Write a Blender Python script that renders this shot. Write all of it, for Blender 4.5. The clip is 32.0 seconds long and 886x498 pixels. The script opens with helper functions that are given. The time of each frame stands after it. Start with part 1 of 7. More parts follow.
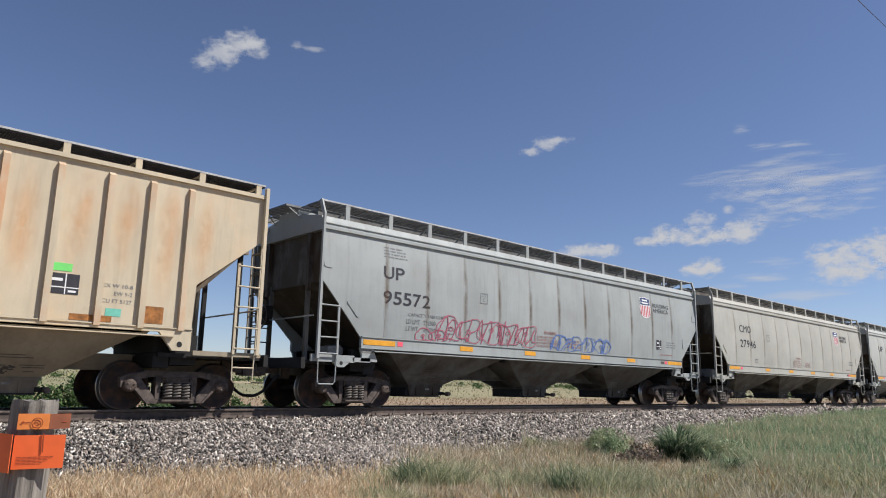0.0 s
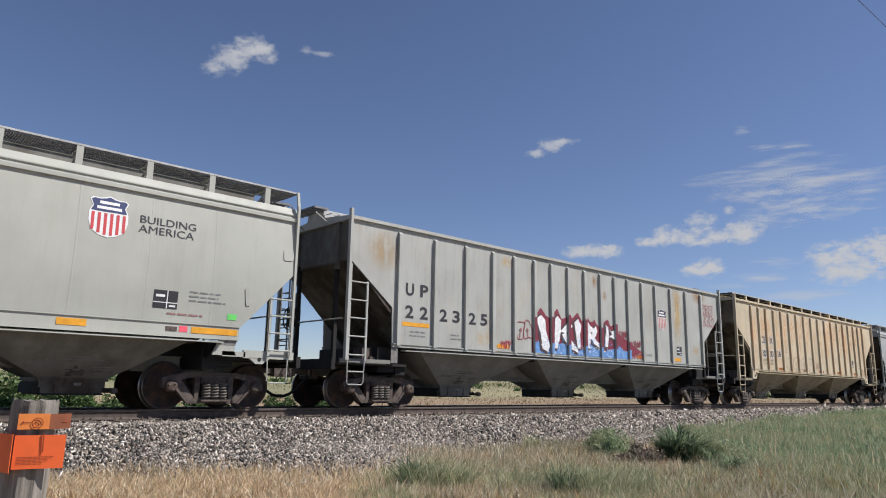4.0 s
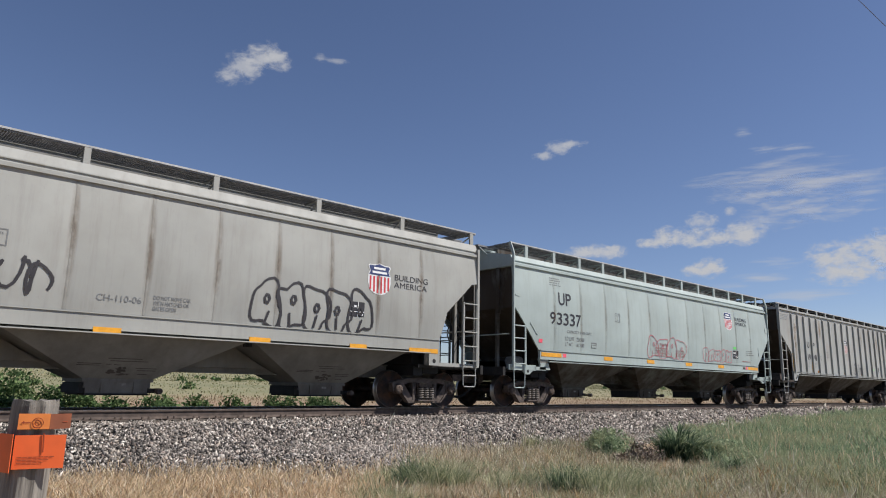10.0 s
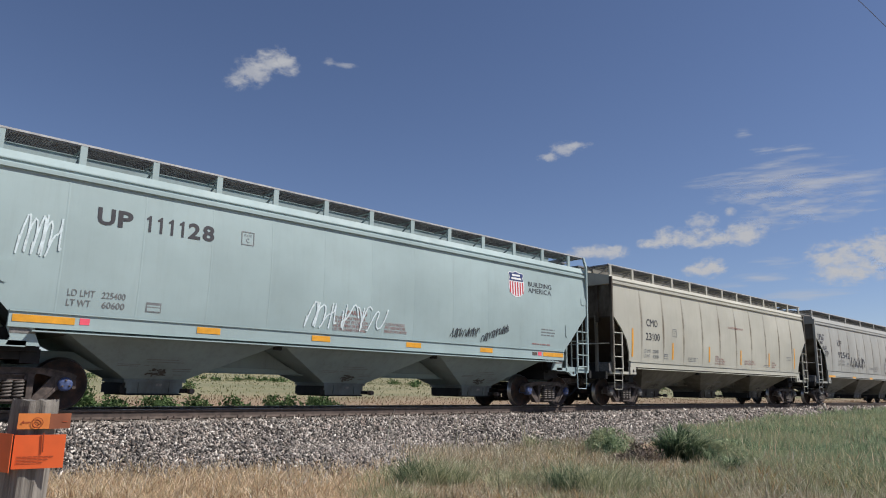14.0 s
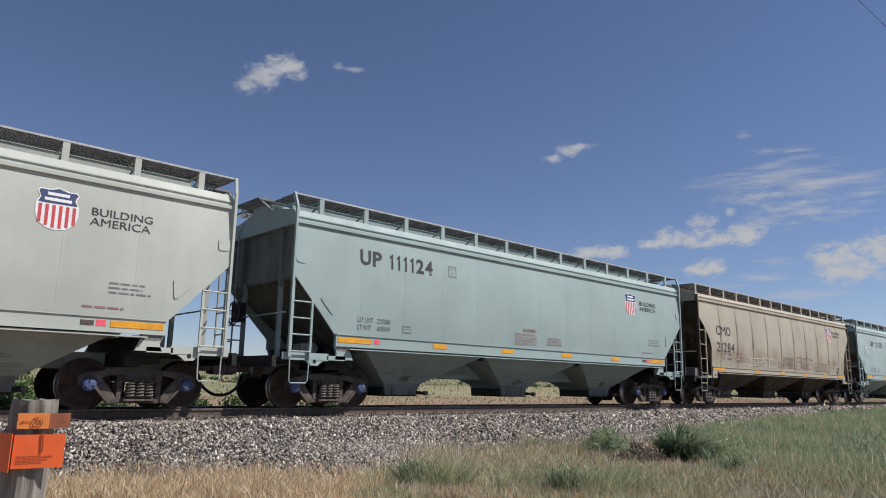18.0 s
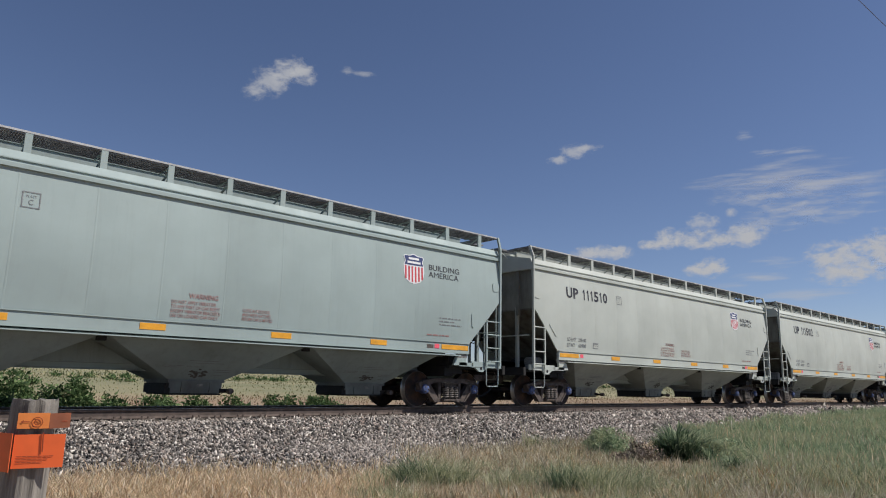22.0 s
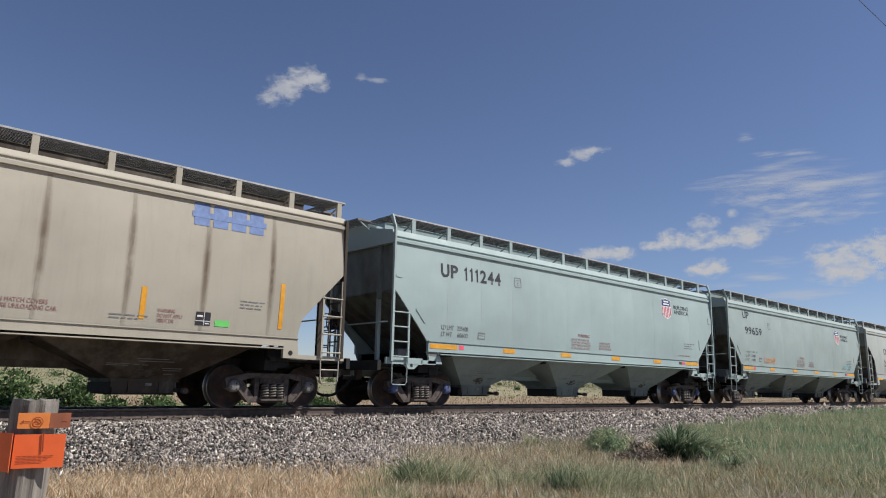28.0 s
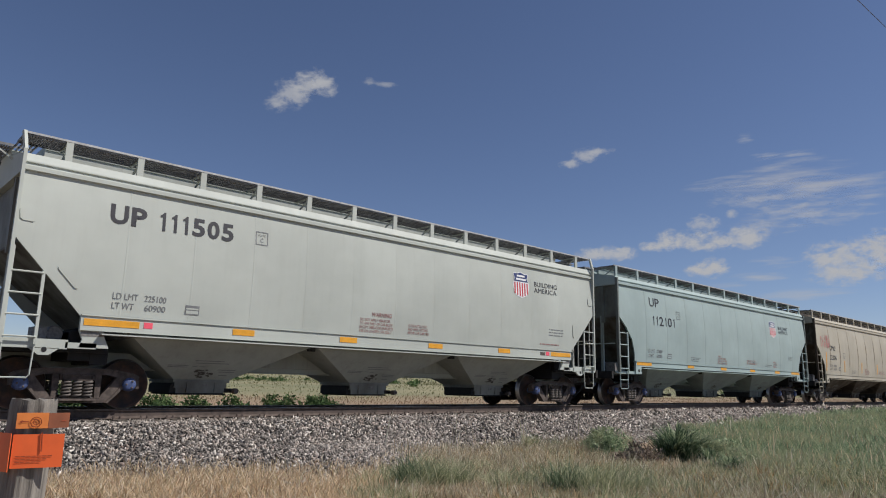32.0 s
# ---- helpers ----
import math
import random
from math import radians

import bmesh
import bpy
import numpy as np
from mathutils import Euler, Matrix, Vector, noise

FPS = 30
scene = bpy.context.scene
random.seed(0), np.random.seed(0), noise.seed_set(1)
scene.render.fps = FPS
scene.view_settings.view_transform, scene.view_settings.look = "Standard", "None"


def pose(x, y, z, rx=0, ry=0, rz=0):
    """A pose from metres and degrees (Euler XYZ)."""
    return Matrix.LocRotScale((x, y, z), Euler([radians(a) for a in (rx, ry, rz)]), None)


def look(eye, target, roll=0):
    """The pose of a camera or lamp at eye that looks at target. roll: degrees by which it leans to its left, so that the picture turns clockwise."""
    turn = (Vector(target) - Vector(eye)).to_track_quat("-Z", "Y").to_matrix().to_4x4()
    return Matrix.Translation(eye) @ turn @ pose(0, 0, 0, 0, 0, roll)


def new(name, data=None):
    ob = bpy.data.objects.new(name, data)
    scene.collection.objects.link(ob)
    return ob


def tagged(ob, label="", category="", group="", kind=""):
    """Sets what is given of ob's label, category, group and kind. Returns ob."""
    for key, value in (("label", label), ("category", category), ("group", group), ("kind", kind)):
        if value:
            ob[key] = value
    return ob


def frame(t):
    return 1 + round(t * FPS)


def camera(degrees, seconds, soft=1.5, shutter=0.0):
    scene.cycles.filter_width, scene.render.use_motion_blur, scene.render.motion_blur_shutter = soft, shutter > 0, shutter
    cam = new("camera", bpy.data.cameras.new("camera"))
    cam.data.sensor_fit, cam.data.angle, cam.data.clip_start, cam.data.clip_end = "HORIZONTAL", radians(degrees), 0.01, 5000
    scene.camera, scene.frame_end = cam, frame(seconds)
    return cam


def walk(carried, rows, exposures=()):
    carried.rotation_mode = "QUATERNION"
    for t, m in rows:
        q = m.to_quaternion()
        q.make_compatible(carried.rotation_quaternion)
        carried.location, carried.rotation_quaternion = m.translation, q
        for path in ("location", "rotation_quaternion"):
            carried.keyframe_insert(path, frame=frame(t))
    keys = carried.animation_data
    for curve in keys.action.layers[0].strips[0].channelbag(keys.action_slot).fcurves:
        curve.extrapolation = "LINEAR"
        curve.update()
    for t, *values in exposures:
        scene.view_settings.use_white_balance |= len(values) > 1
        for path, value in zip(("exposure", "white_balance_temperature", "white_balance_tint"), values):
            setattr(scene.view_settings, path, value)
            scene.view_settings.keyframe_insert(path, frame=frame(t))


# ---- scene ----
# ---- camera and its walk ----
EYE = Vector((0.0, 0.0, 1.43))


def aim(yaw, pitch, roll):
    """The pose of the tripod camera: yaw from the track's normal towards the train's heading."""
    y, p = radians(yaw), radians(pitch)
    way = Vector((math.sin(y) * math.cos(p), math.cos(y) * math.cos(p), math.sin(p)))
    return look(EYE, EYE + way, roll)


cam = camera(65.17, 32.0, soft=1.05)
walk(cam, [(0.0, aim(42.60, 11.26, 1.02)), (9.0, aim(42.57, 11.26, 1.02)), (20.0, aim(42.62, 11.21, 1.02)),
           (26.5, aim(42.59, 11.20, 1.02)), (32.0, aim(42.68, 11.19, 1.02))],
     exposures=[(t, e, 6500, 12) for t, e in ((0.0, 0.41), (1.0, 0.20), (2.0, 0.18), (4.0, 0.36), (7.0, 0.33), (8.0, 0.33), (9.0, 0.26), (11.0, 0.32), (12.0, 0.22), (13.0, 0.19), (16.0, 0.26), (17.0, 0.26), (18.0, 0.20), (19.0, 0.00), (21.0, 0.03), (22.0, 0.10), (25.0, 0.21), (26.0, 0.22), (29.0, 0.26), (30.0, 0.28), (31.0, 0.25), (32.0, 0.03))])

# ---- sky and sun ----
SUN_AZ, SUN_EL = 137.0, 48.5        # degrees from +Y towards +X, and above the horizon
world = bpy.data.worlds.new("sky")
scene.world = world
world.use_nodes = True
wn = world.node_tree
sky = wn.nodes.new("ShaderNodeTexSky")
sky.sky_type = "NISHITA"
sky.sun_disc = False
sky.sun_elevation, sky.sun_rotation = radians(SUN_EL), radians(SUN_AZ)
sky.altitude, sky.air_density, sky.dust_density, sky.ozone_density = 1500, 1.0, 0.6, 2.5
hue = wn.nodes.new("ShaderNodeMix")
hue.data_type, hue.blend_type = "RGBA", "MULTIPLY"
hue.inputs["Factor"].default_value, hue.inputs["B"].default_value = 1.0, (1.02, 0.985, 1.06, 1)
wn.links.new(sky.outputs["Color"], hue.inputs["A"])
wn.links.new(hue.outputs["Result"], wn.nodes["Background"].inputs["Color"])
wn.nodes["Background"].inputs["Strength"].default_value = 0.074
sun = new("sun", bpy.data.lights.new("sun", "SUN"))
sun.data.energy, sun.data.angle, sun.data.color = 4.3, radians(0.53), (1.0, 0.955, 0.89)
a, e = radians(SUN_AZ), radians(SUN_EL)
sun_way = Vector((math.sin(a) * math.cos(e), math.cos(a) * math.cos(e), math.sin(e)))
sun.matrix_world = look(sun_way * 50, (0, 0, 0))

# ---- plan ----
TRACK_Y, RAIL = 14.8, 0.90          # the track's middle line and the top of its rails
SPEED, GAIN = 10.7587, 2.6434       # metres per second, and how the train picks up


def run(t):
    """How far the train has gone by t seconds."""
    return SPEED * t + GAIN * ((t - 16) ** 2 - 256) / 100


def fade(v, lo, hi):
    k = np.clip((v - lo) / (hi - lo), 0, 1)
    return k * k * (3 - 2 * k)


def land(x, y):
    """Height of the bare ground."""
    x, y = np.asarray(x, float), np.asarray(y, float)
    near = 0.47 * fade(x, 6.0, 48.0) + 0.035 * np.sin(x * 0.9 + y * 0.5) * np.cos(y * 0.8 - x * 0.3)
    far = 0.25 + 1.3 * fade(y, 24, 70) + 5.0 * fade(y, 60, 300) + 6 * fade(y, 250, 1200) + 0.06 * np.sin(x * 0.4 + 1) * np.sin(y * 0.37)
    k = fade(y, 16, 22)
    return near * (1 - k) + far * k


def bed(x, y):
    """Height of the ballast, where it lies above the ground."""
    d = np.abs(np.asarray(y, float) - TRACK_Y)
    d = d + 0.12 * np.sin(np.asarray(x, float) * 0.7) + 0.07 * np.sin(np.asarray(x, float) * 2.3)
    spill = np.exp(-((np.asarray(x, float) - 8.0) / 3.2) ** 2)       # gravel spread out at the foot
    foot = 0.10 + 0.15 * spill - (d - 3.35) * (0.075 + 0.30 * (1 - spill))
    return np.where(d < 1.8, 0.662, np.maximum(0.662 - (d - 1.8) * 0.33, np.where(np.asarray(y, float) < TRACK_Y, foot, -1)))


# ---- mesh tools ----
class Shape:
    """Gathers corners and faces for one mesh; every face has a material slot."""

    def __init__(self):
        self.v, self.f, self.m = [], [], []

    def add(self, verts, faces, m=0):
        n = len(self.v)
        self.v += verts
        self.f += [tuple(i + n for i in f) for f in faces]
        self.m += [m] * len(faces)
        return self

    def box(self, x0, x1, y0, y1, z0, z1, m=0):
        v = [(x, y, z) for x in (x0, x1) for y in (y0, y1) for z in (z0, z1)]
        return self.add(v, [(0, 1, 3, 2), (4, 6, 7, 5), (0, 4, 5, 1), (2, 3, 7, 6), (0, 2, 6, 4), (1, 5, 7, 3)], m)

    def beam(self, p, q, w, h, m=0):
        """A straight bar from p to q, w wide and h high."""
        p, q = Vector(p), Vector(q)
        k = (q - p).normalized()
        side = k.cross(Vector((0, 0, 1)))
        side = Vector((1, 0, 0)) if side.length < 1e-4 else side.normalized()
        up = side.cross(k)
        v = [tuple(c + side * (sx * w / 2) + up * (sy * h / 2)) for c in (p, q) for sx, sy in ((-1, -1), (1, -1), (1, 1), (-1, 1))]
        return self.add(v, [(3, 2, 1, 0), (4, 5, 6, 7), (0, 1, 5, 4), (1, 2, 6, 5), (2, 3, 7, 6), (3, 0, 4, 7)], m)

    def slab(self, poly, y0, y1, m=0):
        """A polygon in x and z, pushed from y0 to y1."""
        n = len(poly)
        v = [(x, y0, z) for x, z in poly] + [(x, y1, z) for x, z in poly]
        return self.add(v, [tuple(range(n)), tuple(range(2 * n - 1, n - 1, -1))] + [(i, i + n, (i + 1) % n + n, (i + 1) % n) for i in range(n)], m)

    def run_x(self, poly, x0, x1, m=0):
        """A polygon in y and z, pushed from x0 to x1."""
        n = len(poly)
        v = [(x0, y, z) for y, z in poly] + [(x1, y, z) for y, z in poly]
        return self.add(v, [tuple(range(n)), tuple(range(2 * n - 1, n - 1, -1))] + [(i, i + n, (i + 1) % n + n, (i + 1) % n) for i in range(n)], m)

    def rod(self, pts, r, n=6, m=0, cap=True):
        """A round bar along a line of points."""
        pts = [Vector(p) for p in pts]
        v, f = [], []
        for i, p in enumerate(pts):
            k = (pts[min(i + 1, len(pts) - 1)] - pts[max(i - 1, 0)]).normalized()
            s = k.cross(Vector((0.31, 0.17, 0.93)))
            s.normalize()
            u = s.cross(k)
            v += [tuple(p + (s * math.cos(6.2832 * j / n) + u * math.sin(6.2832 * j / n)) * r) for j in range(n)]
        for i in range(len(pts) - 1):
            f += [(i * n + j, i * n + (j + 1) % n, (i + 1) * n + (j + 1) % n, (i + 1) * n + j) for j in range(n)]
        if cap:
            f += [tuple(range(n - 1, -1, -1)), tuple(range((len(pts) - 1) * n, len(pts) * n))]
        return self.add(v, f, m)

    def turn_y(self, prof, n=24, m=0, c=(0, 0, 0)):
        """A profile of (radius, y) turned round the y axis through c."""
        v, f = [], []
        for r, y in prof:
            v += [(c[0] + r * math.cos(6.28319 * j / n), c[1] + y, c[2] + r * math.sin(6.28319 * j / n)) for j in range(n)]
        for i in range(len(prof) - 1):
            f += [(i * n + j, (i + 1) * n + j, (i + 1) * n + (j + 1) % n, i * n + (j + 1) % n) for j in range(n)]
        return self.add(v, f, m)

    def grid(self, rows, m=0, flip=False):
        """A sheet through rows of points."""
        c = len(rows[0])
        v = [tuple(p) for r in rows for p in r]
        f = [(i * c + j, i * c + j + 1, (i + 1) * c + j + 1, (i + 1) * c + j) for i in range(len(rows) - 1) for j in range(c - 1)]
        return self.add(v, [t[::-1] for t in f] if flip else f, m)

    def mesh(self, name, mats, smooth=False):
        me = bpy.data.meshes.new(name)
        me.from_pydata(self.v, [], self.f)
        for mt in mats:
            me.materials.append(mt)
        if len(mats) > 1:
            me.polygons.foreach_set("material_index", self.m)
        if smooth:
            me.polygons.foreach_set("use_smooth", [True] * len(self.f))
        me.update()
        return me


def fast_mesh(name, verts, faces, mat):
    """A mesh from arrays: corners (n, 3) and faces (m, k)."""
    me = bpy.data.meshes.new(name)
    me.vertices.add(len(verts))
    me.vertices.foreach_set("co", np.ascontiguousarray(verts, np.float32).ravel())
    k = faces.shape[1]
    me.loops.add(faces.size)
    me.loops.foreach_set("vertex_index", faces.ravel().astype(np.int32))
    me.polygons.add(len(faces))
    me.polygons.foreach_set("loop_start", np.arange(0, faces.size, k, dtype=np.int32))
    me.polygons.foreach_set("loop_total", np.full(len(faces), k, np.int32))
    me.update(calc_edges=True)
    me.validate()
    me.materials.append(mat)
    return me


def part(name, data, mats, parent, label="", at=None, smooth=False):
    """Links a Shape or a mesh as one mesh object under a thing or a part."""
    if isinstance(data, Shape):
        data = data.mesh(name, mats if isinstance(mats, (list, tuple)) else [mats], smooth)
    ob = new(name, data)
    ob.parent = parent
    if at is not None:
        ob.matrix_local = at
    return tagged(ob, label)


# ---- materials ----
def lin(r, g, b):
    """Linear colour from the 0 to 255 scale."""
    return tuple(((c / 255 + 0.055) / 1.055) ** 2.4 if c > 10 else c / 255 / 12.92 for c in (r, g, b))


class Mat:
    """A node material under construction."""

    def __init__(self, name, rough=0.6, metal=0.0):
        self.mt = bpy.data.materials.new(name)
        self.mt.use_nodes = True
        self.t = self.mt.node_tree
        self.b = self.t.nodes["Principled BSDF"]
        self.b.inputs["Roughness"].default_value, self.b.inputs["Metallic"].default_value = rough, metal
        self.co = self.t.nodes.new("ShaderNodeTexCoord").outputs["Object"]

    def node(self, kind, **sets):
        n = self.t.nodes.new(kind)
        for key, value in sets.items():
            n.inputs[key].default_value = value
        return n

    def noise(self, scale, stretch=(1, 1, 1), shift=(0, 0, 0), detail=4.0, rough=0.55):
        mp = self.node("ShaderNodeMapping")
        mp.inputs["Scale"].default_value, mp.inputs["Location"].default_value = stretch, shift
        self.t.links.new(self.co, mp.inputs["Vector"])
        n = self.node("ShaderNodeTexNoise", Scale=scale, Detail=detail, Roughness=rough)
        self.t.links.new(mp.outputs["Vector"], n.inputs["Vector"])
        return n.outputs["Fac"]

    def ramp(self, fac, stops):
        r = self.t.nodes.new("ShaderNodeValToRGB")
        while len(r.color_ramp.elements) < len(stops):
            r.color_ramp.elements.new(0.5)
        for el, (p, c) in zip(r.color_ramp.elements, stops):
            el.position = p
            el.color = (*c, 1) if isinstance(c, tuple) else (c, c, c, 1)
        self.t.links.new(fac, r.inputs["Fac"])
        return r.outputs["Color"]

    def mix(self, fac, a, b, kind="MIX"):
        n = self.t.nodes.new("ShaderNodeMix")
        n.data_type, n.blend_type = "RGBA", kind
        for sock, val in ((n.inputs["Factor"], fac), (n.inputs["A"], a), (n.inputs["B"], b)):
            if isinstance(val, bpy.types.NodeSocket):
                self.t.links.new(val, sock)
            else:
                sock.default_value = (*val, 1) if isinstance(val, tuple) else val
        return n.outputs["Result"]

    def color(self, sock):
        self.t.links.new(sock, self.b.inputs["Base Color"])
        return self

    def rough(self, fac, lo, hi):
        self.t.links.new(self.ramp(fac, [(0.3, lo), (0.7, hi)]), self.b.inputs["Roughness"])
        return self

    def bump(self, fac, strength, distance=0.01):
        n = self.node("ShaderNodeBump", Strength=strength, Distance=distance)
        self.t.links.new(fac, n.inputs["Height"])
        self.t.links.new(n.outputs["Normal"], self.b.inputs["Normal"])
        return self


def car_paint(rgb, seed, dirt=0.3, rust=0.0, rust_col=(150, 88, 40), shade=0.69, grime_shade=0.0):
    """Weathered wagon paint: fading, streaks of road dirt running down, rust where it is worn; a last brown film holds
    brake dust, road film and painted-in shade.
    """
    m = Mat("wagon_paint", 0.5)
    m.b.inputs["Specular IOR Level"].default_value = 0.3
    sh = (seed * 3.7, seed * 1.3, seed * 2.1)
    base = tuple(c * shade for c in lin(*rgb))
    pale = tuple(min(0.9, c * 1.06 + 0.005) for c in base)
    dark = tuple(c * 0.91 for c in base)
    col = m.mix(m.ramp(m.noise(0.5, (1, 1, 1.2), sh, 5), [(0.35, 0.0), (0.68, 1.0)]), dark, pale)
    streak = m.ramp(m.noise(4.2, (1.6, 1.6, 0.12), sh, 7, 0.7), [(0.50, 0.0), (0.80, 1.0)])
    film = lin(124, 112, 94)
    col = m.mix(m.mix(1.0, streak, (dirt * 0.62,) * 3, "MULTIPLY"), col, tuple(c * 0.5 for c in film))
    cloudy = m.ramp(m.noise(1.1, (1, 1, 0.8), tuple(v + 9 for v in sh), 6, 0.6), [(0.45, 0.0), (0.75, 1.0)])
    col = m.mix(m.mix(1.0, cloudy, (dirt * 0.45,) * 3, "MULTIPLY"), col, tuple(c * 0.7 for c in film))
    spots = m.ramp(m.noise(11.0, (1, 1, 0.5), sh, 7, 0.72), [(0.62, 0.0), (0.76, 1.0)])
    col = m.mix(m.mix(1.0, spots, (dirt * 0.55,) * 3, "MULTIPLY"), col, tuple(c * 0.8 for c in lin(92, 80, 68)))
    if grime_shade:
        soot_shade = m.ramp(m.noise(1.6, (1, 1, 0.5), tuple(v + 3 for v in sh), 7, 0.65), [(0.30, 0.55), (0.70, 1.0)])
        col = m.mix(m.mix(1.0, soot_shade, (grime_shade,) * 3, "MULTIPLY"), col, tuple(c * 0.75 for c in lin(74, 64, 54)))
    if rust:
        big = m.ramp(m.noise(0.9, (1, 1, 0.35), tuple(v + 5 for v in sh), 8, 0.7), [(0.60 - 0.14 * rust, 0.0), (0.80 - 0.12 * rust, 1.0)])
        col = m.mix(m.mix(1.0, big, (min(1, rust),) * 3, "MULTIPLY"), col, lin(*rust_col))
    m.color(col).rough(m.noise(3.0, (1, 1, 0.5), sh), 0.52, 0.74)
    return m.bump(m.noise(1.3, (1, 1, 1), sh, 3), 0.07, 0.02).mt


def plain(name, rgb, rough=0.6, metal=0.0, vary=0.12, scale=6.0, bump=0.1):
    m = Mat(name, rough, metal)
    c = lin(*rgb)
    n = m.noise(scale, detail=6, rough=0.6)
    m.color(m.mix(m.ramp(n, [(0.3, 0.0), (0.7, 1.0)]), tuple(v * (1 - vary * 1.6) for v in c), tuple(min(1, v * (1 + vary)) for v in c)))
    return m.bump(n, bump, 0.01).mt


def island(name, stops, rough=0.9, patch=None, leaf=0.0):
    """A colour picked anew for each loose piece of a mesh, with broad patches laid over; leaf lets light through the blade."""
    m = Mat(name, rough)
    g = m.t.nodes.new("ShaderNodeNewGeometry")
    col = m.ramp(g.outputs["Random Per Island"], stops)
    if patch:
        col = m.mix(m.ramp(m.noise(patch[0], detail=3), [(0.42, 0.0), (0.6, patch[2])]), col, patch[1])
    m.color(col)
    m.b.inputs["Specular IOR Level"].default_value = 0.2
    if leaf:
        tr = m.t.nodes.new("ShaderNodeBsdfTranslucent")
        m.t.links.new(col, tr.inputs["Color"])
        mx = m.node("ShaderNodeMixShader", Fac=leaf)
        m.t.links.new(m.b.outputs[0], mx.inputs[1])
        m.t.links.new(tr.outputs[0], mx.inputs[2])
        m.t.links.new(mx.outputs[0], m.t.nodes["Material Output"].inputs["Surface"])
    return m.mt


STEEL = plain("truck_steel", (90, 80, 74), 0.8, 0.0, 0.4, 9, 0.4)
SOOT = plain("underframe_black", (30, 29, 28), 0.8, 0.0, 0.35, 5, 0.3)
WHEEL = Mat("wheel_steel", 0.75, 0.0)
WHEEL.color(WHEEL.mix(WHEEL.ramp(WHEEL.noise(4, detail=7, rough=0.7), [(0.42, 0.0), (0.66, 1.0)]), lin(42, 37, 35), lin(84, 58, 44)))
WHEEL = WHEEL.bump(WHEEL.noise(30), 0.2).mt
TREAD = plain("polished_tread", (150, 148, 146), 0.28, 0.9, 0.1)
CAP_BLUE = plain("blue_bearing_cap", (74, 90, 132), 0.5, 0.0, 0.3, 20)
CAP_RUST = plain("rusty_bearing_cap", (84, 71, 62), 0.7, 0.1, 0.3, 20)
CAP_GREY = plain("grey_bearing_cap", (128, 126, 122), 0.6, 0.1, 0.3, 20)
SPRING = plain("spring_steel", (98, 92, 87), 0.7, 0.1, 0.3, 20)
RUBBER = plain("hose_rubber", (30, 30, 32), 0.8)
GALV = plain("galvanised_edge", (176, 178, 178), 0.6, 0.0, 0.2)
# darker copy of the galvanised steel: the boards' shaded underside put into colour
SHADED_GRATING = plain("shaded_galvanised_grating", (118, 120, 122), 0.6, 0.0, 0.2)
BLACK_BOARD = plain("black_grating", (52, 50, 50), 0.6, 0.2, 0.3)
INK = plain("black_lettering", (46, 46, 52), 0.55, 0, 0.2, 12, 0)
INK_RED = plain("red_lettering", (156, 118, 114), 0.55, 0, 0.2, 12, 0)
SMUDGE = plain("smudged_stencil", (84, 80, 75), 0.7, 0, 0.3, 9, 0)
INK_FAINT = plain("faded_lettering", (122, 125, 126), 0.6, 0, 0.2, 12, 0)
WHITE = plain("white_enamel", (226, 228, 228), 0.5, 0, 0.06, 8, 0)
SHIELD_BLUE = plain("shield_blue", (44, 58, 104), 0.5, 0, 0.1, 8, 0)
SHIELD_RED = plain("shield_red", (196, 66, 72), 0.5, 0, 0.1, 8, 0)
YELLOW = plain("yellow_reflector", (226, 160, 44), 0.4, 0, 0.12, 6, 0)
PINK = plain("pink_sticker", (240, 92, 110), 0.5, 0, 0.05, 6, 0)
GREEN = plain("green_sticker", (110, 214, 110), 0.5, 0, 0.05, 6, 0)
TEAL = plain("teal_sticker", (110, 190, 170), 0.5, 0, 0.1, 6, 0)
RUSTY = plain("rust_strip", (158, 104, 52), 0.8, 0, 0.4, 8, 0)
RAIL_TOP = plain("polished_rail", (166, 160, 156), 0.25, 0.9, 0.1)
RAIL_SIDE = plain("rusty_rail", (90, 78, 71), 0.8, 0.0, 0.3, 7, 0.3)
TIE = plain("weathered_tie", (92, 84, 76), 0.9, 0, 0.4, 8, 0.6)
SPRAY = {}


def spray(rgb):
    if rgb not in SPRAY:
        SPRAY[rgb] = plain("spray_paint", rgb, 0.55, 0, 0.15, 10, 0)
    return SPRAY[rgb]


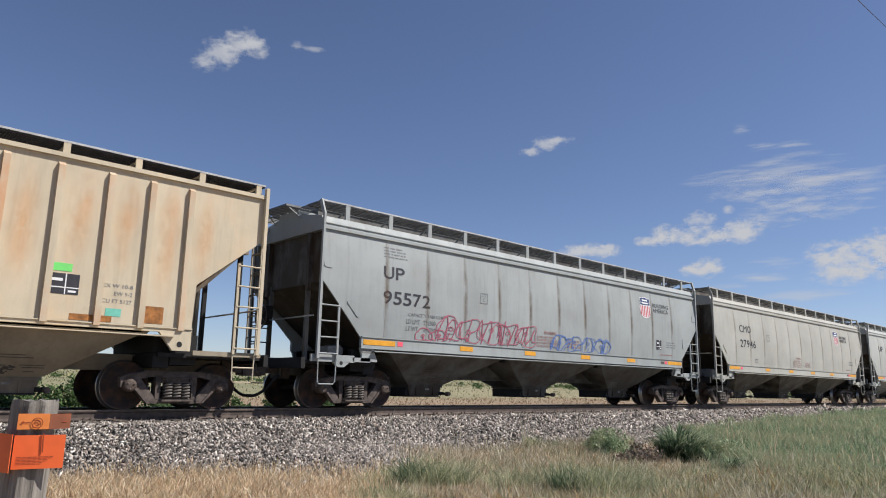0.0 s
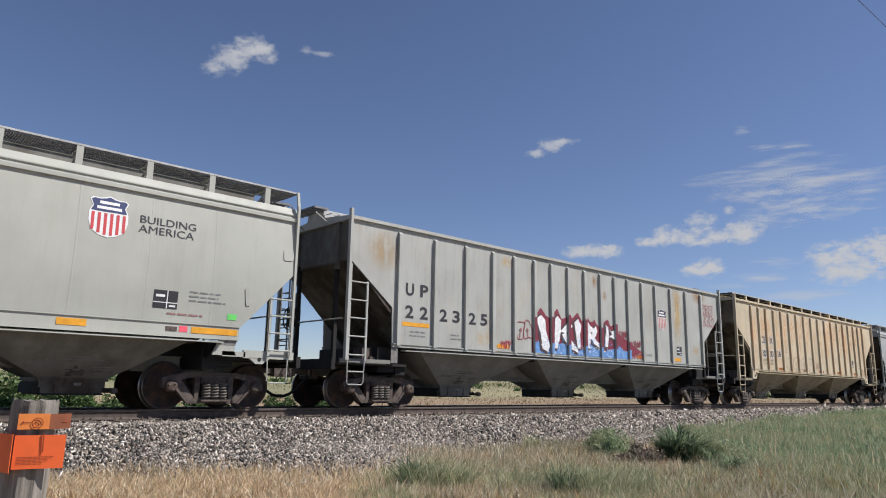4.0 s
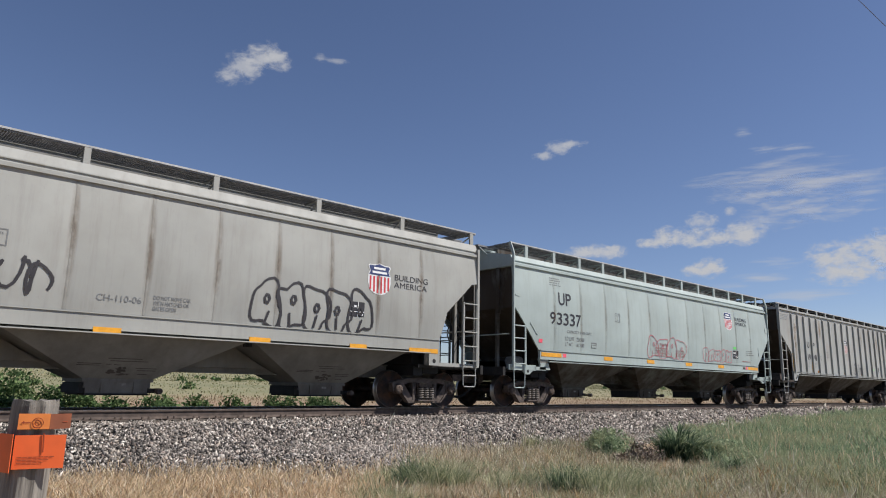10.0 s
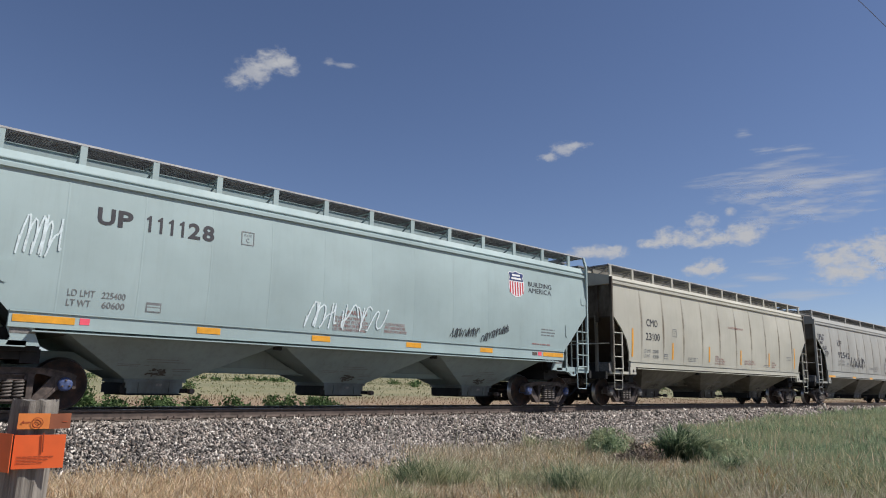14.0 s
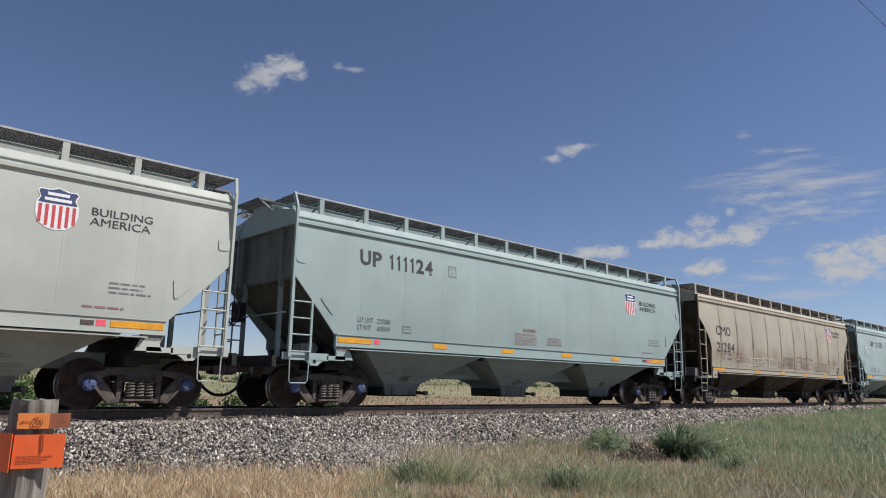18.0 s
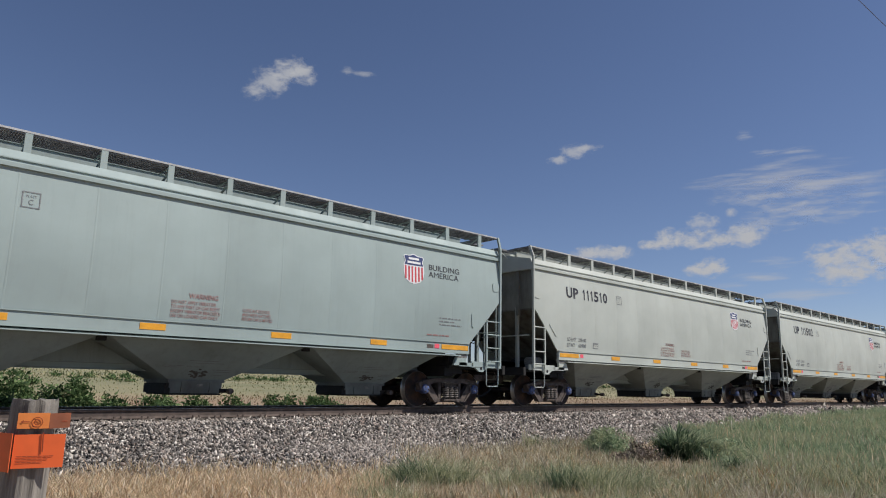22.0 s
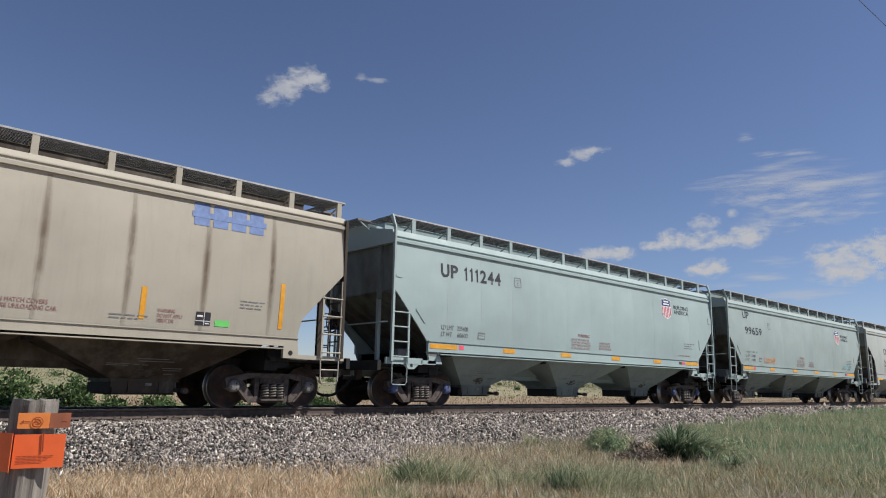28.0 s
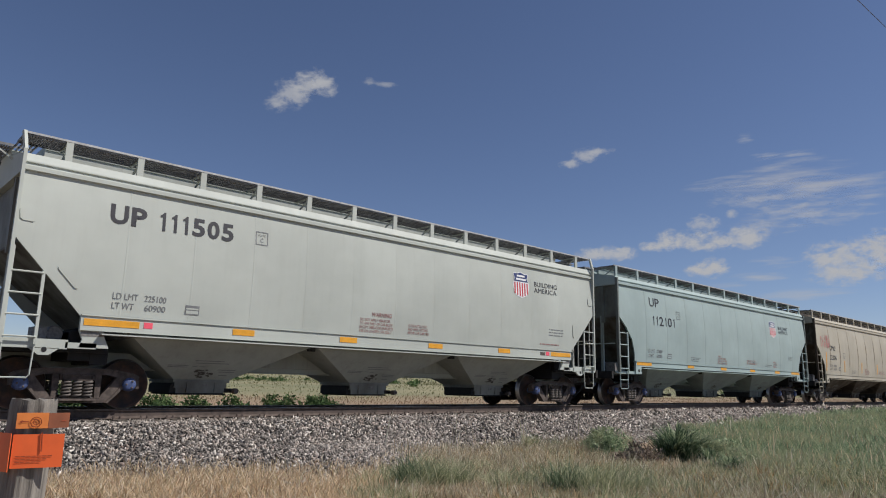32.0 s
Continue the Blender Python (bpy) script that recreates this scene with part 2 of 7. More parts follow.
# ---- the ground and the track ----
def build_ground():
    soil = Mat("dry_soil", 0.95)
    c = soil.mix(soil.ramp(soil.noise(0.25, detail=8, rough=0.65), [(0.35, 0.0), (0.65, 1.0)]), lin(150, 126, 104), lin(132, 116, 92))
    c = soil.mix(soil.ramp(soil.noise(6, detail=8, rough=0.7), [(0.4, 0.0), (0.7, 0.7)]), c, lin(158, 138, 108))
    # grass takes over from the bare strip beside the track
    axes = soil.node("ShaderNodeSeparateXYZ")
    soil.t.links.new(soil.co, axes.inputs[0])
    zone = soil.node("ShaderNodeMapRange")
    zone.inputs["From Min"].default_value, zone.inputs["From Max"].default_value = 34.0, 44.0
    soil.t.links.new(axes.outputs["Y"], zone.inputs["Value"])
    sod = soil.mix(soil.ramp(soil.noise(0.07, (0.35, 1, 1), detail=7), [(0.4, 0.0), (0.6, 1.0)]), lin(122, 122, 90), lin(146, 138, 106))
    c = soil.mix(zone.outputs["Result"], c, sod)
    soil.color(c).bump(soil.noise(12, detail=8), 0.8, 0.05)
    xs = np.concatenate([-np.geomspace(3500, 12, 24), np.linspace(-10, 70, 161), np.geomspace(73, 4000, 30)])
    ys = np.concatenate([-np.geomspace(3500, 4, 22), np.linspace(-3, 30, 100), np.geomspace(31, 4200, 44)])
    gx, gy = np.meshgrid(xs, ys, indexing="ij")
    z = land(gx, gy)
    n, k = len(xs), len(ys)
    i = (np.arange(n - 1)[:, None] * k + np.arange(k - 1)).ravel()
    tagged(new("ground", fast_mesh("ground", np.stack([gx, gy, z], 2).reshape(-1, 3), np.stack([i, i + k, i + k + 1, i + 1], 1), soil.mt)),
           "dry grassy prairie soil rising gently beyond the railway", "ground", kind="structure")


def build_ballast():
    """The stone bed: a rough core, and loose stones heaped over it."""
    core = Mat("ballast_fines", 0.95)
    core.color(core.mix(core.ramp(core.noise(22, detail=6, rough=0.7), [(0.35, 0.0), (0.65, 1.0)]), lin(64, 61, 59), lin(150, 144, 138)))
    core.bump(core.noise(26, detail=4), 1.0, 0.05)
    xs = np.concatenate([-np.geomspace(260, 8, 10), np.linspace(-6, 70, 230), np.geomspace(74, 400, 14)])
    ys = np.linspace(TRACK_Y - 4.5, TRACK_Y + 4.5, 61)
    gx, gy = np.meshgrid(xs, ys, indexing="ij")
    z = np.maximum(bed(gx, gy), land(gx, gy) - 0.15) - 0.02
    n, k = gx.shape
    i = (np.arange(n - 1)[:, None] * k + np.arange(k - 1)).ravel()
    base = tagged(new("ballast", fast_mesh("ballast", np.stack([gx, gy, z], 2).reshape(-1, 3), np.stack([i, i + k, i + k + 1, i + 1], 1), core.mt)),
                  "grey crushed-stone ballast bed under the rails", "ballast", kind="structure")
    rng = np.random.default_rng(4)
    zones = [(0, 9, 9.0, 14.2, 38000, 0.025), (9, 20, 9.0, 14.2, 40000, 0.028), (20, 36, 11.0, 14.2, 17000, 0.042),
             (36, 70, 11.8, 14.2, 6500, 0.070), (0, 30, 14.2, 16.6, 6000, 0.045)]
    pts, size = [], []
    for x0, x1, y0, y1, cnt, s in zones:
        p = np.stack([rng.uniform(x0, x1, cnt), rng.uniform(y0, y1, cnt)], 1)
        keep = bed(p[:, 0], p[:, 1]) > land(p[:, 0], p[:, 1]) - 0.03 - 0.30 * rng.random(cnt) ** 2
        keep &= np.abs(np.abs(p[:, 1] - TRACK_Y) - 0.755) > 0.10
        p = p[keep]
        pts.append(np.column_stack([p, np.maximum(bed(p[:, 0], p[:, 1]), land(p[:, 0], p[:, 1]))]))
        size.append(s * rng.lognormal(0, 0.28, len(p)))
    pts, size = np.concatenate(pts), np.concatenate(size)
    # six-cornered chips, each with its own proportions and turn
    octa = np.array([(1, 0.2, 0.1), (-1, 0.1, -0.1), (0.1, 1, 0.2), (-0.2, -1, 0), (0.2, -0.1, 1), (0, 0.2, -1)], float)
    tri = np.array([(0, 2, 4), (2, 1, 4), (1, 3, 4), (3, 0, 4), (2, 0, 5), (1, 2, 5), (3, 1, 5), (0, 3, 5)])
    n = len(pts)
    c = octa[None] * (1 + 0.35 * rng.standard_normal((n, 6, 3)) * 0.5) * np.stack([rng.uniform(1.0, 2.0, n), rng.uniform(0.65, 1.1, n), rng.uniform(0.4, 0.75, n)], 1)[:, None]
    q = rng.standard_normal((n, 3, 3))
    q[:, 0] /= np.linalg.norm(q[:, 0], axis=1)[:, None]
    q[:, 1] -= (q[:, 0] * q[:, 1]).sum(1)[:, None] * q[:, 0]
    q[:, 1] /= np.linalg.norm(q[:, 1], axis=1)[:, None]
    q[:, 2] = np.cross(q[:, 0], q[:, 1])
    v = np.einsum("nij,njk->nik", c * size[:, None, None], q) + pts[:, None] + np.array((0, 0, 0.012))
    f = (np.arange(n)[:, None, None] * 6 + tri).reshape(-1, 3)
    mat = island("crushed_stone", [(0.0, lin(46, 44, 43)), (0.27, lin(80, 77, 74)), (0.52, lin(124, 118, 112)), (0.70, lin(176, 169, 159)), (0.80, lin(136, 119, 108)), (1.0, lin(228, 222, 212))],
                 0.9, (0.5, lin(150, 142, 134), 0.3))
    tagged(part("ballast_stones", fast_mesh("ballast_stones", v.reshape(-1, 3), f, mat), mat, base), kind="stuff")


def build_track():
    track = tagged(new("railway_track"), "rusty steel rails spiked to weathered wooden ties in ballast", "railway track", kind="structure")
    half = [(0.0, 0.0), (0.076, 0.0), (0.076, 0.012), (0.02, 0.030), (0.010, 0.05), (0.010, 0.130), (0.034, 0.142), (0.036, 0.170), (0.028, 0.180)]
    prof = half[1:] + [(-y, z) for y, z in reversed(half[1:])]
    for s in (-1, 1):
        yc = TRACK_Y + s * 0.755
        r = Shape().run_x([(yc + y, RAIL - 0.182 + z) for y, z in prof], -260, 420)
        r.box(-260, 420, yc - 0.024, yc + 0.024, RAIL - 0.0025, RAIL, 1)
        part("rail", r, [RAIL_SIDE, RAIL_TOP], track)
    tie = Shape().box(-0.115, 0.115, -1.28, 1.28, -0.16, 0.0)
    for s in (-1, 1):
        tie.box(-0.1, 0.1, s * 0.755 - 0.17, s * 0.755 + 0.17, 0.0, 0.012, 1)
        for dx, dy in ((-0.06, -0.1), (0.06, -0.1), (-0.06, 0.1), (0.06, 0.1)):
            tie.box(dx - 0.014, dx + 0.014, s * 0.755 + dy - 0.014, s * 0.755 + dy + 0.014, 0.012, 0.06, 1)
    me = tie.mesh("tie", [TIE, RAIL_SIDE])
    rng = random.Random(3)
    for i in range(150):
        part("tie", me, None, track, at=pose(-4 + i * 0.505 + rng.uniform(-0.03, 0.03), TRACK_Y + rng.uniform(-0.03, 0.03), RAIL - 0.188, 0, 0, rng.uniform(-1, 1)))


# ---- shared running gear ----
def wheelset_mesh(cap):
    s = Shape()
    for k in (-1, 1):
        # tread, flange and dished plate, from the outer face inwards
        prof = [(0.085, 0.78), (0.11, 0.775), (0.15, 0.73), (0.36, 0.745), (0.395, 0.79), (0.445, 0.80), (0.457, 0.79), (0.462, 0.70), (0.487, 0.685), (0.480, 0.66), (0.39, 0.66), (0.36, 0.70), (0.15, 0.69), (0.085, 0.66)]
        prof = [(r, y * k) for r, y in prof]
        s.turn_y(prof[:6] if k > 0 else prof[:6][::-1], 32, 0)
        s.turn_y(prof[5:9] if k > 0 else prof[5:9][::-1], 32, 1)
        s.turn_y(prof[8:] if k > 0 else prof[8:][::-1], 32, 0)
        cp = [(0.0, 1.165 * k), (0.075, 1.165 * k), (0.112, 1.15 * k), (0.122, 1.12 * k), (0.122, 0.98 * k), (0.075, 0.97 * k), (0.075, 0.78 * k)]
        s.turn_y(cp if k < 0 else cp, 18, 2)
        for j in range(3):
            a = j * 2.0944 + 0.4
            s.turn_y([(0.0, 1.18 * k), (0.018, 1.18 * k), (0.018, 1.15 * k)], 8, 3, (0.066 * math.cos(a), 0, 0.066 * math.sin(a)))
    s.turn_y([(0.08, -0.7), (0.075, 0.0), (0.08, 0.7)], 14, 0)
    return s.mesh("wheelset", [WHEEL, TREAD, cap, STEEL], True)


def truck_frame_mesh():
    """One cast side frame with its pedestals, window and bottom chord, round x = 0 at the rail's height."""
    s = Shape()
    y0, y1 = -0.075, 0.075
    # top chord, sloping down to the pedestals
    s.slab([(-1.08, 0.60), (-0.98, 0.66), (-0.56, 0.735), (0.56, 0.735), (0.98, 0.66), (1.08, 0.60), (1.06, 0.52), (0.76, 0.56), (0.52, 0.625), (-0.52, 0.625), (-0.76, 0.56), (-1.06, 0.52)], y0, y1)
    s.slab([(-0.40, 0.23), (0.40, 0.23), (0.46, 0.12), (-0.46, 0.12)], y0 * 0.9, y1 * 0.9)
    for k in (-1, 1):
        # diagonal, with an open triangle between it and the column
        s.slab([(k * 0.70, 0.60), (k * 0.92, 0.54), (k * 0.54, 0.13), (k * 0.36, 0.12), (k * 0.42, 0.25)][::k], y0 * 0.95, y1 * 0.95)
        s.slab([(k * 0.30, 0.64), (k * 0.41, 0.64), (k * 0.40, 0.20), (k * 0.31, 0.20)][::k], y0, y1)
        # raised flange along the diagonal's edge
        s.slab([(k * 0.88, 0.56), (k * 0.93, 0.53), (k * 0.55, 0.12), (k * 0.50, 0.12)][::k], -0.105, y0 * 0.9)
        x = k * 0.895
        s.slab([(x - 0.17, 0.62), (x + 0.17, 0.62), (x + 0.19, 0.38), (x + 0.13, 0.38), (x + 0.11, 0.50), (x - 0.11, 0.50), (x - 0.12, 0.42), (x - 0.16, 0.42)], y0 * 1.15, y1 * 1.15)
        s.box(x - 0.105, x + 0.105, -0.12, 0.10, 0.46, 0.55)
    s.slab([(-0.98, 0.655), (-0.56, 0.73), (0.56, 0.73), (0.98, 0.655), (0.98, 0.635), (0.56, 0.71), (-0.56, 0.71), (-0.98, 0.635)], -0.115, y0 * 0.9)
    s.box(-0.29, 0.29, -0.10, 1.1, 0.51, 0.62)          # bolster end
    s.box(-0.31, 0.31, -0.20, 0.13, 0.165, 0.20)        # spring seat
    s.box(-0.26, 0.26, -0.16, -0.10, 0.515, 0.535)
    s.box(-0.26, 0.26, -0.16, -0.10, 0.595, 0.615)
    for k in (-1, 1):
        s.box(k * 0.25 - 0.012, k * 0.25 + 0.012, -0.16, -0.10, 0.515, 0.615)
    return s.mesh("truck_frame", [STEEL])


def spring_mesh():
    s = Shape()
    pts = [(0.078 * math.cos(a * 0.7854), 0.078 * math.sin(a * 0.7854), 0.215 + 0.285 * a / 40) for a in range(41)]
    return s.rod(pts, 0.021, 5).mesh("spring", [SPRING], True)


def coupler_mesh():
    s = Shape()
    s.box(0, 0.45, -0.09, 0.09, 0.77, 0.95)
    s.slab([(0.45, 0.70), (0.72, 0.70), (0.78, 0.74), (0.78, 0.98), (0.72, 1.02), (0.45, 1.02)], -0.17, 0.02)
    s.slab([(0.45, 0.72), (0.60, 0.72), (0.66, 0.76), (0.66, 0.96), (0.60, 1.0), (0.45, 1.0)], 0.04, 0.19)
    s.box(-0.12, 0.05, -0.30, 0.30, 0.66, 1.02)
    s.rod([(0.2, -0.05, 0.98), (0.22, -0.6, 0.92), (0.20, -1.2, 0.95), (0.18, -1.32, 0.72)], 0.016, 6)
    return s.mesh("coupler", [STEEL])


def hose_mesh():
    pts = [(0.2 + 0.62 * i / 12, 0.36 - 0.30 * i / 12, 0.78 - 0.52 * math.sin(math.pi * min(1, 0.56 * i / 12 + 0.02))) for i in range(13)]
    return Shape().rod(pts, 0.034, 7).mesh("air_hose", [RUBBER], True)


GEAR = {}


def gear(key, make):
    if key not in GEAR:
        GEAR[key] = make()
    return GEAR[key]


# ---- lettering and marks on a wagon's side ----
def side_y(car, z):
    """How far out the near side lies at height z."""
    if car["ribs"]:
        return -1.52
    k = (z - 2.75) / 1.4
    return -(1.62 - 0.085 * k * k)


def wrap(car, me, lift=0.006):
    """Lays a flat mesh on the side: its own x and y become length and height."""
    n = len(me.vertices)
    co = np.empty(n * 3, np.float32)
    me.vertices.foreach_get("co", co)
    co = co.reshape(-1, 3)
    z = co[:, 1].copy()
    co[:, 1] = [side_y(car, float(v)) - lift for v in z]
    co[:, 2] = z
    me.vertices.foreach_set("co", co.ravel())
    me.update()
    return me


def words(car, body, x0, x1, z0, z1, mat=None, bold=0.0, name="lettering", lift=0.006):
    """Painted letters that fill the box x0..x1, z0..z1 of the side."""
    cu = bpy.data.curves.new("lettering", "FONT")
    cu.body, cu.offset, cu.resolution_u = body, bold, 3
    cu.space_line = 0.95
    ob = bpy.data.objects.new("lettering", cu)
    me = bpy.data.meshes.new_from_object(ob)
    bpy.data.objects.remove(ob)
    bpy.data.curves.remove(cu)
    co = np.empty(len(me.vertices) * 3, np.float32)
    me.vertices.foreach_get("co", co)
    co = co.reshape(-1, 3)
    lo, hi = co.min(0), co.max(0)
    co[:, 0] = x0 + (co[:, 0] - lo[0]) / (hi[0] - lo[0]) * (x1 - x0)
    co[:, 1] = z0 + (co[:, 1] - lo[1]) / (hi[1] - lo[1]) * (z1 - z0)
    co[:, 2] = 0
    me.vertices.foreach_set("co", co.ravel())
    me.materials.clear()
    me.materials.append(mat or INK)
    return part(name, wrap(car, me, lift), None, car["ob"])


WIDE = {"1": 0.36, " ": 0.26, "M": 0.82, "O": 0.74, "C": 0.68, "U": 0.68, "P": 0.60}


def figures(car, body, x0, x1, z0, z1, bold=0.03):
    """Large painted letters and figures, each a part of its own."""
    gap = 0.11
    total = sum(WIDE.get(c, 0.54) for c in body) + gap * (len(body) - 1)
    k, x = (x1 - x0) / total, x0
    for c in body:
        w = WIDE.get(c, 0.54) * k
        if c == "1":
            # a plain stem with a short flag
            h, r = z1 - z0, x + 0.27 * k
            t = (0.12 + bold) * h
            flat(car, "figure", [([(r - t, z0), (r, z0), (r, z0 + h / 2), (r - t, z0 + h / 2)], 0, 0), ([(r - t, z0 + h / 2), (r, z0 + h / 2), (r, z1), (r - 0.7 * t, z1), (r - t, z1 - 0.08 * h)], 0, 0),
                                 ([(r - t - 0.13 * h, z1 - 0.28 * h), (r - t, z1 - 0.26 * h), (r - t, z1 - 0.08 * h), (r - t - 0.13 * h, z1 - 0.17 * h)], 0, 0)], [INK])
        elif c != " ":
            words(car, c, x, x + w, z0, z1, INK, bold if c != "M" else 0.0, "figure")
        x += w + gap * k


def flat(car, name, polys, mats, lift=0.006, label="", parent=None):
    """Painted patches: polygons of (x, z), each with a slot."""
    s = Shape()
    for n, (poly, m, up) in enumerate(polys):
        s.add([(x, side_y(car, z) - lift - up - 3e-5 * n, z) for x, z in poly], [tuple(range(len(poly)))], m)
    return part(name, s, mats, parent or car["ob"], label)


STAINS = {}


def stain_stuff(rgb, seed, grain, dense):
    """A stain with ragged, fading edges on bare paint."""
    key = (rgb, seed, grain, dense)
    if key in STAINS:
        return STAINS[key]
    m = Mat("stain", 0.8)
    m.b.inputs["Base Color"].default_value = (*lin(*rgb), 1)
    m.b.inputs["Specular IOR Level"].default_value = 0.15
    gen = m.t.nodes.new("ShaderNodeTexCoord").outputs["Generated"]
    off = m.node("ShaderNodeMapping")
    off.inputs["Location"].default_value, off.inputs["Scale"].default_value = (-1.0, 0.0, -1.0), (2.0, 0.0, 2.0)
    m.t.links.new(gen, off.inputs["Vector"])
    ln = m.t.nodes.new("ShaderNodeVectorMath")
    ln.operation = "LENGTH"
    m.t.links.new(off.outputs["Vector"], ln.inputs[0])
    body = m.ramp(ln.outputs["Value"], [(0.05, 1.0), (1.0, 0.0)])
    ragged = m.ramp(m.noise(grain, (1, 1, 0.4), (seed, seed * 2.0, 0), 7, 0.68), [(0.32, 0.0), (0.56, 1.0)])
    fac = m.mix(1.0, m.mix(1.0, body, ragged, "MULTIPLY"), (dense,) * 3, "MULTIPLY")
    mx = m.t.nodes.new("ShaderNodeMixShader")
    clear = m.t.nodes.new("ShaderNodeBsdfTransparent")
    m.t.links.new(fac, mx.inputs["Fac"])
    m.t.links.new(clear.outputs[0], mx.inputs[1])
    m.t.links.new(m.b.outputs[0], mx.inputs[2])
    m.t.links.new(mx.outputs[0], m.t.nodes["Material Output"].inputs["Surface"])
    STAINS[key] = m.mt
    return m.mt


def stain(car, x0, x1, z0, z1, rgb=(120, 84, 56), seed=1, grain=5.0, dense=0.8, lift=0.008, name="stain"):
    zs = [z0 + (z1 - z0) * q / 8 for q in range(9)]
    sheet = Shape().grid([[(x, side_y(car, z) - lift, z) for z in zs] for x in (x1, x0)])
    ob = part(name, sheet, stain_stuff(rgb, seed, grain, dense), car["ob"])
    ob.visible_shadow = False
    return ob


def notice(car, body, x, z, w, h, mat=None):
    """Several lines of small stencilled words."""
    words(car, body, x, x + w, z, z + h, mat or INK_RED, 0.012, "notice")


def rect(x0, x1, z0, z1):
    return [(x0, z0), (x1, z0), (x1, z1), (x0, z1)]


def bars(car, x0, x1, z0, z1, rows, mat=None, seed=0):
    """Lines of small print."""
    rng = random.Random(seed + int(x0 * 100))
    h = (z1 - z0) / rows
    polys = []
    for r in range(rows):
        x = x0
        end = x1 - rng.uniform(0, 0.3) * (x1 - x0)
        while x < end - 0.02:
            w = min(rng.uniform(0.05, 0.22), end - x)
            polys.append((rect(x, x + w, z0 + h * (r + 0.34), z0 + h * (r + 0.68)), 0, 0))
            x += w + 0.035
    flat(car, "small_print", polys, [mat or INK_FAINT])


def shield(car, x, z, w=0.72, h=0.78, faded=False):
    """The road's shield: white edge, dark blue head, red and white stripes; no letters."""
    def edge(k):
        out = []
        for u, v in ((0.0, -0.5), (0.22, -0.455), (0.40, -0.34), (0.475, -0.12), (0.47, 0.10), (0.40, 0.24), (0.47, 0.38), (0.40, 0.44), (0.24, 0.43), (0.12, 0.455), (0.0, 0.50)):
            out.append((u, v))
        out += [(-u, v) for u, v in reversed(out[1:-1])]
        return [(x + u * w * k, z + v * h * k) for u, v in out]
    base = flat(car, "shield", [(edge(1.0), 0, 0)], [spray((206, 200, 198)) if faded else WHITE], label="blue, red and white striped shield")
    head = [(x + u * w, z + v * h) for u, v in ((-0.435, 0.115), (0.435, 0.115), (0.37, 0.235), (0.435, 0.375), (0.38, 0.415), (0.23, 0.405), (0.11, 0.43), (0.0, 0.47), (-0.11, 0.43), (-0.23, 0.405), (-0.38, 0.415), (-0.435, 0.375), (-0.37, 0.235))]
    flat(car, "head", [(head, 0, 0.003)], [spray((58, 56, 68)) if faded else SHIELD_BLUE], parent=base)
    for v, u in ((0.20, 0.30), (0.325, 0.24)):
        flat(car, "bar", [(rect(x - u * w, x + u * w, z + (v - 0.035) * h, z + (v + 0.035) * h), 0, 0.006)], [WHITE], parent=base)
    for i in range(6):
        u = -0.375 + i * 0.15
        low = -0.45 + 0.62 * (abs(u) ** 1.8)
        flat(car, "stripe", [(rect(x + (u - 0.036) * w, x + (u + 0.036) * w, z + low * h, z + 0.075 * h), 0, 0.003)], [spray((192, 122, 118)) if faded else SHIELD_RED], parent=base)


def ribbon(polys, pts, w, m=0, up=0.0):
    """A painted stroke along a line of (x, z)."""
    for (xa, za), (xb, zb) in zip(pts, pts[1:]):
        d = math.hypot(xb - xa, zb - za) or 1e-6
        nx, nz = -(zb - za) / d * w / 2, (xb - xa) / d * w / 2
        ex, ez = (xb - xa) / d * w * 0.3, (zb - za) / d * w * 0.3
        polys.append(([(xa - ex - nx, za - ez - nz), (xb + ex - nx, zb + ez - nz), (xb + ex + nx, zb + ez + nz), (xa - ex + nx, za - ez + nz)], m, up))


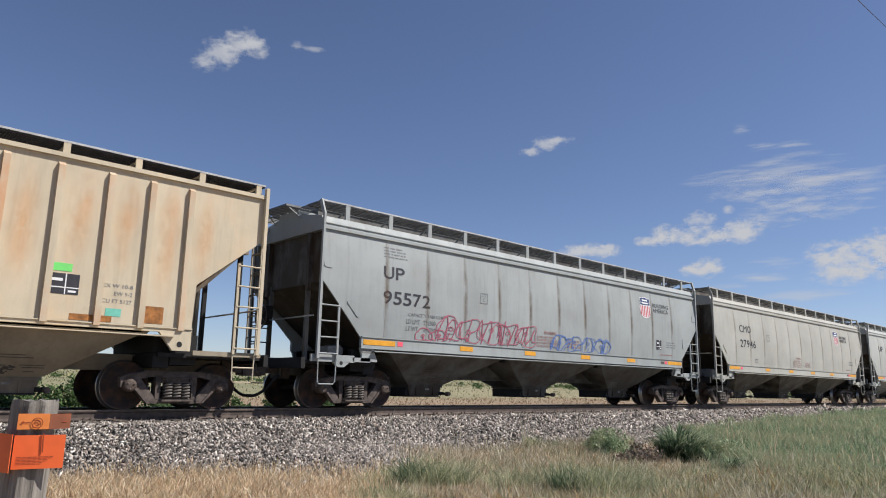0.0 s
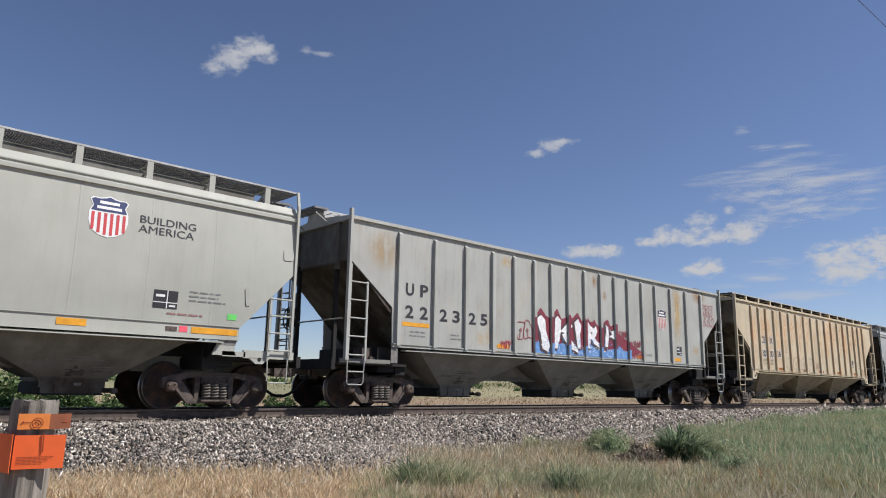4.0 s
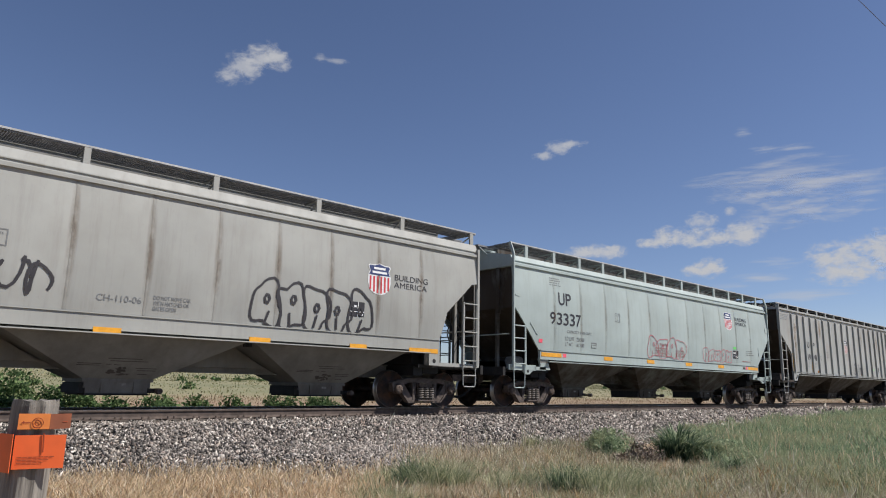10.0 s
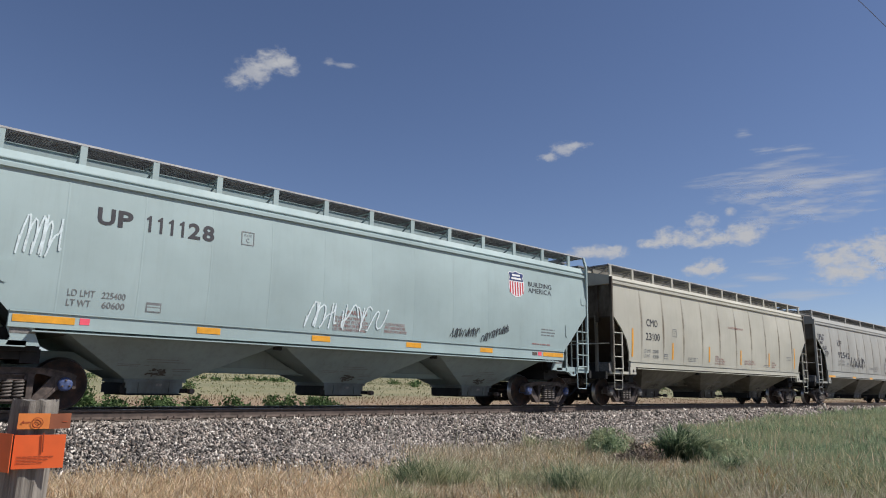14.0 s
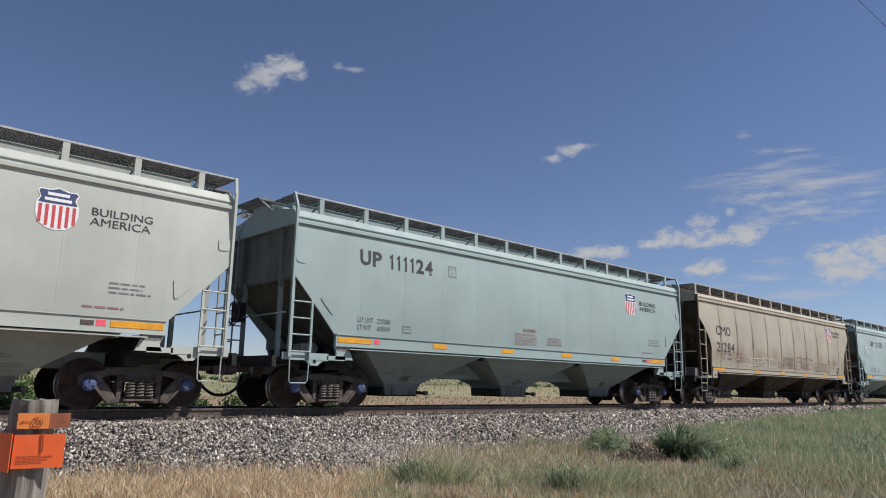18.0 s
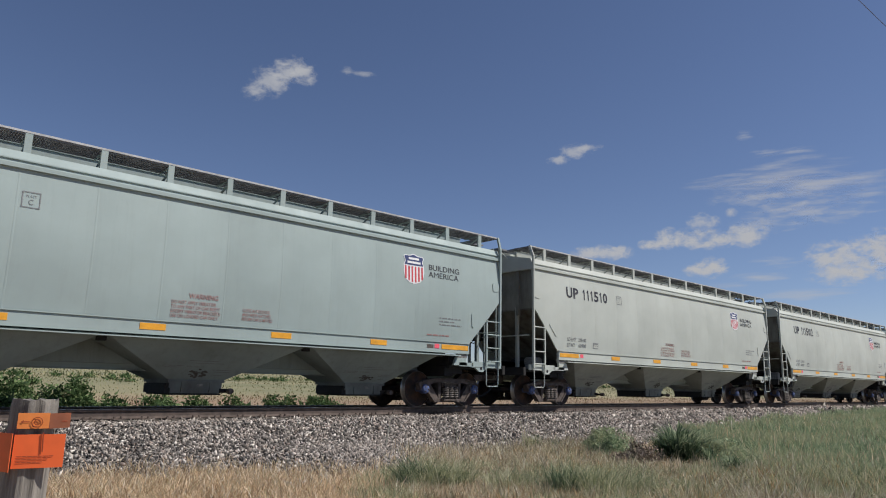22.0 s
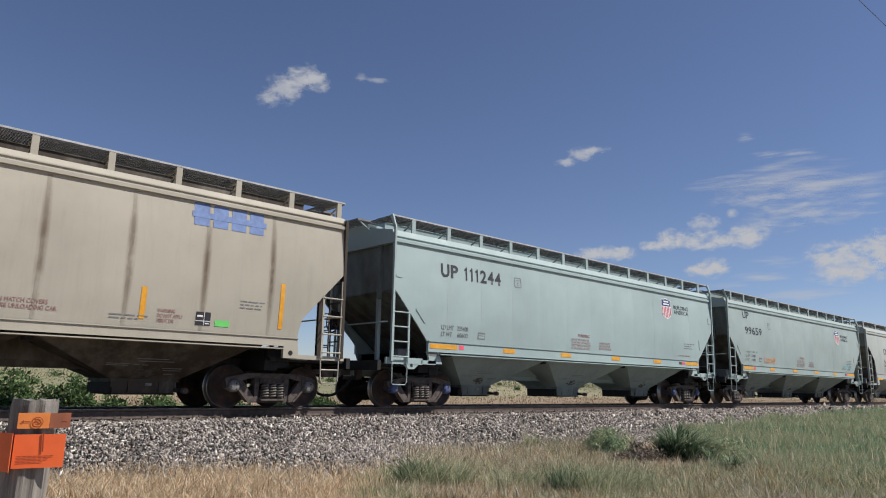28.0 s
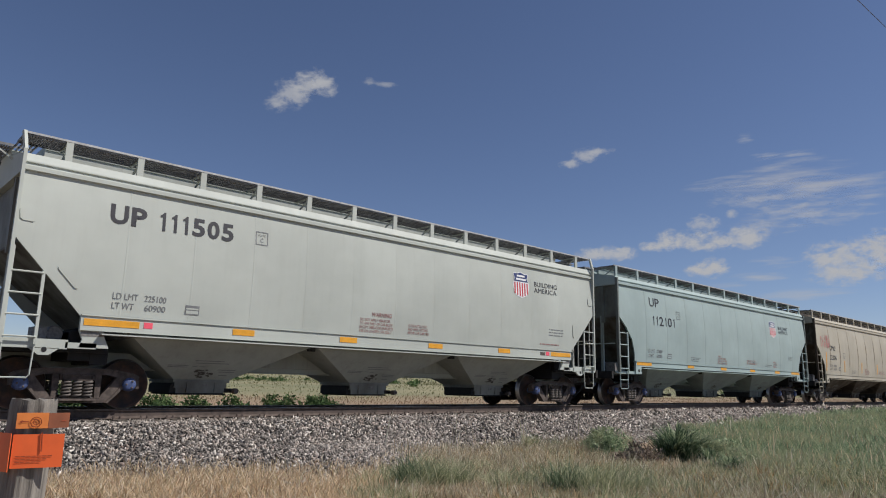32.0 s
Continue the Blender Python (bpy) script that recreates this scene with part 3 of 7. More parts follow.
def scrawl(car, x0, x1, z0, z1, letters, rgb, width=0.028, seed=1, fill=None, tilt=0.0, bubble=False):
    """Sprayed graffiti: bubble shapes or a quick running hand, as strokes of paint."""
    rng = random.Random(seed)
    polys, wide = [], (x1 - x0) / letters
    for i in range(letters):
        cx, cz = x0 + wide * (i + 0.5), (z0 + z1) / 2 + tilt * (i - letters / 2)
        rx, rz = wide * 0.5, (z1 - z0) / 2
        if bubble or fill:
            ph, lobes = rng.uniform(0, 6.28), rng.choice((2, 3, 3, 4))
            ring = []
            for j in range(29):
                a = j * 6.2832 / 28
                r = 1 + 0.16 * math.sin(lobes * a + ph) + 0.06 * math.sin(5 * a + ph * 2)
                c, n = math.cos(a), math.sin(a)
                ring.append((cx + rx * 1.12 * r * math.copysign(abs(c) ** 0.75, c), cz + rz * r * math.copysign(abs(n) ** 0.75, n)))
            if fill:
                polys.append((ring[:-1], 1, 0.0002 * i))
            ribbon(polys, ring, width, 0, 0.003 + 0.0004 * i)
            hx, hz = cx + rng.uniform(-0.2, 0.2) * rx, cz + rng.uniform(-0.1, 0.35) * rz
            ribbon(polys, [(hx + 0.2 * rx * math.cos(a), hz + 0.2 * rz * math.sin(a)) for a in (0, 1, 2, 3, 4, 5, 6.28)], width, 0, 0.0045)
            ribbon(polys, [(cx - 0.1 * rx, cz - rz * 0.9), (cx + rng.uniform(-0.2, 0.2) * rx, cz - rz * 0.35)], width, 0, 0.0045)
        else:
            # a looping pen line, now and then a slash
            ph, turns = rng.uniform(0, 6.28), rng.choice((1.0, 1.5, 2.0))
            pts = []
            for j in range(17):
                u = j / 16
                pts.append((cx + rx * (-1.0 + 2.0 * u + 0.45 * math.sin(6.28 * turns * u + ph)), cz + rz * (0.78 * math.cos(6.28 * turns * u + ph * 0.6) + 0.25 * math.sin(15 * u + ph))))
            ribbon(polys, pts, width, 0, 0.003)
            if rng.random() < 0.5:
                a = rng.uniform(-0.3, 0.3)
                ribbon(polys, [(cx + rx * (a - 0.25), cz - rz), (cx + rx * a, cz), (cx + rx * (a + 0.2), cz + rz * rng.uniform(0.8, 1.15))], width, 0, 0.0034)
    flat(car, "graffiti", polys, [spray(rgb), spray(fill or rgb)], 0.009, "sprayed graffiti in loose strokes")


PIECE_TOP = ((-2.62, 0.35), (-2.5, 0.92), (-2.2, 1.20), (-1.95, 1.0), (-1.75, 0.94), (-1.62, 1.05), (-1.41, 1.24), (-1.2, 0.97), (-1.0, 1.0), (-0.83, 1.12), (-0.65, 1.02), (-0.38, 1.20), (-0.15, 0.97),
             (-0.03, 1.0), (0.12, 1.14), (0.3, 0.98), (0.46, 1.0), (0.52, 1.09), (0.62, 0.94), (0.9, 0.84), (1.1, 1.05), (1.3, 1.12), (1.42, 0.92), (1.7, 1.0), (1.85, 0.74), (2.5, 0.52), (3.3, 0.25))
PIECE_LETTERS = (
    ((-2.42, 0.88), (-2.2, 1.0), (-2.0, 0.88), (-1.98, 0.6), (-1.78, 0.2), (-1.9, 0.05), (-2.15, 0.12), (-2.22, 0.5)),
    ((-1.53, 0.95), (-1.41, 1.03), (-1.24, 0.92), (-1.26, 0.62), (-1.36, 0.3), (-1.44, 0.15), (-1.66, 0.15), (-1.55, 0.6)),
    ((-1.28, 0.62), (-0.83, 0.93), (-0.66, 0.80), (-0.80, 0.66), (-1.04, 0.58)),
    ((-1.20, 0.55), (-1.0, 0.60), (-0.70, 0.38), (-0.40, 0.18), (-0.42, 0.08), (-0.72, 0.16), (-1.10, 0.40)),
    ((-0.57, 0.90), (-0.38, 1.02), (-0.2, 0.84), (-0.28, 0.6), (-0.26, 0.2), (-0.42, 0.2), (-0.49, 0.56)),
    ((0.12, 0.99), (0.26, 0.88), (0.30, 0.62), (0.24, 0.2), (0.09, 0.28), (0.05, 0.62)),
    ((0.24, 0.88), (0.45, 0.80), (0.59, 0.88), (0.66, 0.73), (0.50, 0.52), (0.26, 0.48), (0.28, 0.60), (0.46, 0.66), (0.27, 0.72)),
    ((0.30, 0.50), (0.50, 0.52), (0.75, 0.38), (0.75, 0.26), (0.48, 0.36)),
    ((1.13, 0.96), (1.285, 0.88), (1.30, 0.6), (1.23, 0.3), (1.08, 0.32), (1.10, 0.6), (1.18, 0.77)),
    ((1.27, 0.88), (1.44, 0.77), (1.67, 0.82), (1.77, 0.68), (1.70, 0.52), (1.44, 0.60), (1.30, 0.60), (1.50, 0.70)))


def piece(car, z0, tall, seed=2):
    """The large filled graffiti: white letters in a dark red cloud over a light blue base with spots."""
    rng = random.Random(seed)
    polys = []

    def top(x):
        for (xa, ha), (xb, hb) in zip(PIECE_TOP, PIECE_TOP[1:]):
            if xa <= x <= xb:
                return ha + (hb - ha) * (x - xa) / (xb - xa)
        return 0.0
    n = 150
    xs = [PIECE_TOP[0][0] + (PIECE_TOP[-1][0] - PIECE_TOP[0][0]) * i / n for i in range(n + 1)]
    for xa, xb in zip(xs, xs[1:]):
        ha, hb = top(xa), top(xb)
        fa, fb = (0.0 if x < 2.4 else 0.25 * (x - 2.4) / 0.9 for x in (xa, xb))
        polys.append(([(xa, z0 + fa * tall), (xb, z0 + fb * tall), (xb, z0 + max(hb, fb) * tall), (xa, z0 + max(ha, fa) * tall)], 0, 0))
        if -2.45 < xa < 2.42:
            h = 0.26 + 0.08 * math.sin(xa * 4.3) + 0.03 * math.sin(xa * 11)
            polys.append(([(xa, z0), (xb, z0), (xb, z0 + h * tall), (xa, z0 + h * tall)], 2, 0.0012))
    for letter in PIECE_LETTERS:
        pts = [(x, z0 + h * tall) for x, h in letter]
        ribbon(polys, [(x - 0.05, z - 0.02) for x, z in pts + pts[:1]], 0.10, 3, 0.002)
        # fan from the middle, so that bent letters stay whole
        cx, cz = sum(p[0] for p in pts) / len(pts), sum(p[1] for p in pts) / len(pts)
        for a, c in zip(pts, pts[1:] + pts[:1]):
            polys.append(([(cx, cz), a, c], 1, 0.006))
        for _ in range(9):
            x, h, r = rng.choice(letter)[0] + rng.uniform(-0.1, 0.1), rng.uniform(0.2, 0.48), rng.uniform(0.012, 0.028)
            polys.append(([(x + r * math.cos(q * 1.0472), z0 + h * tall + r * math.sin(q * 1.0472)) for q in range(6)], 2, 0.013))
    for _ in range(110):
        x, h, r = rng.uniform(-2.35, 2.35), rng.uniform(0.02, 0.30), rng.uniform(0.010, 0.026)
        polys.append(([(x + r * math.cos(q * 1.0472), z0 + h * tall + r * math.sin(q * 1.0472)) for q in range(6)], 1, 0.014))
    over = []
    for x in car["ribs"]:
        if -2.55 < x < 2.9:
            h = top(x)
            over += [(rect(x - 0.053, x + 0.053, z0, z0 + 0.28 * tall), 1, 0), (rect(x - 0.053, x + 0.053, z0 + 0.28 * tall, z0 + h * tall), 0, 0)]
    flat(car, "graffiti", over, [spray((122, 48, 64)), spray((104, 150, 206))], 0.086, "painted ribs of the large graffiti")
    flat(car, "graffiti", polys, [spray((126, 46, 62)), spray((230, 231, 234)), spray((104, 150, 206)), spray((74, 58, 62))], 0.006, "white graffiti letters on dark red and spotted pale blue")


# ---- covered hopper wagons ----
def tread(x0, x1, y0, y1, z, pitch=0.055):
    """A grating of cross slats in a frame of flat bars."""
    s = Shape()
    for j in range(6):
        y = y0 + (y1 - y0) * j / 5
        s.box(x0, x1, y - 0.006, y + 0.006, z - 0.05, z)
    n = int((x1 - x0) / pitch)
    for i in range(n + 1):
        x = x0 + (x1 - x0) * i / n
        s.box(x - 0.010, x + 0.010, y0, y1, z - 0.04, z - 0.004)
    return s


def side_wall(car, near):
    """A side sheet, bulged between roof and sill, cut off slantwise at the ends, with its welded seams."""
    cut, xe, top = car["cut"], car["xe"], car["eave"]
    inner = cut[0][0]

    def low(x):
        x = abs(x)
        if x <= inner:
            return cut[0][1]
        for (xa, za), (xb, zb) in zip(cut, cut[1:]):
            if x <= xb:
                return za + (zb - za) * (x - xa) / max(1e-6, xb - xa)
        return cut[-1][1]
    xs = {round(k * c[0], 3) for c in cut for k in (-1, 1)} | {round(k * (xa + (xb - xa) * f), 3) for (xa, _), (xb, _) in zip(cut, cut[1:]) for f in (0.33, 0.66) for k in (-1, 1)}
    seam = set()
    for s in car["seams"]:
        for d in (-0.022, 0.0, 0.022):
            xs.add(round(s + d, 3))
        seam.add(round(s, 3))
    xs |= {round(-inner + 2 * inner * i / 14, 3) for i in range(15)}
    xs = sorted(xs)
    k = 1 if near else -1
    outer, back = [], []
    for x in xs:
        zb = low(x)
        col, colb = [], []
        for i in range(9):
            z = zb + (top - zb) * i / 8
            y = side_y(car, z) + ((0.004 if car["dirt_seams"] else 0.0015) if x in seam else 0.0)
            col.append((x, y * k, z))
            colb.append((x, (y + 0.04) * k, z))
        outer.append(col)
        back.append(colb)
    s = Shape()
    s.grid(outer, flip=not near)
    s.grid(back, flip=near)
    for i in (0, 8):
        s.grid([[c[i] for c in outer], [c[i] for c in back]])
    for c in (0, -1):
        s.grid([outer[c], back[c]])
    return part("side_wall", s, car["paint"], car["ob"], smooth=not car["ribs"])


def bay(car, xc, xl, xr, zt):
    """One hopper under the body: from xl..xr below the sill it narrows to its outlet at xc."""
    s = Shape()
    b, yb, zb, zm, yt = car["mouth"], 0.62, 0.30, 0.56, 1.50
    up = [(xl, -yt, zt), (xr, -yt, zt), (xr, yt, zt), (xl, yt, zt)]
    mid = [(xc - b, -yb, zm), (xc + b, -yb, zm), (xc + b, yb, zm), (xc - b, yb, zm)]
    if car.get("arch"):
        # the end sheets sweep up in a curve, so that the gaps between the bays are arched
        rings = []
        for j in range(9):
            q = j / 8
            w = q ** 2.6
            x0, x1, y, z = xc - b + (xl - xc + b) * w, xc + b + (xr - xc - b) * w, yb + (yt - yb) * q, zm + (zt - zm) * q
            rings.append([(x0, -y, z), (x1, -y, z), (x1, y, z), (x0, y, z), (x0, -y, z)])
        s.grid(rings)
    else:
        s.add(up + mid, [(i, i + 4, (i + 1) % 4 + 4, (i + 1) % 4)[::-1] for i in range(4)])
    body = part("hopper_bay", s, car["grime_shade"], car["ob"])
    # the outlet: a flanged box that steps in towards the gate
    fr = Shape()
    fr.box(xc - b - 0.035, xc + b + 0.035, -yb - 0.035, yb + 0.035, zm - 0.045, zm + 0.012)
    fr.box(xc - b + 0.01, xc + b - 0.01, -yb, yb, zb + 0.10, zm)
    fr.box(xc - b + 0.05, xc + b - 0.05, -yb + 0.02, yb - 0.02, zb, zb + 0.10)
    for dx in (-0.3, 0.3):
        fr.box(xc + dx - 0.012, xc + dx + 0.012, -yb - 0.02, yb + 0.02, zb + 0.02, zm - 0.04)
    part("outlet_frame", fr, car["end"], body)
    g = Shape()
    g.box(xc - b + 0.03, xc + b - 0.03, -yb - 0.02, yb + 0.02, zb - 0.035, zb - 0.002)
    g.box(xc - b - 0.06, xc - b + 0.05, -yb + 0.05, yb - 0.05, zb, zb + 0.16)
    g.box(xc - b - 0.04, xc - b + 0.02, -yb + 0.02, yb - 0.02, zb + 0.14, zb + 0.20)
    g.rod([(xc + b + 0.10, -0.80, zb + 0.05), (xc + b + 0.10, 0.80, zb + 0.05)], 0.03, 6)
    g.box(xc + b - 0.04, xc + b + 0.15, -yb + 0.02, -yb + 0.12, zb + 0.01, zb + 0.10)
    g.box(xc + b - 0.04, xc + b + 0.15, yb - 0.12, yb - 0.02, zb + 0.01, zb + 0.10)
    part("outlet_gate", g, SOOT, body)
    part("capstan", Shape().turn_y([(0.0, -0.87), (0.055, -0.87), (0.06, -0.84), (0.06, -0.74), (0.03, -0.72)], 10, 0, (xc + b + 0.10, 0, zb + 0.05)), STEEL, body)
    part("latch_plate", Shape().box(xc + 0.02, xc + 0.14, -yb - 0.012, -yb + 0.01, zb + 0.14, zb + 0.19), CAP_GREY, body)
    k = (yt - yb) / (zt - zm)
    m = Shape()
    for dx, dz, w in ((-0.35, 0.38, 0.62), (-0.30, 0.335, 0.70), (0.22, 0.21, 0.40), (0.26, 0.17, 0.36), (-0.85, 0.28, 0.42), (-0.85, 0.25, 0.40), (-0.35, 0.27, 0.10), (-0.2, 0.265, 0.12), (0.30, 0.10, 0.18)):
        z0, z1 = zm + dz, zm + dz + 0.014
        y0, y1 = -yb - k * dz - 0.006, -yb - k * (dz + 0.014) - 0.006
        m.add([(xc + dx, y0, z0), (xc + dx + w, y0, z0), (xc + dx + w, y1, z1), (xc + dx, y1, z1)], [(0, 1, 2, 3)])
    part("small_print", m, SMUDGE if car["dirt_seams"] else INK_FAINT, body)
    # a round stencil, worn away in flecks
    blot = Shape()
    rng = random.Random(int(xc * 10) + int(car["ob"].location.x))
    for _ in range(26):
        a, r = rng.uniform(0, 6.283), rng.random() ** 0.6
        dx, dz, w, h = 0.20 * r * math.cos(a) - 0.05, 0.14 + 0.085 * r * math.sin(a), rng.uniform(0.02, 0.07), rng.uniform(0.008, 0.025)
        ring = [(dx + w * math.cos(q * 1.0472) * rng.uniform(0.7, 1.1), dz + h * math.sin(q * 1.0472)) for q in range(6)]
        blot.add([(xc + u, -yb - k * v - 0.007 - 0.0004 * (_ + 1), zm + v) for u, v in ring], [tuple(range(6))])
    part("stencil", blot, SMUDGE, body, "smudged dark stencil")
    return body


def ladder(x0, x1, y, z0, z1a, z1b, rungs, r=0.017):
    """Two flat stiles and round rungs on the side of a wagon."""
    s = Shape()
    s.box(x0 - 0.032, x0 + 0.032, y - 0.02, y + 0.02, z0, z1a)
    s.box(x1 - 0.025, x1 + 0.025, y - 0.02, y + 0.02, z0, z1b)
    for z in rungs:
        s.rod([(x0, y - 0.02, z), (x1, y - 0.02, z)], r, 6)
    return s


def build_car(spec, i):
    ob = new("covered_hopper_wagon")
    ob.empty_display_size = 0.5
    ob.location = ((spec["rear"] + spec["front"]) / 2, TRACK_Y, RAIL)
    half = (spec["front"] - spec["rear"]) / 2
    kind = spec["kind"]
    xe = half - 0.75
    ribs = spec.get("ribs", ())
    car = dict(spec, dirt_seams=spec.get("dirt", 0.3) > 0.25, ob=ob, half=half, xe=xe, ribs=ribs)
    car["paint"] = paint = car_paint(spec["rgb"], i + 1, spec.get("dirt", 0.3), spec.get("rust", 0.0), spec.get("rust_col", (160, 96, 48)))
    # undersides: brown film of road dirt, deepened to paint in their shade
    car["grime_shade"] = car_paint(spec["rgb"], i + 1, 0.5, 0, grime_shade=spec.get("soot_shade", 0.22 + spec.get("dirt", 0.3) * 0.8))
    car["seam"] = car_paint(spec["rgb"], i + 1, spec.get("dirt", 0.3), 0, grime_shade=max(0.0, 0.7 * spec.get("dirt", 0.3) - 0.12) + (0.16 if kind == "b" else 0.0))
    # ends and slopes: dirtier, darker paint copies that carry the shade falling there
    car["end"] = car_paint(spec["rgb"], i + 1, 0.5, 0, grime_shade=min(1.4, spec.get("soot_shade", 0.45 + spec.get("dirt", 0.3) * 0.8) + 0.3))
    car["slope"] = car_paint(spec["rgb"], i + 1, 0.5, 0, grime_shade=min(1.4, spec.get("soot_shade", 0.45 + spec.get("dirt", 0.3) * 0.8) + 0.5))
    tagged(ob, spec["label"], "freight wagon", "wagons of the grain train", "thing")
    o = half - 8.95                                 # how much longer than the common wagon
    if kind == "a":
        car["cut"] = [(xe - 1.17, 1.62), (xe, 2.87)]
        car["eave"], top_z, sill = 4.07, 4.36, (1.38, 1.66)
    elif kind == "b":
        car["cut"] = spec.get("cut") or [(xe - 0.99, 1.48), (xe - 0.95, 1.78), (xe - 0.78, 2.22), (xe - 0.42, 2.62), (xe, 2.98)]
        car["eave"], top_z, sill = 4.10, 4.36, (1.31, 1.50)
    elif kind == "d":
        car["cut"] = [(xe - 1.36, 1.70), (xe - 1.30, 1.84), (xe - 1.34 + 0.16, 2.20), (xe - 1.34 + 0.22, 2.44), (xe - 0.22, 3.26), (xe, 3.3)]
        car["eave"], top_z, sill = 4.07, 4.40, (1.42, 1.72)
    else:
        car["cut"] = [(xe - 1.36, 1.50), (xe - 1.33, 2.42), (xe, 3.48)]
        car["eave"], top_z, sill = 4.46, 4.46, (1.46, 1.55)
    car["mouth"] = {"a": 0.57, "b": 0.64, "c": 0.60, "d": 0.62}[kind]
    ix, iz = car["cut"][0]
    ox, oz = car["cut"][-1]
    if kind == "c":
        car["seams"] = []
    else:
        n = 11 if kind != "b" else 10
        car["seams"] = [-ix + 2 * ix * (j + 0.5) / n for j in range(n)]
    side_wall(car, True)
    side_wall(car, False)
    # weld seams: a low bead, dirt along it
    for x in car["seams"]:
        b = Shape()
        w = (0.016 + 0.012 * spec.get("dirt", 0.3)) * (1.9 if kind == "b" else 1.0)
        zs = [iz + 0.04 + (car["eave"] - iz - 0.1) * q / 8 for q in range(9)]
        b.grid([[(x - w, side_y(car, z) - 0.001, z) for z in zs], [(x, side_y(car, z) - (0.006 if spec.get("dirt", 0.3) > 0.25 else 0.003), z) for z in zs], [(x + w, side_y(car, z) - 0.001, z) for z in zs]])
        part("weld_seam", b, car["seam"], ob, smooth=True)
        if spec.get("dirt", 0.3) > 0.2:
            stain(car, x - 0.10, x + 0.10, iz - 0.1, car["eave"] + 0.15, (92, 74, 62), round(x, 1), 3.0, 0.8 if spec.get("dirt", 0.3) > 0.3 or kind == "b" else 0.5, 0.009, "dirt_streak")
    # ribs on the sides
    if ribs:
        rib_paint = car_paint(spec["rgb"], i + 40, 0.45, 0.25 if not spec.get("dull") else 0.95, (168, 140, 112) if not spec.get("dull") else (198, 148, 108))
    for x in ribs:
        for k in (-1, 1):
            r = Shape()
            low_z = 1.50 if abs(x) < ix else car["cut"][1][1] + 0.1
            r.run_x([(k * 1.515, low_z), (k * 1.60, low_z), (k * 1.60, 4.27), (k * 1.515, 4.34)], x - 0.055, x + 0.055)
            part("side_rib", r, rib_paint, ob)
    # roof
    if kind == "c":
        prof = [(-1.50, 4.42), (-1.585, 4.42), (-1.585, 4.50), (-1.52, 4.51), (-0.4, 4.62), (-0.4, 4.70)]
    else:
        e = car["eave"]
        prof = [(-1.40, e - 0.04), (-1.50, e - 0.04), (-1.60, e - 0.02), (-1.60, e + 0.05), (-1.555, e + 0.06), (-1.545, e + 0.115), (-1.575, e + 0.12), (-1.575, e + 0.14), (-1.50, top_z), (-0.45, 4.56), (-0.45, 4.66)]
    prof = prof + [(-y, z) for y, z in reversed(prof)]
    part("roof", Shape().run_x(prof[::-1], -xe - 0.02, xe + 0.02), paint, ob)
    # ends: upright sheet above, slope sheet below
    for k in (-1, 1):
        w = Shape()
        xa = k * (xe - 0.10)
        edge = [(xa, top_z), (xa, oz), (k * (xe - 0.16), oz), (k * (xe - 0.16), top_z)]
        w.slab(edge if k < 0 else edge[::-1], -1.49, 1.49)
        w.run_x([(-1.5, top_z - 0.02), (1.5, top_z - 0.02), (0.45, 4.58), (-0.45, 4.58)], xa - 0.05, xa + 0.02)
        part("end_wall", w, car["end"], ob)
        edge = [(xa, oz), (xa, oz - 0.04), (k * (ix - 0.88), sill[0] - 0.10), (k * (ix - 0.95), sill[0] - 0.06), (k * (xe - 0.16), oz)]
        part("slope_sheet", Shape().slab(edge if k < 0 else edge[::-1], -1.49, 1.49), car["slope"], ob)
        for y in (-0.95, 0.95):
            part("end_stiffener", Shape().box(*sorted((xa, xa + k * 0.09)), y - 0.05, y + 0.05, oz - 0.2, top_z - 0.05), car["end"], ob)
    # sills
    for k in (-1, 1):
        s = Shape()
        y = side_y(car, 1.62) * -1
        ya, yb = sorted((k * (y - 0.05), k * (y + 0.03)))
        s.box(-ix, ix, ya, yb, *sill)
        yc, yd = sorted((k * (y - 0.08), k * (y + 0.055)))
        s.box(-ix, ix, yc, yd, sill[1] - 0.022, sill[1])
        if kind in "bd":
            for e in (-1, 1):
                s.box(*sorted((e * (ix - 0.34), e * (ix + 0.02))), ya, yb, 1.06, sill[0])
        elif kind == "c" and spec.get("pad", True):
            for e in (-1, 1):
                s.slab([(e * (ix - 0.62), sill[0]), (e * (ix - 0.35), 1.12), (e * ix, 1.12), (e * ix, sill[0])][::-e], ya, yb)
        part("side_sill", s, paint, ob)
        if k < 0:
            for e in (-1, 1):
                xh = e * (ix - 0.17) if kind != "c" else e * (ix - 0.22)
                hole = Shape()
                hole.add([(xh + 0.055 * math.cos(a * 0.5236), ya - 0.004, 1.24 + (0 if kind == "c" else -0.07) + 0.055 * math.sin(a * 0.5236)) for a in range(12)], [tuple(range(12))])
                if kind != "a" and spec.get("pad", True):
                    part("jacking_hole", hole, RUBBER, ob)
    # hoppers and centre sill
    low = sill[0] - 0.014 if kind != "c" else sill[0] - 0.035
    for k in (-1, 1):
        part("body_flange", Shape().box(-ix + 0.35, ix - 0.35, *sorted((k * 1.44, k * (1.665 if kind != "c" else 1.625))), low - 0.052, low - 0.030), paint, ob)
    part("train_pipe", Shape().box(-ix + 1.6, ix - 1.6, -0.26, -0.21, 0.735, 0.765), car["grime_shade"], ob)
    xo, xi, xm = ix - 0.88, 0.306 * ix, 0.615 * ix
    bay(car, -xm, -xo, -xi, low)
    bay(car, 0.0, -xi, xi, low)
    bay(car, xm, xi, xo, low)
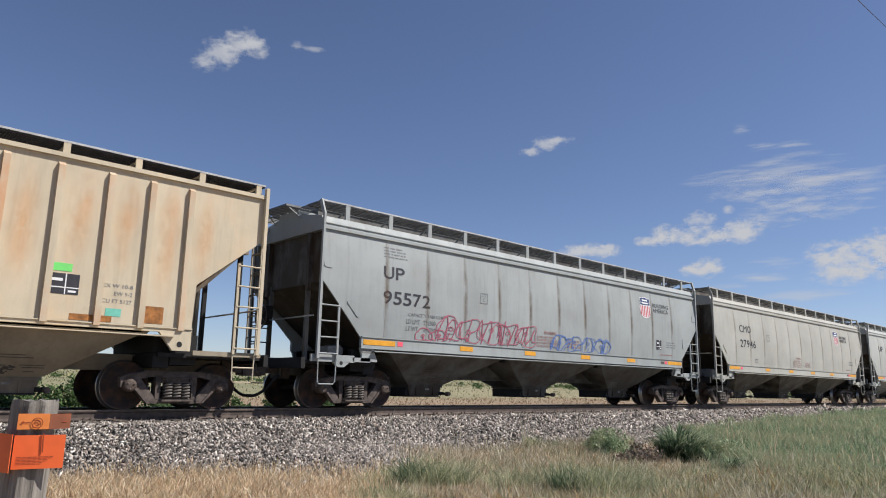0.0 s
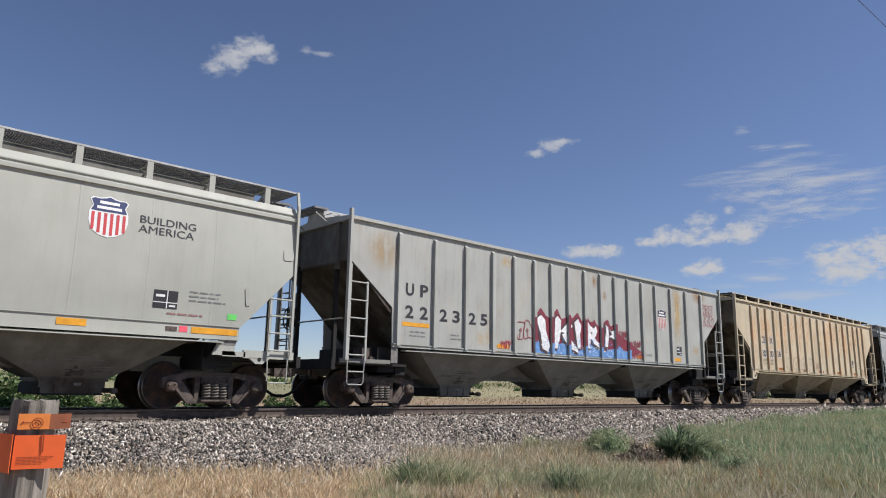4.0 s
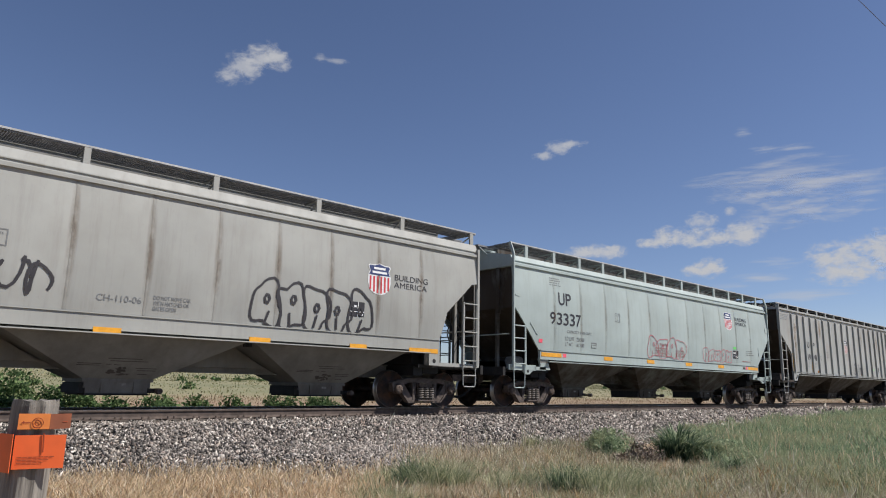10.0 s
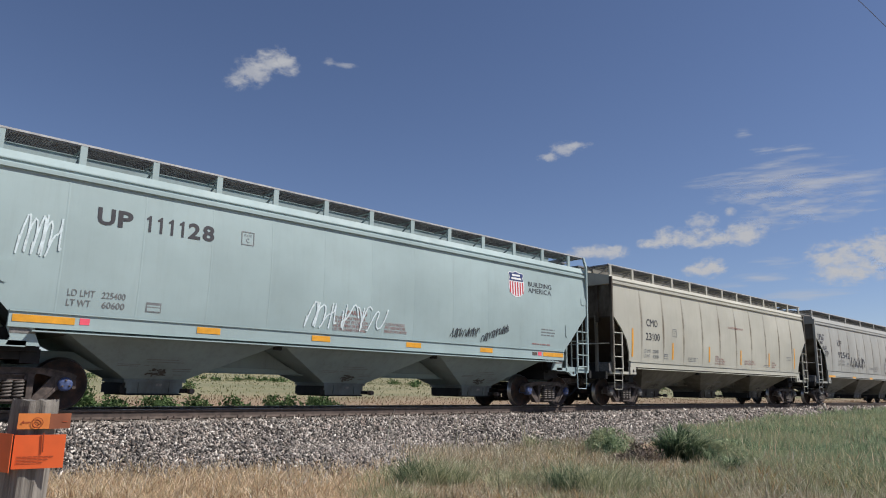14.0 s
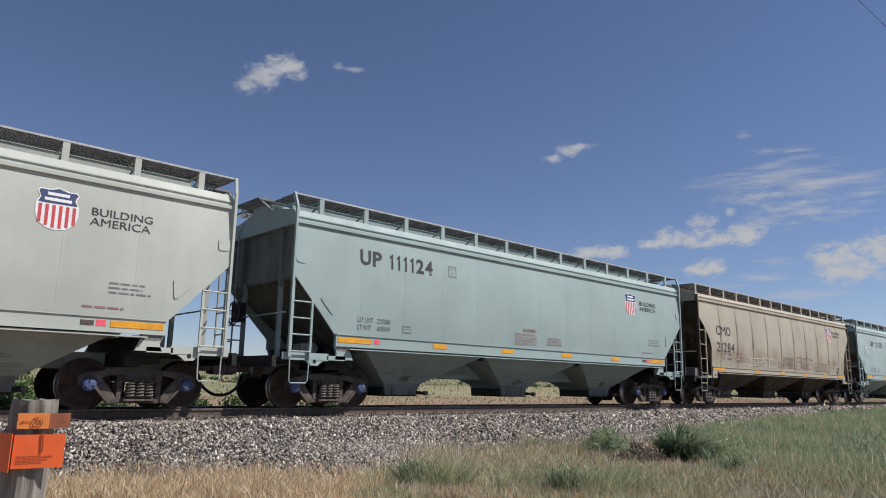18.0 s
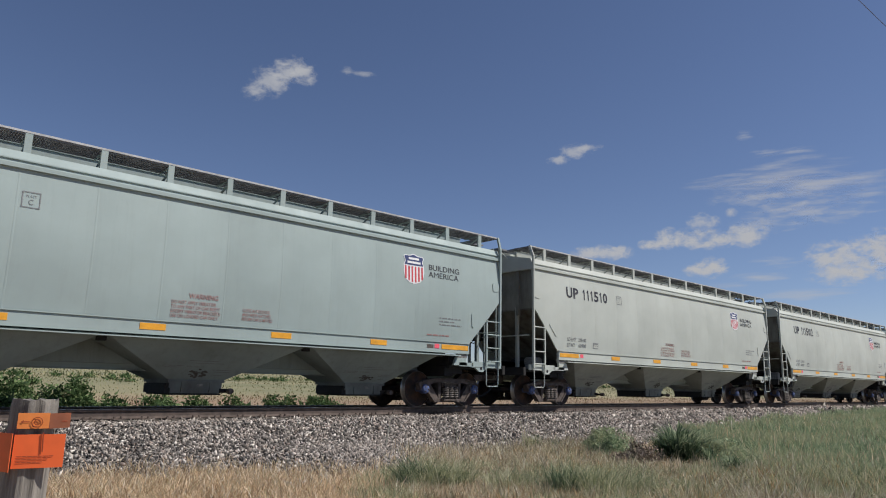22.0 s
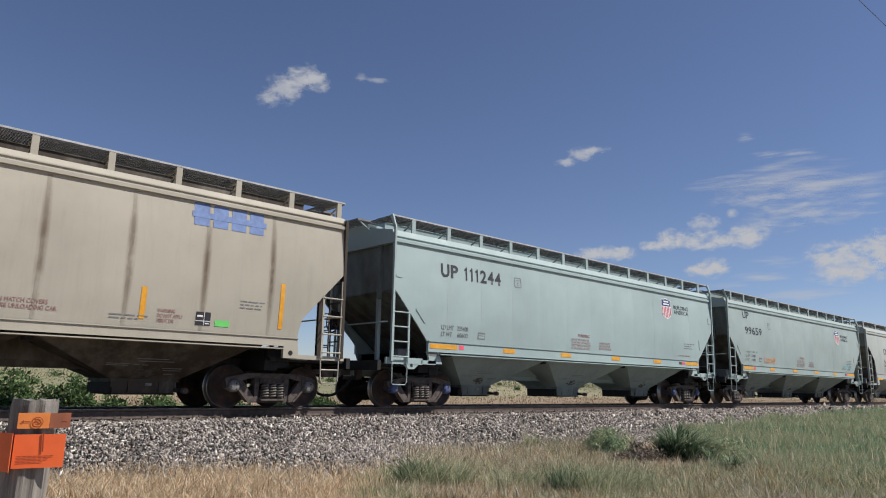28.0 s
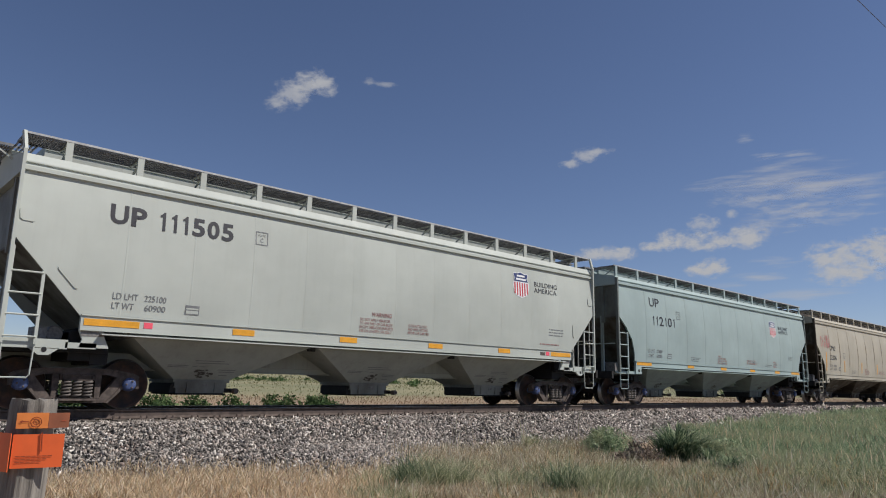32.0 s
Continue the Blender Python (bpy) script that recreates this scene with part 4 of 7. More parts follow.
    for k in (-1, 1):
        if spec.get("arch"):
            ridge = Shape().box(k * xi - 1.3, k * xi + 1.3, -0.34, 0.34, 0.86, low + 0.02)
            for z in (0.98, 1.12, 1.24):
                ridge.box(k * xi - 1.25, k * xi + 1.25, -0.36, -0.34, z - 0.008, z + 0.008)
        else:
            ridge = Shape().slab([(k * xi - 0.95, 0.86), (k * xi, low + 0.02), (k * xi + 0.95, 0.86)], -0.34, 0.34)
        part("cross_ridge", ridge, car["grime_shade"], ob)
        hanger = Shape().box(k * xi - 0.10, k * xi + 0.06, -1.40, -1.30, low - 0.13, low - 0.02)
        hanger.rod([(k * xi - 0.02, -1.42, low - 0.08), (k * xi - 0.02, -1.28, low - 0.08)], 0.05, 8)
        part("hanger", hanger, SOOT, ob)
    part("centre_sill", Shape().box(-half + 0.62, half - 0.62, -0.20, 0.20, 0.74, 1.06), car["grime_shade"] if not spec.get("light_sill") else paint, ob)
    # end platforms, posts, ladders, steps
    gate = paint
    for k in (-1, 1):
        bx = k * (half - 2.12)
        part("body_bolster", Shape().box(bx - 0.26, bx + 0.26, -1.28, 1.28, 0.86, sill[0] - 0.01), SOOT, ob)
        part("shear_plate", Shape().box(*sorted((k * (ix - 0.55), k * (ix + 0.06))), -1.15, 1.15, 1.09, sill[0] - 0.03), SOOT, ob)
        p = Shape()
        x0, x1 = sorted((k * (ix - 0.55), k * (half - 0.42)))
        p.box(x0, x1, -1.42, 1.42, 1.00, 1.08)
        p.box(*sorted((k * (half - 0.50), k * (half - 0.40))), -1.5, 1.5, 0.88, 1.12)
        p.box(*sorted((k * (ix - 0.6), k * (ix - 0.3))), -1.3, 1.3, 0.80, 1.04)
        part("end_platform", p, SOOT, ob)
        for y in (-1, 1):
            c = Shape()
            yo = y * 1.52
            if kind in "a":
                c.box(*sorted((k * (xe - 0.30 - 0.72), k * (xe + 0.14))), yo - 0.03, yo + 0.03, 1.04, 1.20)
                xs = k * (xe - 0.66)
                c.slab([(xs - 0.24, 1.05), (xs - 0.08, 0.93), (xs + 0.08, 0.93), (xs + 0.24, 1.05)][::-1], yo - 0.03, yo + 0.03)
                c.slab([(k * (ix - 0.38), 1.39), (k * ix, 1.39), (k * (ix - 0.07), 1.22), (k * (ix - 0.02), 1.08), (k * (ix - 0.52), 1.08)][::k], yo - 0.03, yo + 0.03)
                c.box(*sorted((k * (xe - 1.48), k * (xe - 0.98))), yo - 0.03, yo + 0.03, 1.06, 1.16)
            else:
                c.box(*sorted((k * (xe - 1.3), k * (xe + 0.14))), yo - 0.03, yo + 0.03, 1.05, 1.14)
            cs = part("corner_bracket", c, gate if kind != "c" else car["grime_shade"], ob)
            if kind == "a" and y < 0:
                lift = Shape().box(*sorted((k * (ix - 0.42), k * (ix - 0.04))), yo - 0.036, yo - 0.028, 1.28, 1.37)
                part("jack_plate", lift, CAP_GREY, cs)
                h = Shape()
                h.add([(xs + 0.045 * math.cos(a * 0.5236), yo - 0.034, 1.02 + 0.045 * math.sin(a * 0.5236)) for a in range(12)], [tuple(range(12))])
                part("pull_hole", h, RUBBER, cs)
            # corner post
            post = Shape()
            if kind == "a":
                post.beam((k * (xe + 0.02), y * 1.60, 1.10), (k * (xe + 0.02), y * 1.62, 4.40), 0.055, 0.07)
                post.beam((k * (xe + 0.02), y * 1.62, 4.38), (k * (xe + 0.05), y * 1.50, 4.74), 0.055, 0.07)
            else:
                post.beam((k * (xe + 0.03), y * 1.58, 1.10), (k * (xe + 0.03), y * 1.58, car["eave"] + 0.2), 0.07, 0.10)
            part("corner_post", post, gate if kind != "b" else car["end"], ob)
            # side ladder and step
            z1 = oz - 0.15
            n = 4 if kind in "ab" else 5
            rungs = [1.22 + (z1 - 0.42 - 1.22) * j / (n - 1) for j in range(n)]
            part("side_ladder", ladder(k * (xe - 0.0), k * (xe - 0.50), y * 1.60, 1.10, z1, z1 - 0.38, rungs), gate, ob)
            st = Shape()
            st.rod([(k * (xe - 0.02), y * 1.58, 1.12), (k * (xe - 0.03), y * 1.58, 0.60), (k * (xe - 0.06), y * 1.58, 0.55), (k * (xe - 0.44), y * 1.58, 0.55), (k * (xe - 0.48), y * 1.58, 0.60), (k * (xe - 0.50), y * 1.58, 1.12)], 0.015, 6)
            if kind != "a":
                st.rod([(k * (xe - 0.03), y * 1.58, 0.84), (k * (xe - 0.49), y * 1.58, 0.84)], 0.016, 6)
            part("step", st, gate, ob)
        # ladder on the end, and the braces under the slope
        e = Shape()
        ye = 1.35 * (1 if k < 0 else -1)
        xl = k * (xe + 0.13)
        for y in (ye, ye - 0.45 * (1 if k < 0 else -1)):
            e.rod([(xl, y, 1.1), (xl, y, 4.15), (xl - k * 0.14, y, 4.45)], 0.022, 6)
        for z in (1.5, 1.95, 2.4, 2.85, 3.3, 3.75, 4.15):
            e.rod([(xl, ye, z), (xl, ye - 0.45 * (1 if k < 0 else -1), z)], 0.016, 5)
        part("end_ladder", e, car["grime_shade"], ob)
        for y in (-0.85, 0.85):
            b = Shape().beam((k * (xe - 0.12), y, 1.06), (k * (xe - 0.12), y, oz + 0.05), 0.09, 0.09)
            part("end_brace", b, SOOT if kind == "c" else car["grime_shade"], ob)
        b = Shape().rod([(k * (xe + 0.1), -1.5, 2.05), (k * (xe + 0.1), 1.5, 2.05)], 0.018, 6)
        part("grab_iron", b, gate, ob)
        # coupler and hose
        part("coupler", gear("coupler", coupler_mesh), None, ob, at=pose(k * (half - 0.72), 0, 0, 0, 0, 0 if k > 0 else 180))
        part("air_hose", gear("hose", hose_mesh), None, ob, at=pose(k * (half - 0.72), 0, 0, 0, 0, 0 if k > 0 else 180))
    # brake gear on the rear platform
    bw = Shape()
    xb = -(xe + 0.26)
    ring = [(xb, 0.62 + 0.28 * math.cos(a * 0.3927), 2.15 + 0.28 * math.sin(a * 0.3927)) for a in range(17)]
    bw.rod(ring, 0.018, 5, cap=False)
    for a in range(5):
        bw.rod([(xb, 0.62, 2.15), (xb, 0.62 + 0.28 * math.cos(a * 1.2566), 2.15 + 0.28 * math.sin(a * 1.2566))], 0.012, 4)
    part("brake_wheel", bw, STEEL, ob)
    part("brake_gearbox", Shape().box(xb + 0.03, xb + 0.22, 0.45, 0.80, 1.95, 2.4), SOOT, ob)
    cyl = Shape()
    cyl.turn_y([(0.0, -1.05), (0.13, -1.05), (0.15, -0.98), (0.15, -0.55), (0.0, -0.5)], 14, 0, (-(ix + 0.25), 0, 1.32))
    cyl.box(-(ix + 0.62), -(ix + 0.40), -1.15, -0.8, 1.10, 1.42)
    cyl.box(-(ix + 0.42), -(ix + 0.10), -1.2, -0.95, 1.12, 1.22)
    part("brake_valve", cyl, CAP_GREY if kind != "c" else STEEL, ob)
    tank = Shape().turn_y([(0.0, -0.55), (0.2, -0.5), (0.22, -0.4), (0.22, 0.4), (0.2, 0.5), (0.0, 0.55)], 14, 0, (-(ix - 0.35), 0, 1.28))
    part("air_tank", tank, SOOT, ob, smooth=True)
    # running boards on the roof's edge
    board = BLACK_BOARD if spec.get("dark_board") else SHADED_GRATING
    if spec.get("board", True):
        zb = 4.74
        for y in (-1, 1):
            ya, yb = sorted((y * 1.47, y * 0.86))
            g = tread(-xe - 0.02, xe + 0.02, ya, yb, zb, 0.045 if y < 0 else 0.25)
            part("running_board", g, board, ob)
            part("board_edge", Shape().box(-xe - 0.03, xe + 0.03, *sorted((y * 1.47, y * 1.495)), zb - 0.022, zb + 0.014), GALV, ob)
            n = spec.get("brackets", 13)
            for j in range(n):
                x = -xe + 0.12 + (2 * xe - 0.24) * (j + (0 if kind != "a" else 0.45)) / (n - (1 if kind != "a" else 0.1))
                r = Shape().box(x - 0.06, x + 0.06, *sorted((y * 1.44, y * 1.49)), top_z - 0.02, zb - 0.01)
                r.beam((x, y * 1.46, zb - 0.06), (x, y * 0.88, zb - 0.06), 0.04, 0.035)
                r.beam((x, y * 1.44, zb - 0.10), (x, y * 1.02, 4.46), 0.04, 0.02)
                part("board_bracket", r, paint, ob)
    else:
        part("roof_walk", tread(-xe, xe, -0.35, 0.35, 4.84, 0.25), GALV, ob)
        for j in range(9):
            part("walk_saddle", Shape().box(-xe + 2 * xe * j / 8 - 0.03, -xe + 2 * xe * j / 8 + 0.03, -0.36, 0.36, 4.60, 4.80), GALV, ob)
    for k in (-1, 1):
        x0, x1 = sorted((k * (xe + 0.02), k * (xe + 0.42)))
        g = tread(x0, x1, -0.55, 0.65, 4.74 if kind != "c" or spec.get("board", True) else 4.84, 0.042)
        for y in (-0.6, 0.6):
            part("walkway_brace", Shape().beam((k * (xe + 0.36), y * 0.85, 4.70), (k * (xe - 0.05), y, 4.40), 0.03, 0.03), paint, ob)
        part("end_walkway", g, board, ob)
        if spec.get("board", True):
            part("cross_board", tread(*sorted((k * (xe + 0.0), k * (xe - 0.3))), -0.86, 0.86, 4.735, 0.07), board, ob)
    hatch = Shape()
    if spec.get("board", True):
        hatch.run_x([(-0.50, 4.60), (0.50, 4.60), (0.50, 4.77), (0.53, 4.775), (0.53, 4.80), (0.30, 4.86), (-0.30, 4.86), (-0.53, 4.80), (-0.53, 4.775), (-0.50, 4.77)], -xe + 0.5, xe - 0.5)
    else:
        hatch.run_x([(-0.42, 4.66), (0.42, 4.66), (0.30, 4.74), (-0.30, 4.74)], -xe + 1.0, xe - 1.0)
    # hatch in the darkened paint: shade below the boards put into its colour
    part("roof_hatch", hatch, car["grime_shade"], ob)
    # trucks
    tx = half - 2.12
    cap = spec.get("cap", "rust")
    wm = gear("wheel_" + cap, lambda: wheelset_mesh({"rust": CAP_RUST, "blue": CAP_BLUE, "grey": CAP_GREY}[cap]))
    car["wheels"] = []
    for k in (-1, 1):
        for y in (-1, 1):
            fr = part("truck_frame", gear("frame", truck_frame_mesh), None, ob, at=pose(k * tx, y * 1.0, 0, 0, 0, 0 if y < 0 else 180))
            for j in (-1, 0, 1):
                part("spring", gear("spring", spring_mesh), None, fr, at=pose(j * 0.175, -0.10, 0))
        for d in (-0.39, 0.39):
            part("brake_beam", Shape().box(k * tx + d - 0.03, k * tx + d + 0.03, -0.7, 0.7, 0.36, 0.44), STEEL, ob)
        for d in (-0.895, 0.895):
            w = part("wheelset", wm, None, ob, at=pose(k * tx + d, 0, 0.457))
            car["wheels"].append((w, k * tx + d))
    car.update(ix=ix, sill=sill)
    return car


def reflectors(car, xs, long_ends=True):
    """Yellow strips along the sill."""
    y = side_y(car, 1.62) - 0.036
    z0, z1 = (1.47, 1.59) if car["kind"] == "a" else (1.36, 1.47) if car["kind"] in "bd" else (1.58, 1.72)
    if car["kind"] == "c":
        y = -1.528
    spots = [(x - 0.24, x + 0.24) for x in xs]
    if long_ends:
        spots += [(-car["ix"] + 0.05, -car["ix"] + 1.0), (car["ix"] - 1.0, car["ix"] - 0.05)]
    for a, b in spots:
        s = Shape()
        s.box(a, b, y - 0.002, y + 0.004, z0, z1)
        part("reflector", s, YELLOW if not car.get("dull") else RUSTY, car["ob"])


def standing_reflectors(car, xs, z0, z1, w=0.10):
    for n, x in enumerate(xs):
        hi = z1 if n == 0 or n == len(xs) - 1 else z0 + (z1 - z0) * 0.62
        zs = [z0 + (hi - z0) * q / 6 for q in range(7)]
        part("reflector", Shape().grid([[(u, side_y(car, z) - 0.006, z) for z in zs] for u in (x + w, x)]), YELLOW, car["ob"])


def slogan(car, x, z, w=1.08, h=0.33):
    words(car, "BUILDING", x, x + w, z + h * 0.56, z + h, bold=0.006)
    words(car, "AMERICA", x - 0.02, x + w * 0.97, z, z + h * 0.44)


def plate_box(car, x, z, size=0.27):
    polys = []
    ribbon(polys, [(x, z), (x + size, z), (x + size, z + size), (x, z + size), (x, z)], 0.018)
    flat(car, "plate_mark", polys, [INK_FAINT])
    words(car, "C", x + size * 0.36, x + size * 0.64, z + size * 0.18, z + size * 0.52, INK_FAINT)
    words(car, "PLATE", x + size * 0.2, x + size * 0.8, z + size * 0.66, z + size * 0.82, INK_FAINT)


def weights(car, x, z, load, light, w=1.0, h=0.30):
    words(car, "LD LMT", x, x + w * 0.46, z + h * 0.6, z + h, INK_FAINT)
    words(car, load, x + w * 0.58, x + w, z + h * 0.6, z + h, INK_FAINT, 0.01)
    words(car, "LT WT", x, x + w * 0.40, z, z + h * 0.4, INK_FAINT, 0.01)
    words(car, light, x + w * 0.60, x + w, z, z + h * 0.4, INK_FAINT, 0.01)


def label_board(car, x, z, w=0.42, h=0.34, mat=None):
    polys = [(rect(x, x + w, z, z + h), 0, 0), (rect(x + w * 0.54, x + w * 0.58, z, z + h), 1, 0.003), (rect(x, x + w, z + h * 0.30, z + h * 0.35), 1, 0.003),
             (rect(x + w * 0.08, x + w * 0.46, z + h * 0.62, z + h * 0.76), 1, 0.003), (rect(x + w * 0.66, x + w * 0.92, z + h * 0.10, z + h * 0.20), 1, 0.003)]
    flat(car, "label_board", polys, [INK, WHITE], label="black label panel ruled in white")


def common_marks(car):
    """Mark, number, weights, plate, shield and small print, at the places given for the wagon."""
    ob, ix, at = car["ob"], car["ix"], car["at"]
    body = car["number"]
    if isinstance(body, tuple):
        figures(car, body[0], *at["mark"], 0.02 if car["kind"] == "d" else 0.012)
        figures(car, body[1], *at["num"], 0.02 if car["kind"] == "d" else 0.012)
    else:
        figures(car, body, *at["num"], 0.03)
    px, pz = at["plate"]
    plate_box(car, px, pz, 0.27)
    lx, lz = at.get("load", (-6.55, 1.80))
    if "load" in car:
        weights(car, lx, lz, *car["load"], 0.97, 0.29)
    if "cap" in at:
        words(car, car["volume"], *at["cap"], INK_FAINT, 0.005)
    x = lx + 1.35
    flat(car, "data_stencil", [(rect(x, x + 0.28, lz, lz + 0.18), 0, 0), (rect(x + 0.02, x + 0.26, lz + 0.02, lz + 0.08), 1, 0.002), (rect(x + 0.02, x + 0.26, lz + 0.10, lz + 0.13), 1, 0.002)], [INK_FAINT, car["paint"]])
    if "shield" in at:
        sx, sz = at["shield"]
        shield(car, sx, sz)
        bx, bz = at["slogan"]
        slogan(car, bx, bz)


def a_extras(car):
    """Small print, reflectors, stickers and doubler plates of the smooth-sided series."""
    ob, ix = car["ob"], car["ix"]
    words(car, "WARNING", -0.72, -0.12, 2.12, 2.22, INK_RED, 0.015, "notice")
    notice(car, "DO NOT APPLY VIBRATOR\nTO ANY PART OF CAR BODY\nEXCEPT VIBRATOR BRACKETS\nUSE ON LOADED CAR ONLY", -1.05, 1.74, 1.0, 0.33)
    notice(car, "CLOSE AUTOLOCKS\nAND WIDE HATCHES\nBEFORE CAR IS MOVED", 0.42, 1.78, 0.70, 0.24)
    bars(car, ix - 1.1, ix - 0.3, 2.05, 2.30, 3, INK_FAINT, 3)
    bars(car, ix - 1.5, ix - 0.6, 1.76, 1.86, 1, INK_RED, 4)
    reflectors(car, (-3.95, -1.35, 1.35, 3.95))
    y = side_y(car, 1.62) - 0.034
    for x in (-ix + 1.08, ix - 1.24):
        part("sticker", Shape().box(x, x + 0.16, y - 0.002, y + 0.004, 1.48, 1.59), PINK, ob)
    part("data_plate", Shape().box(ix - 1.5, ix - 1.28, y - 0.002, y + 0.004, 1.48, 1.57), STEEL, ob)
    # rounded doubler plates welded on along the slanting edge
    for k in (-1, 1):
        for ring in ([(0.42, 2.46), (0.46, 2.43), (0.45, 2.39), (0.17, 2.10), (0.12, 2.09), (0.09, 2.13), (0.05, 2.43), (0.08, 2.47)], [(1.12, 3.38), (1.15, 3.35), (1.13, 3.19), (1.09, 3.16), (0.93, 3.15), (0.90, 3.18), (0.89, 3.35), (0.92, 3.38)]):
            s = Shape()
            pts = [(k * (ix + u), z) for u, z in ring]
            n = len(pts)
            s.add([(x, side_y(car, z) - 0.002, z) for x, z in pts] + [(x, side_y(car, z) - 0.014, z) for x, z in pts],
                  [tuple(range(n, 2 * n))[::-k]] + [(i, (i + 1) % n, (i + 1) % n + n, i + n) for i in range(n)])
            part("doubler_plate", s, car["paint"], ob)


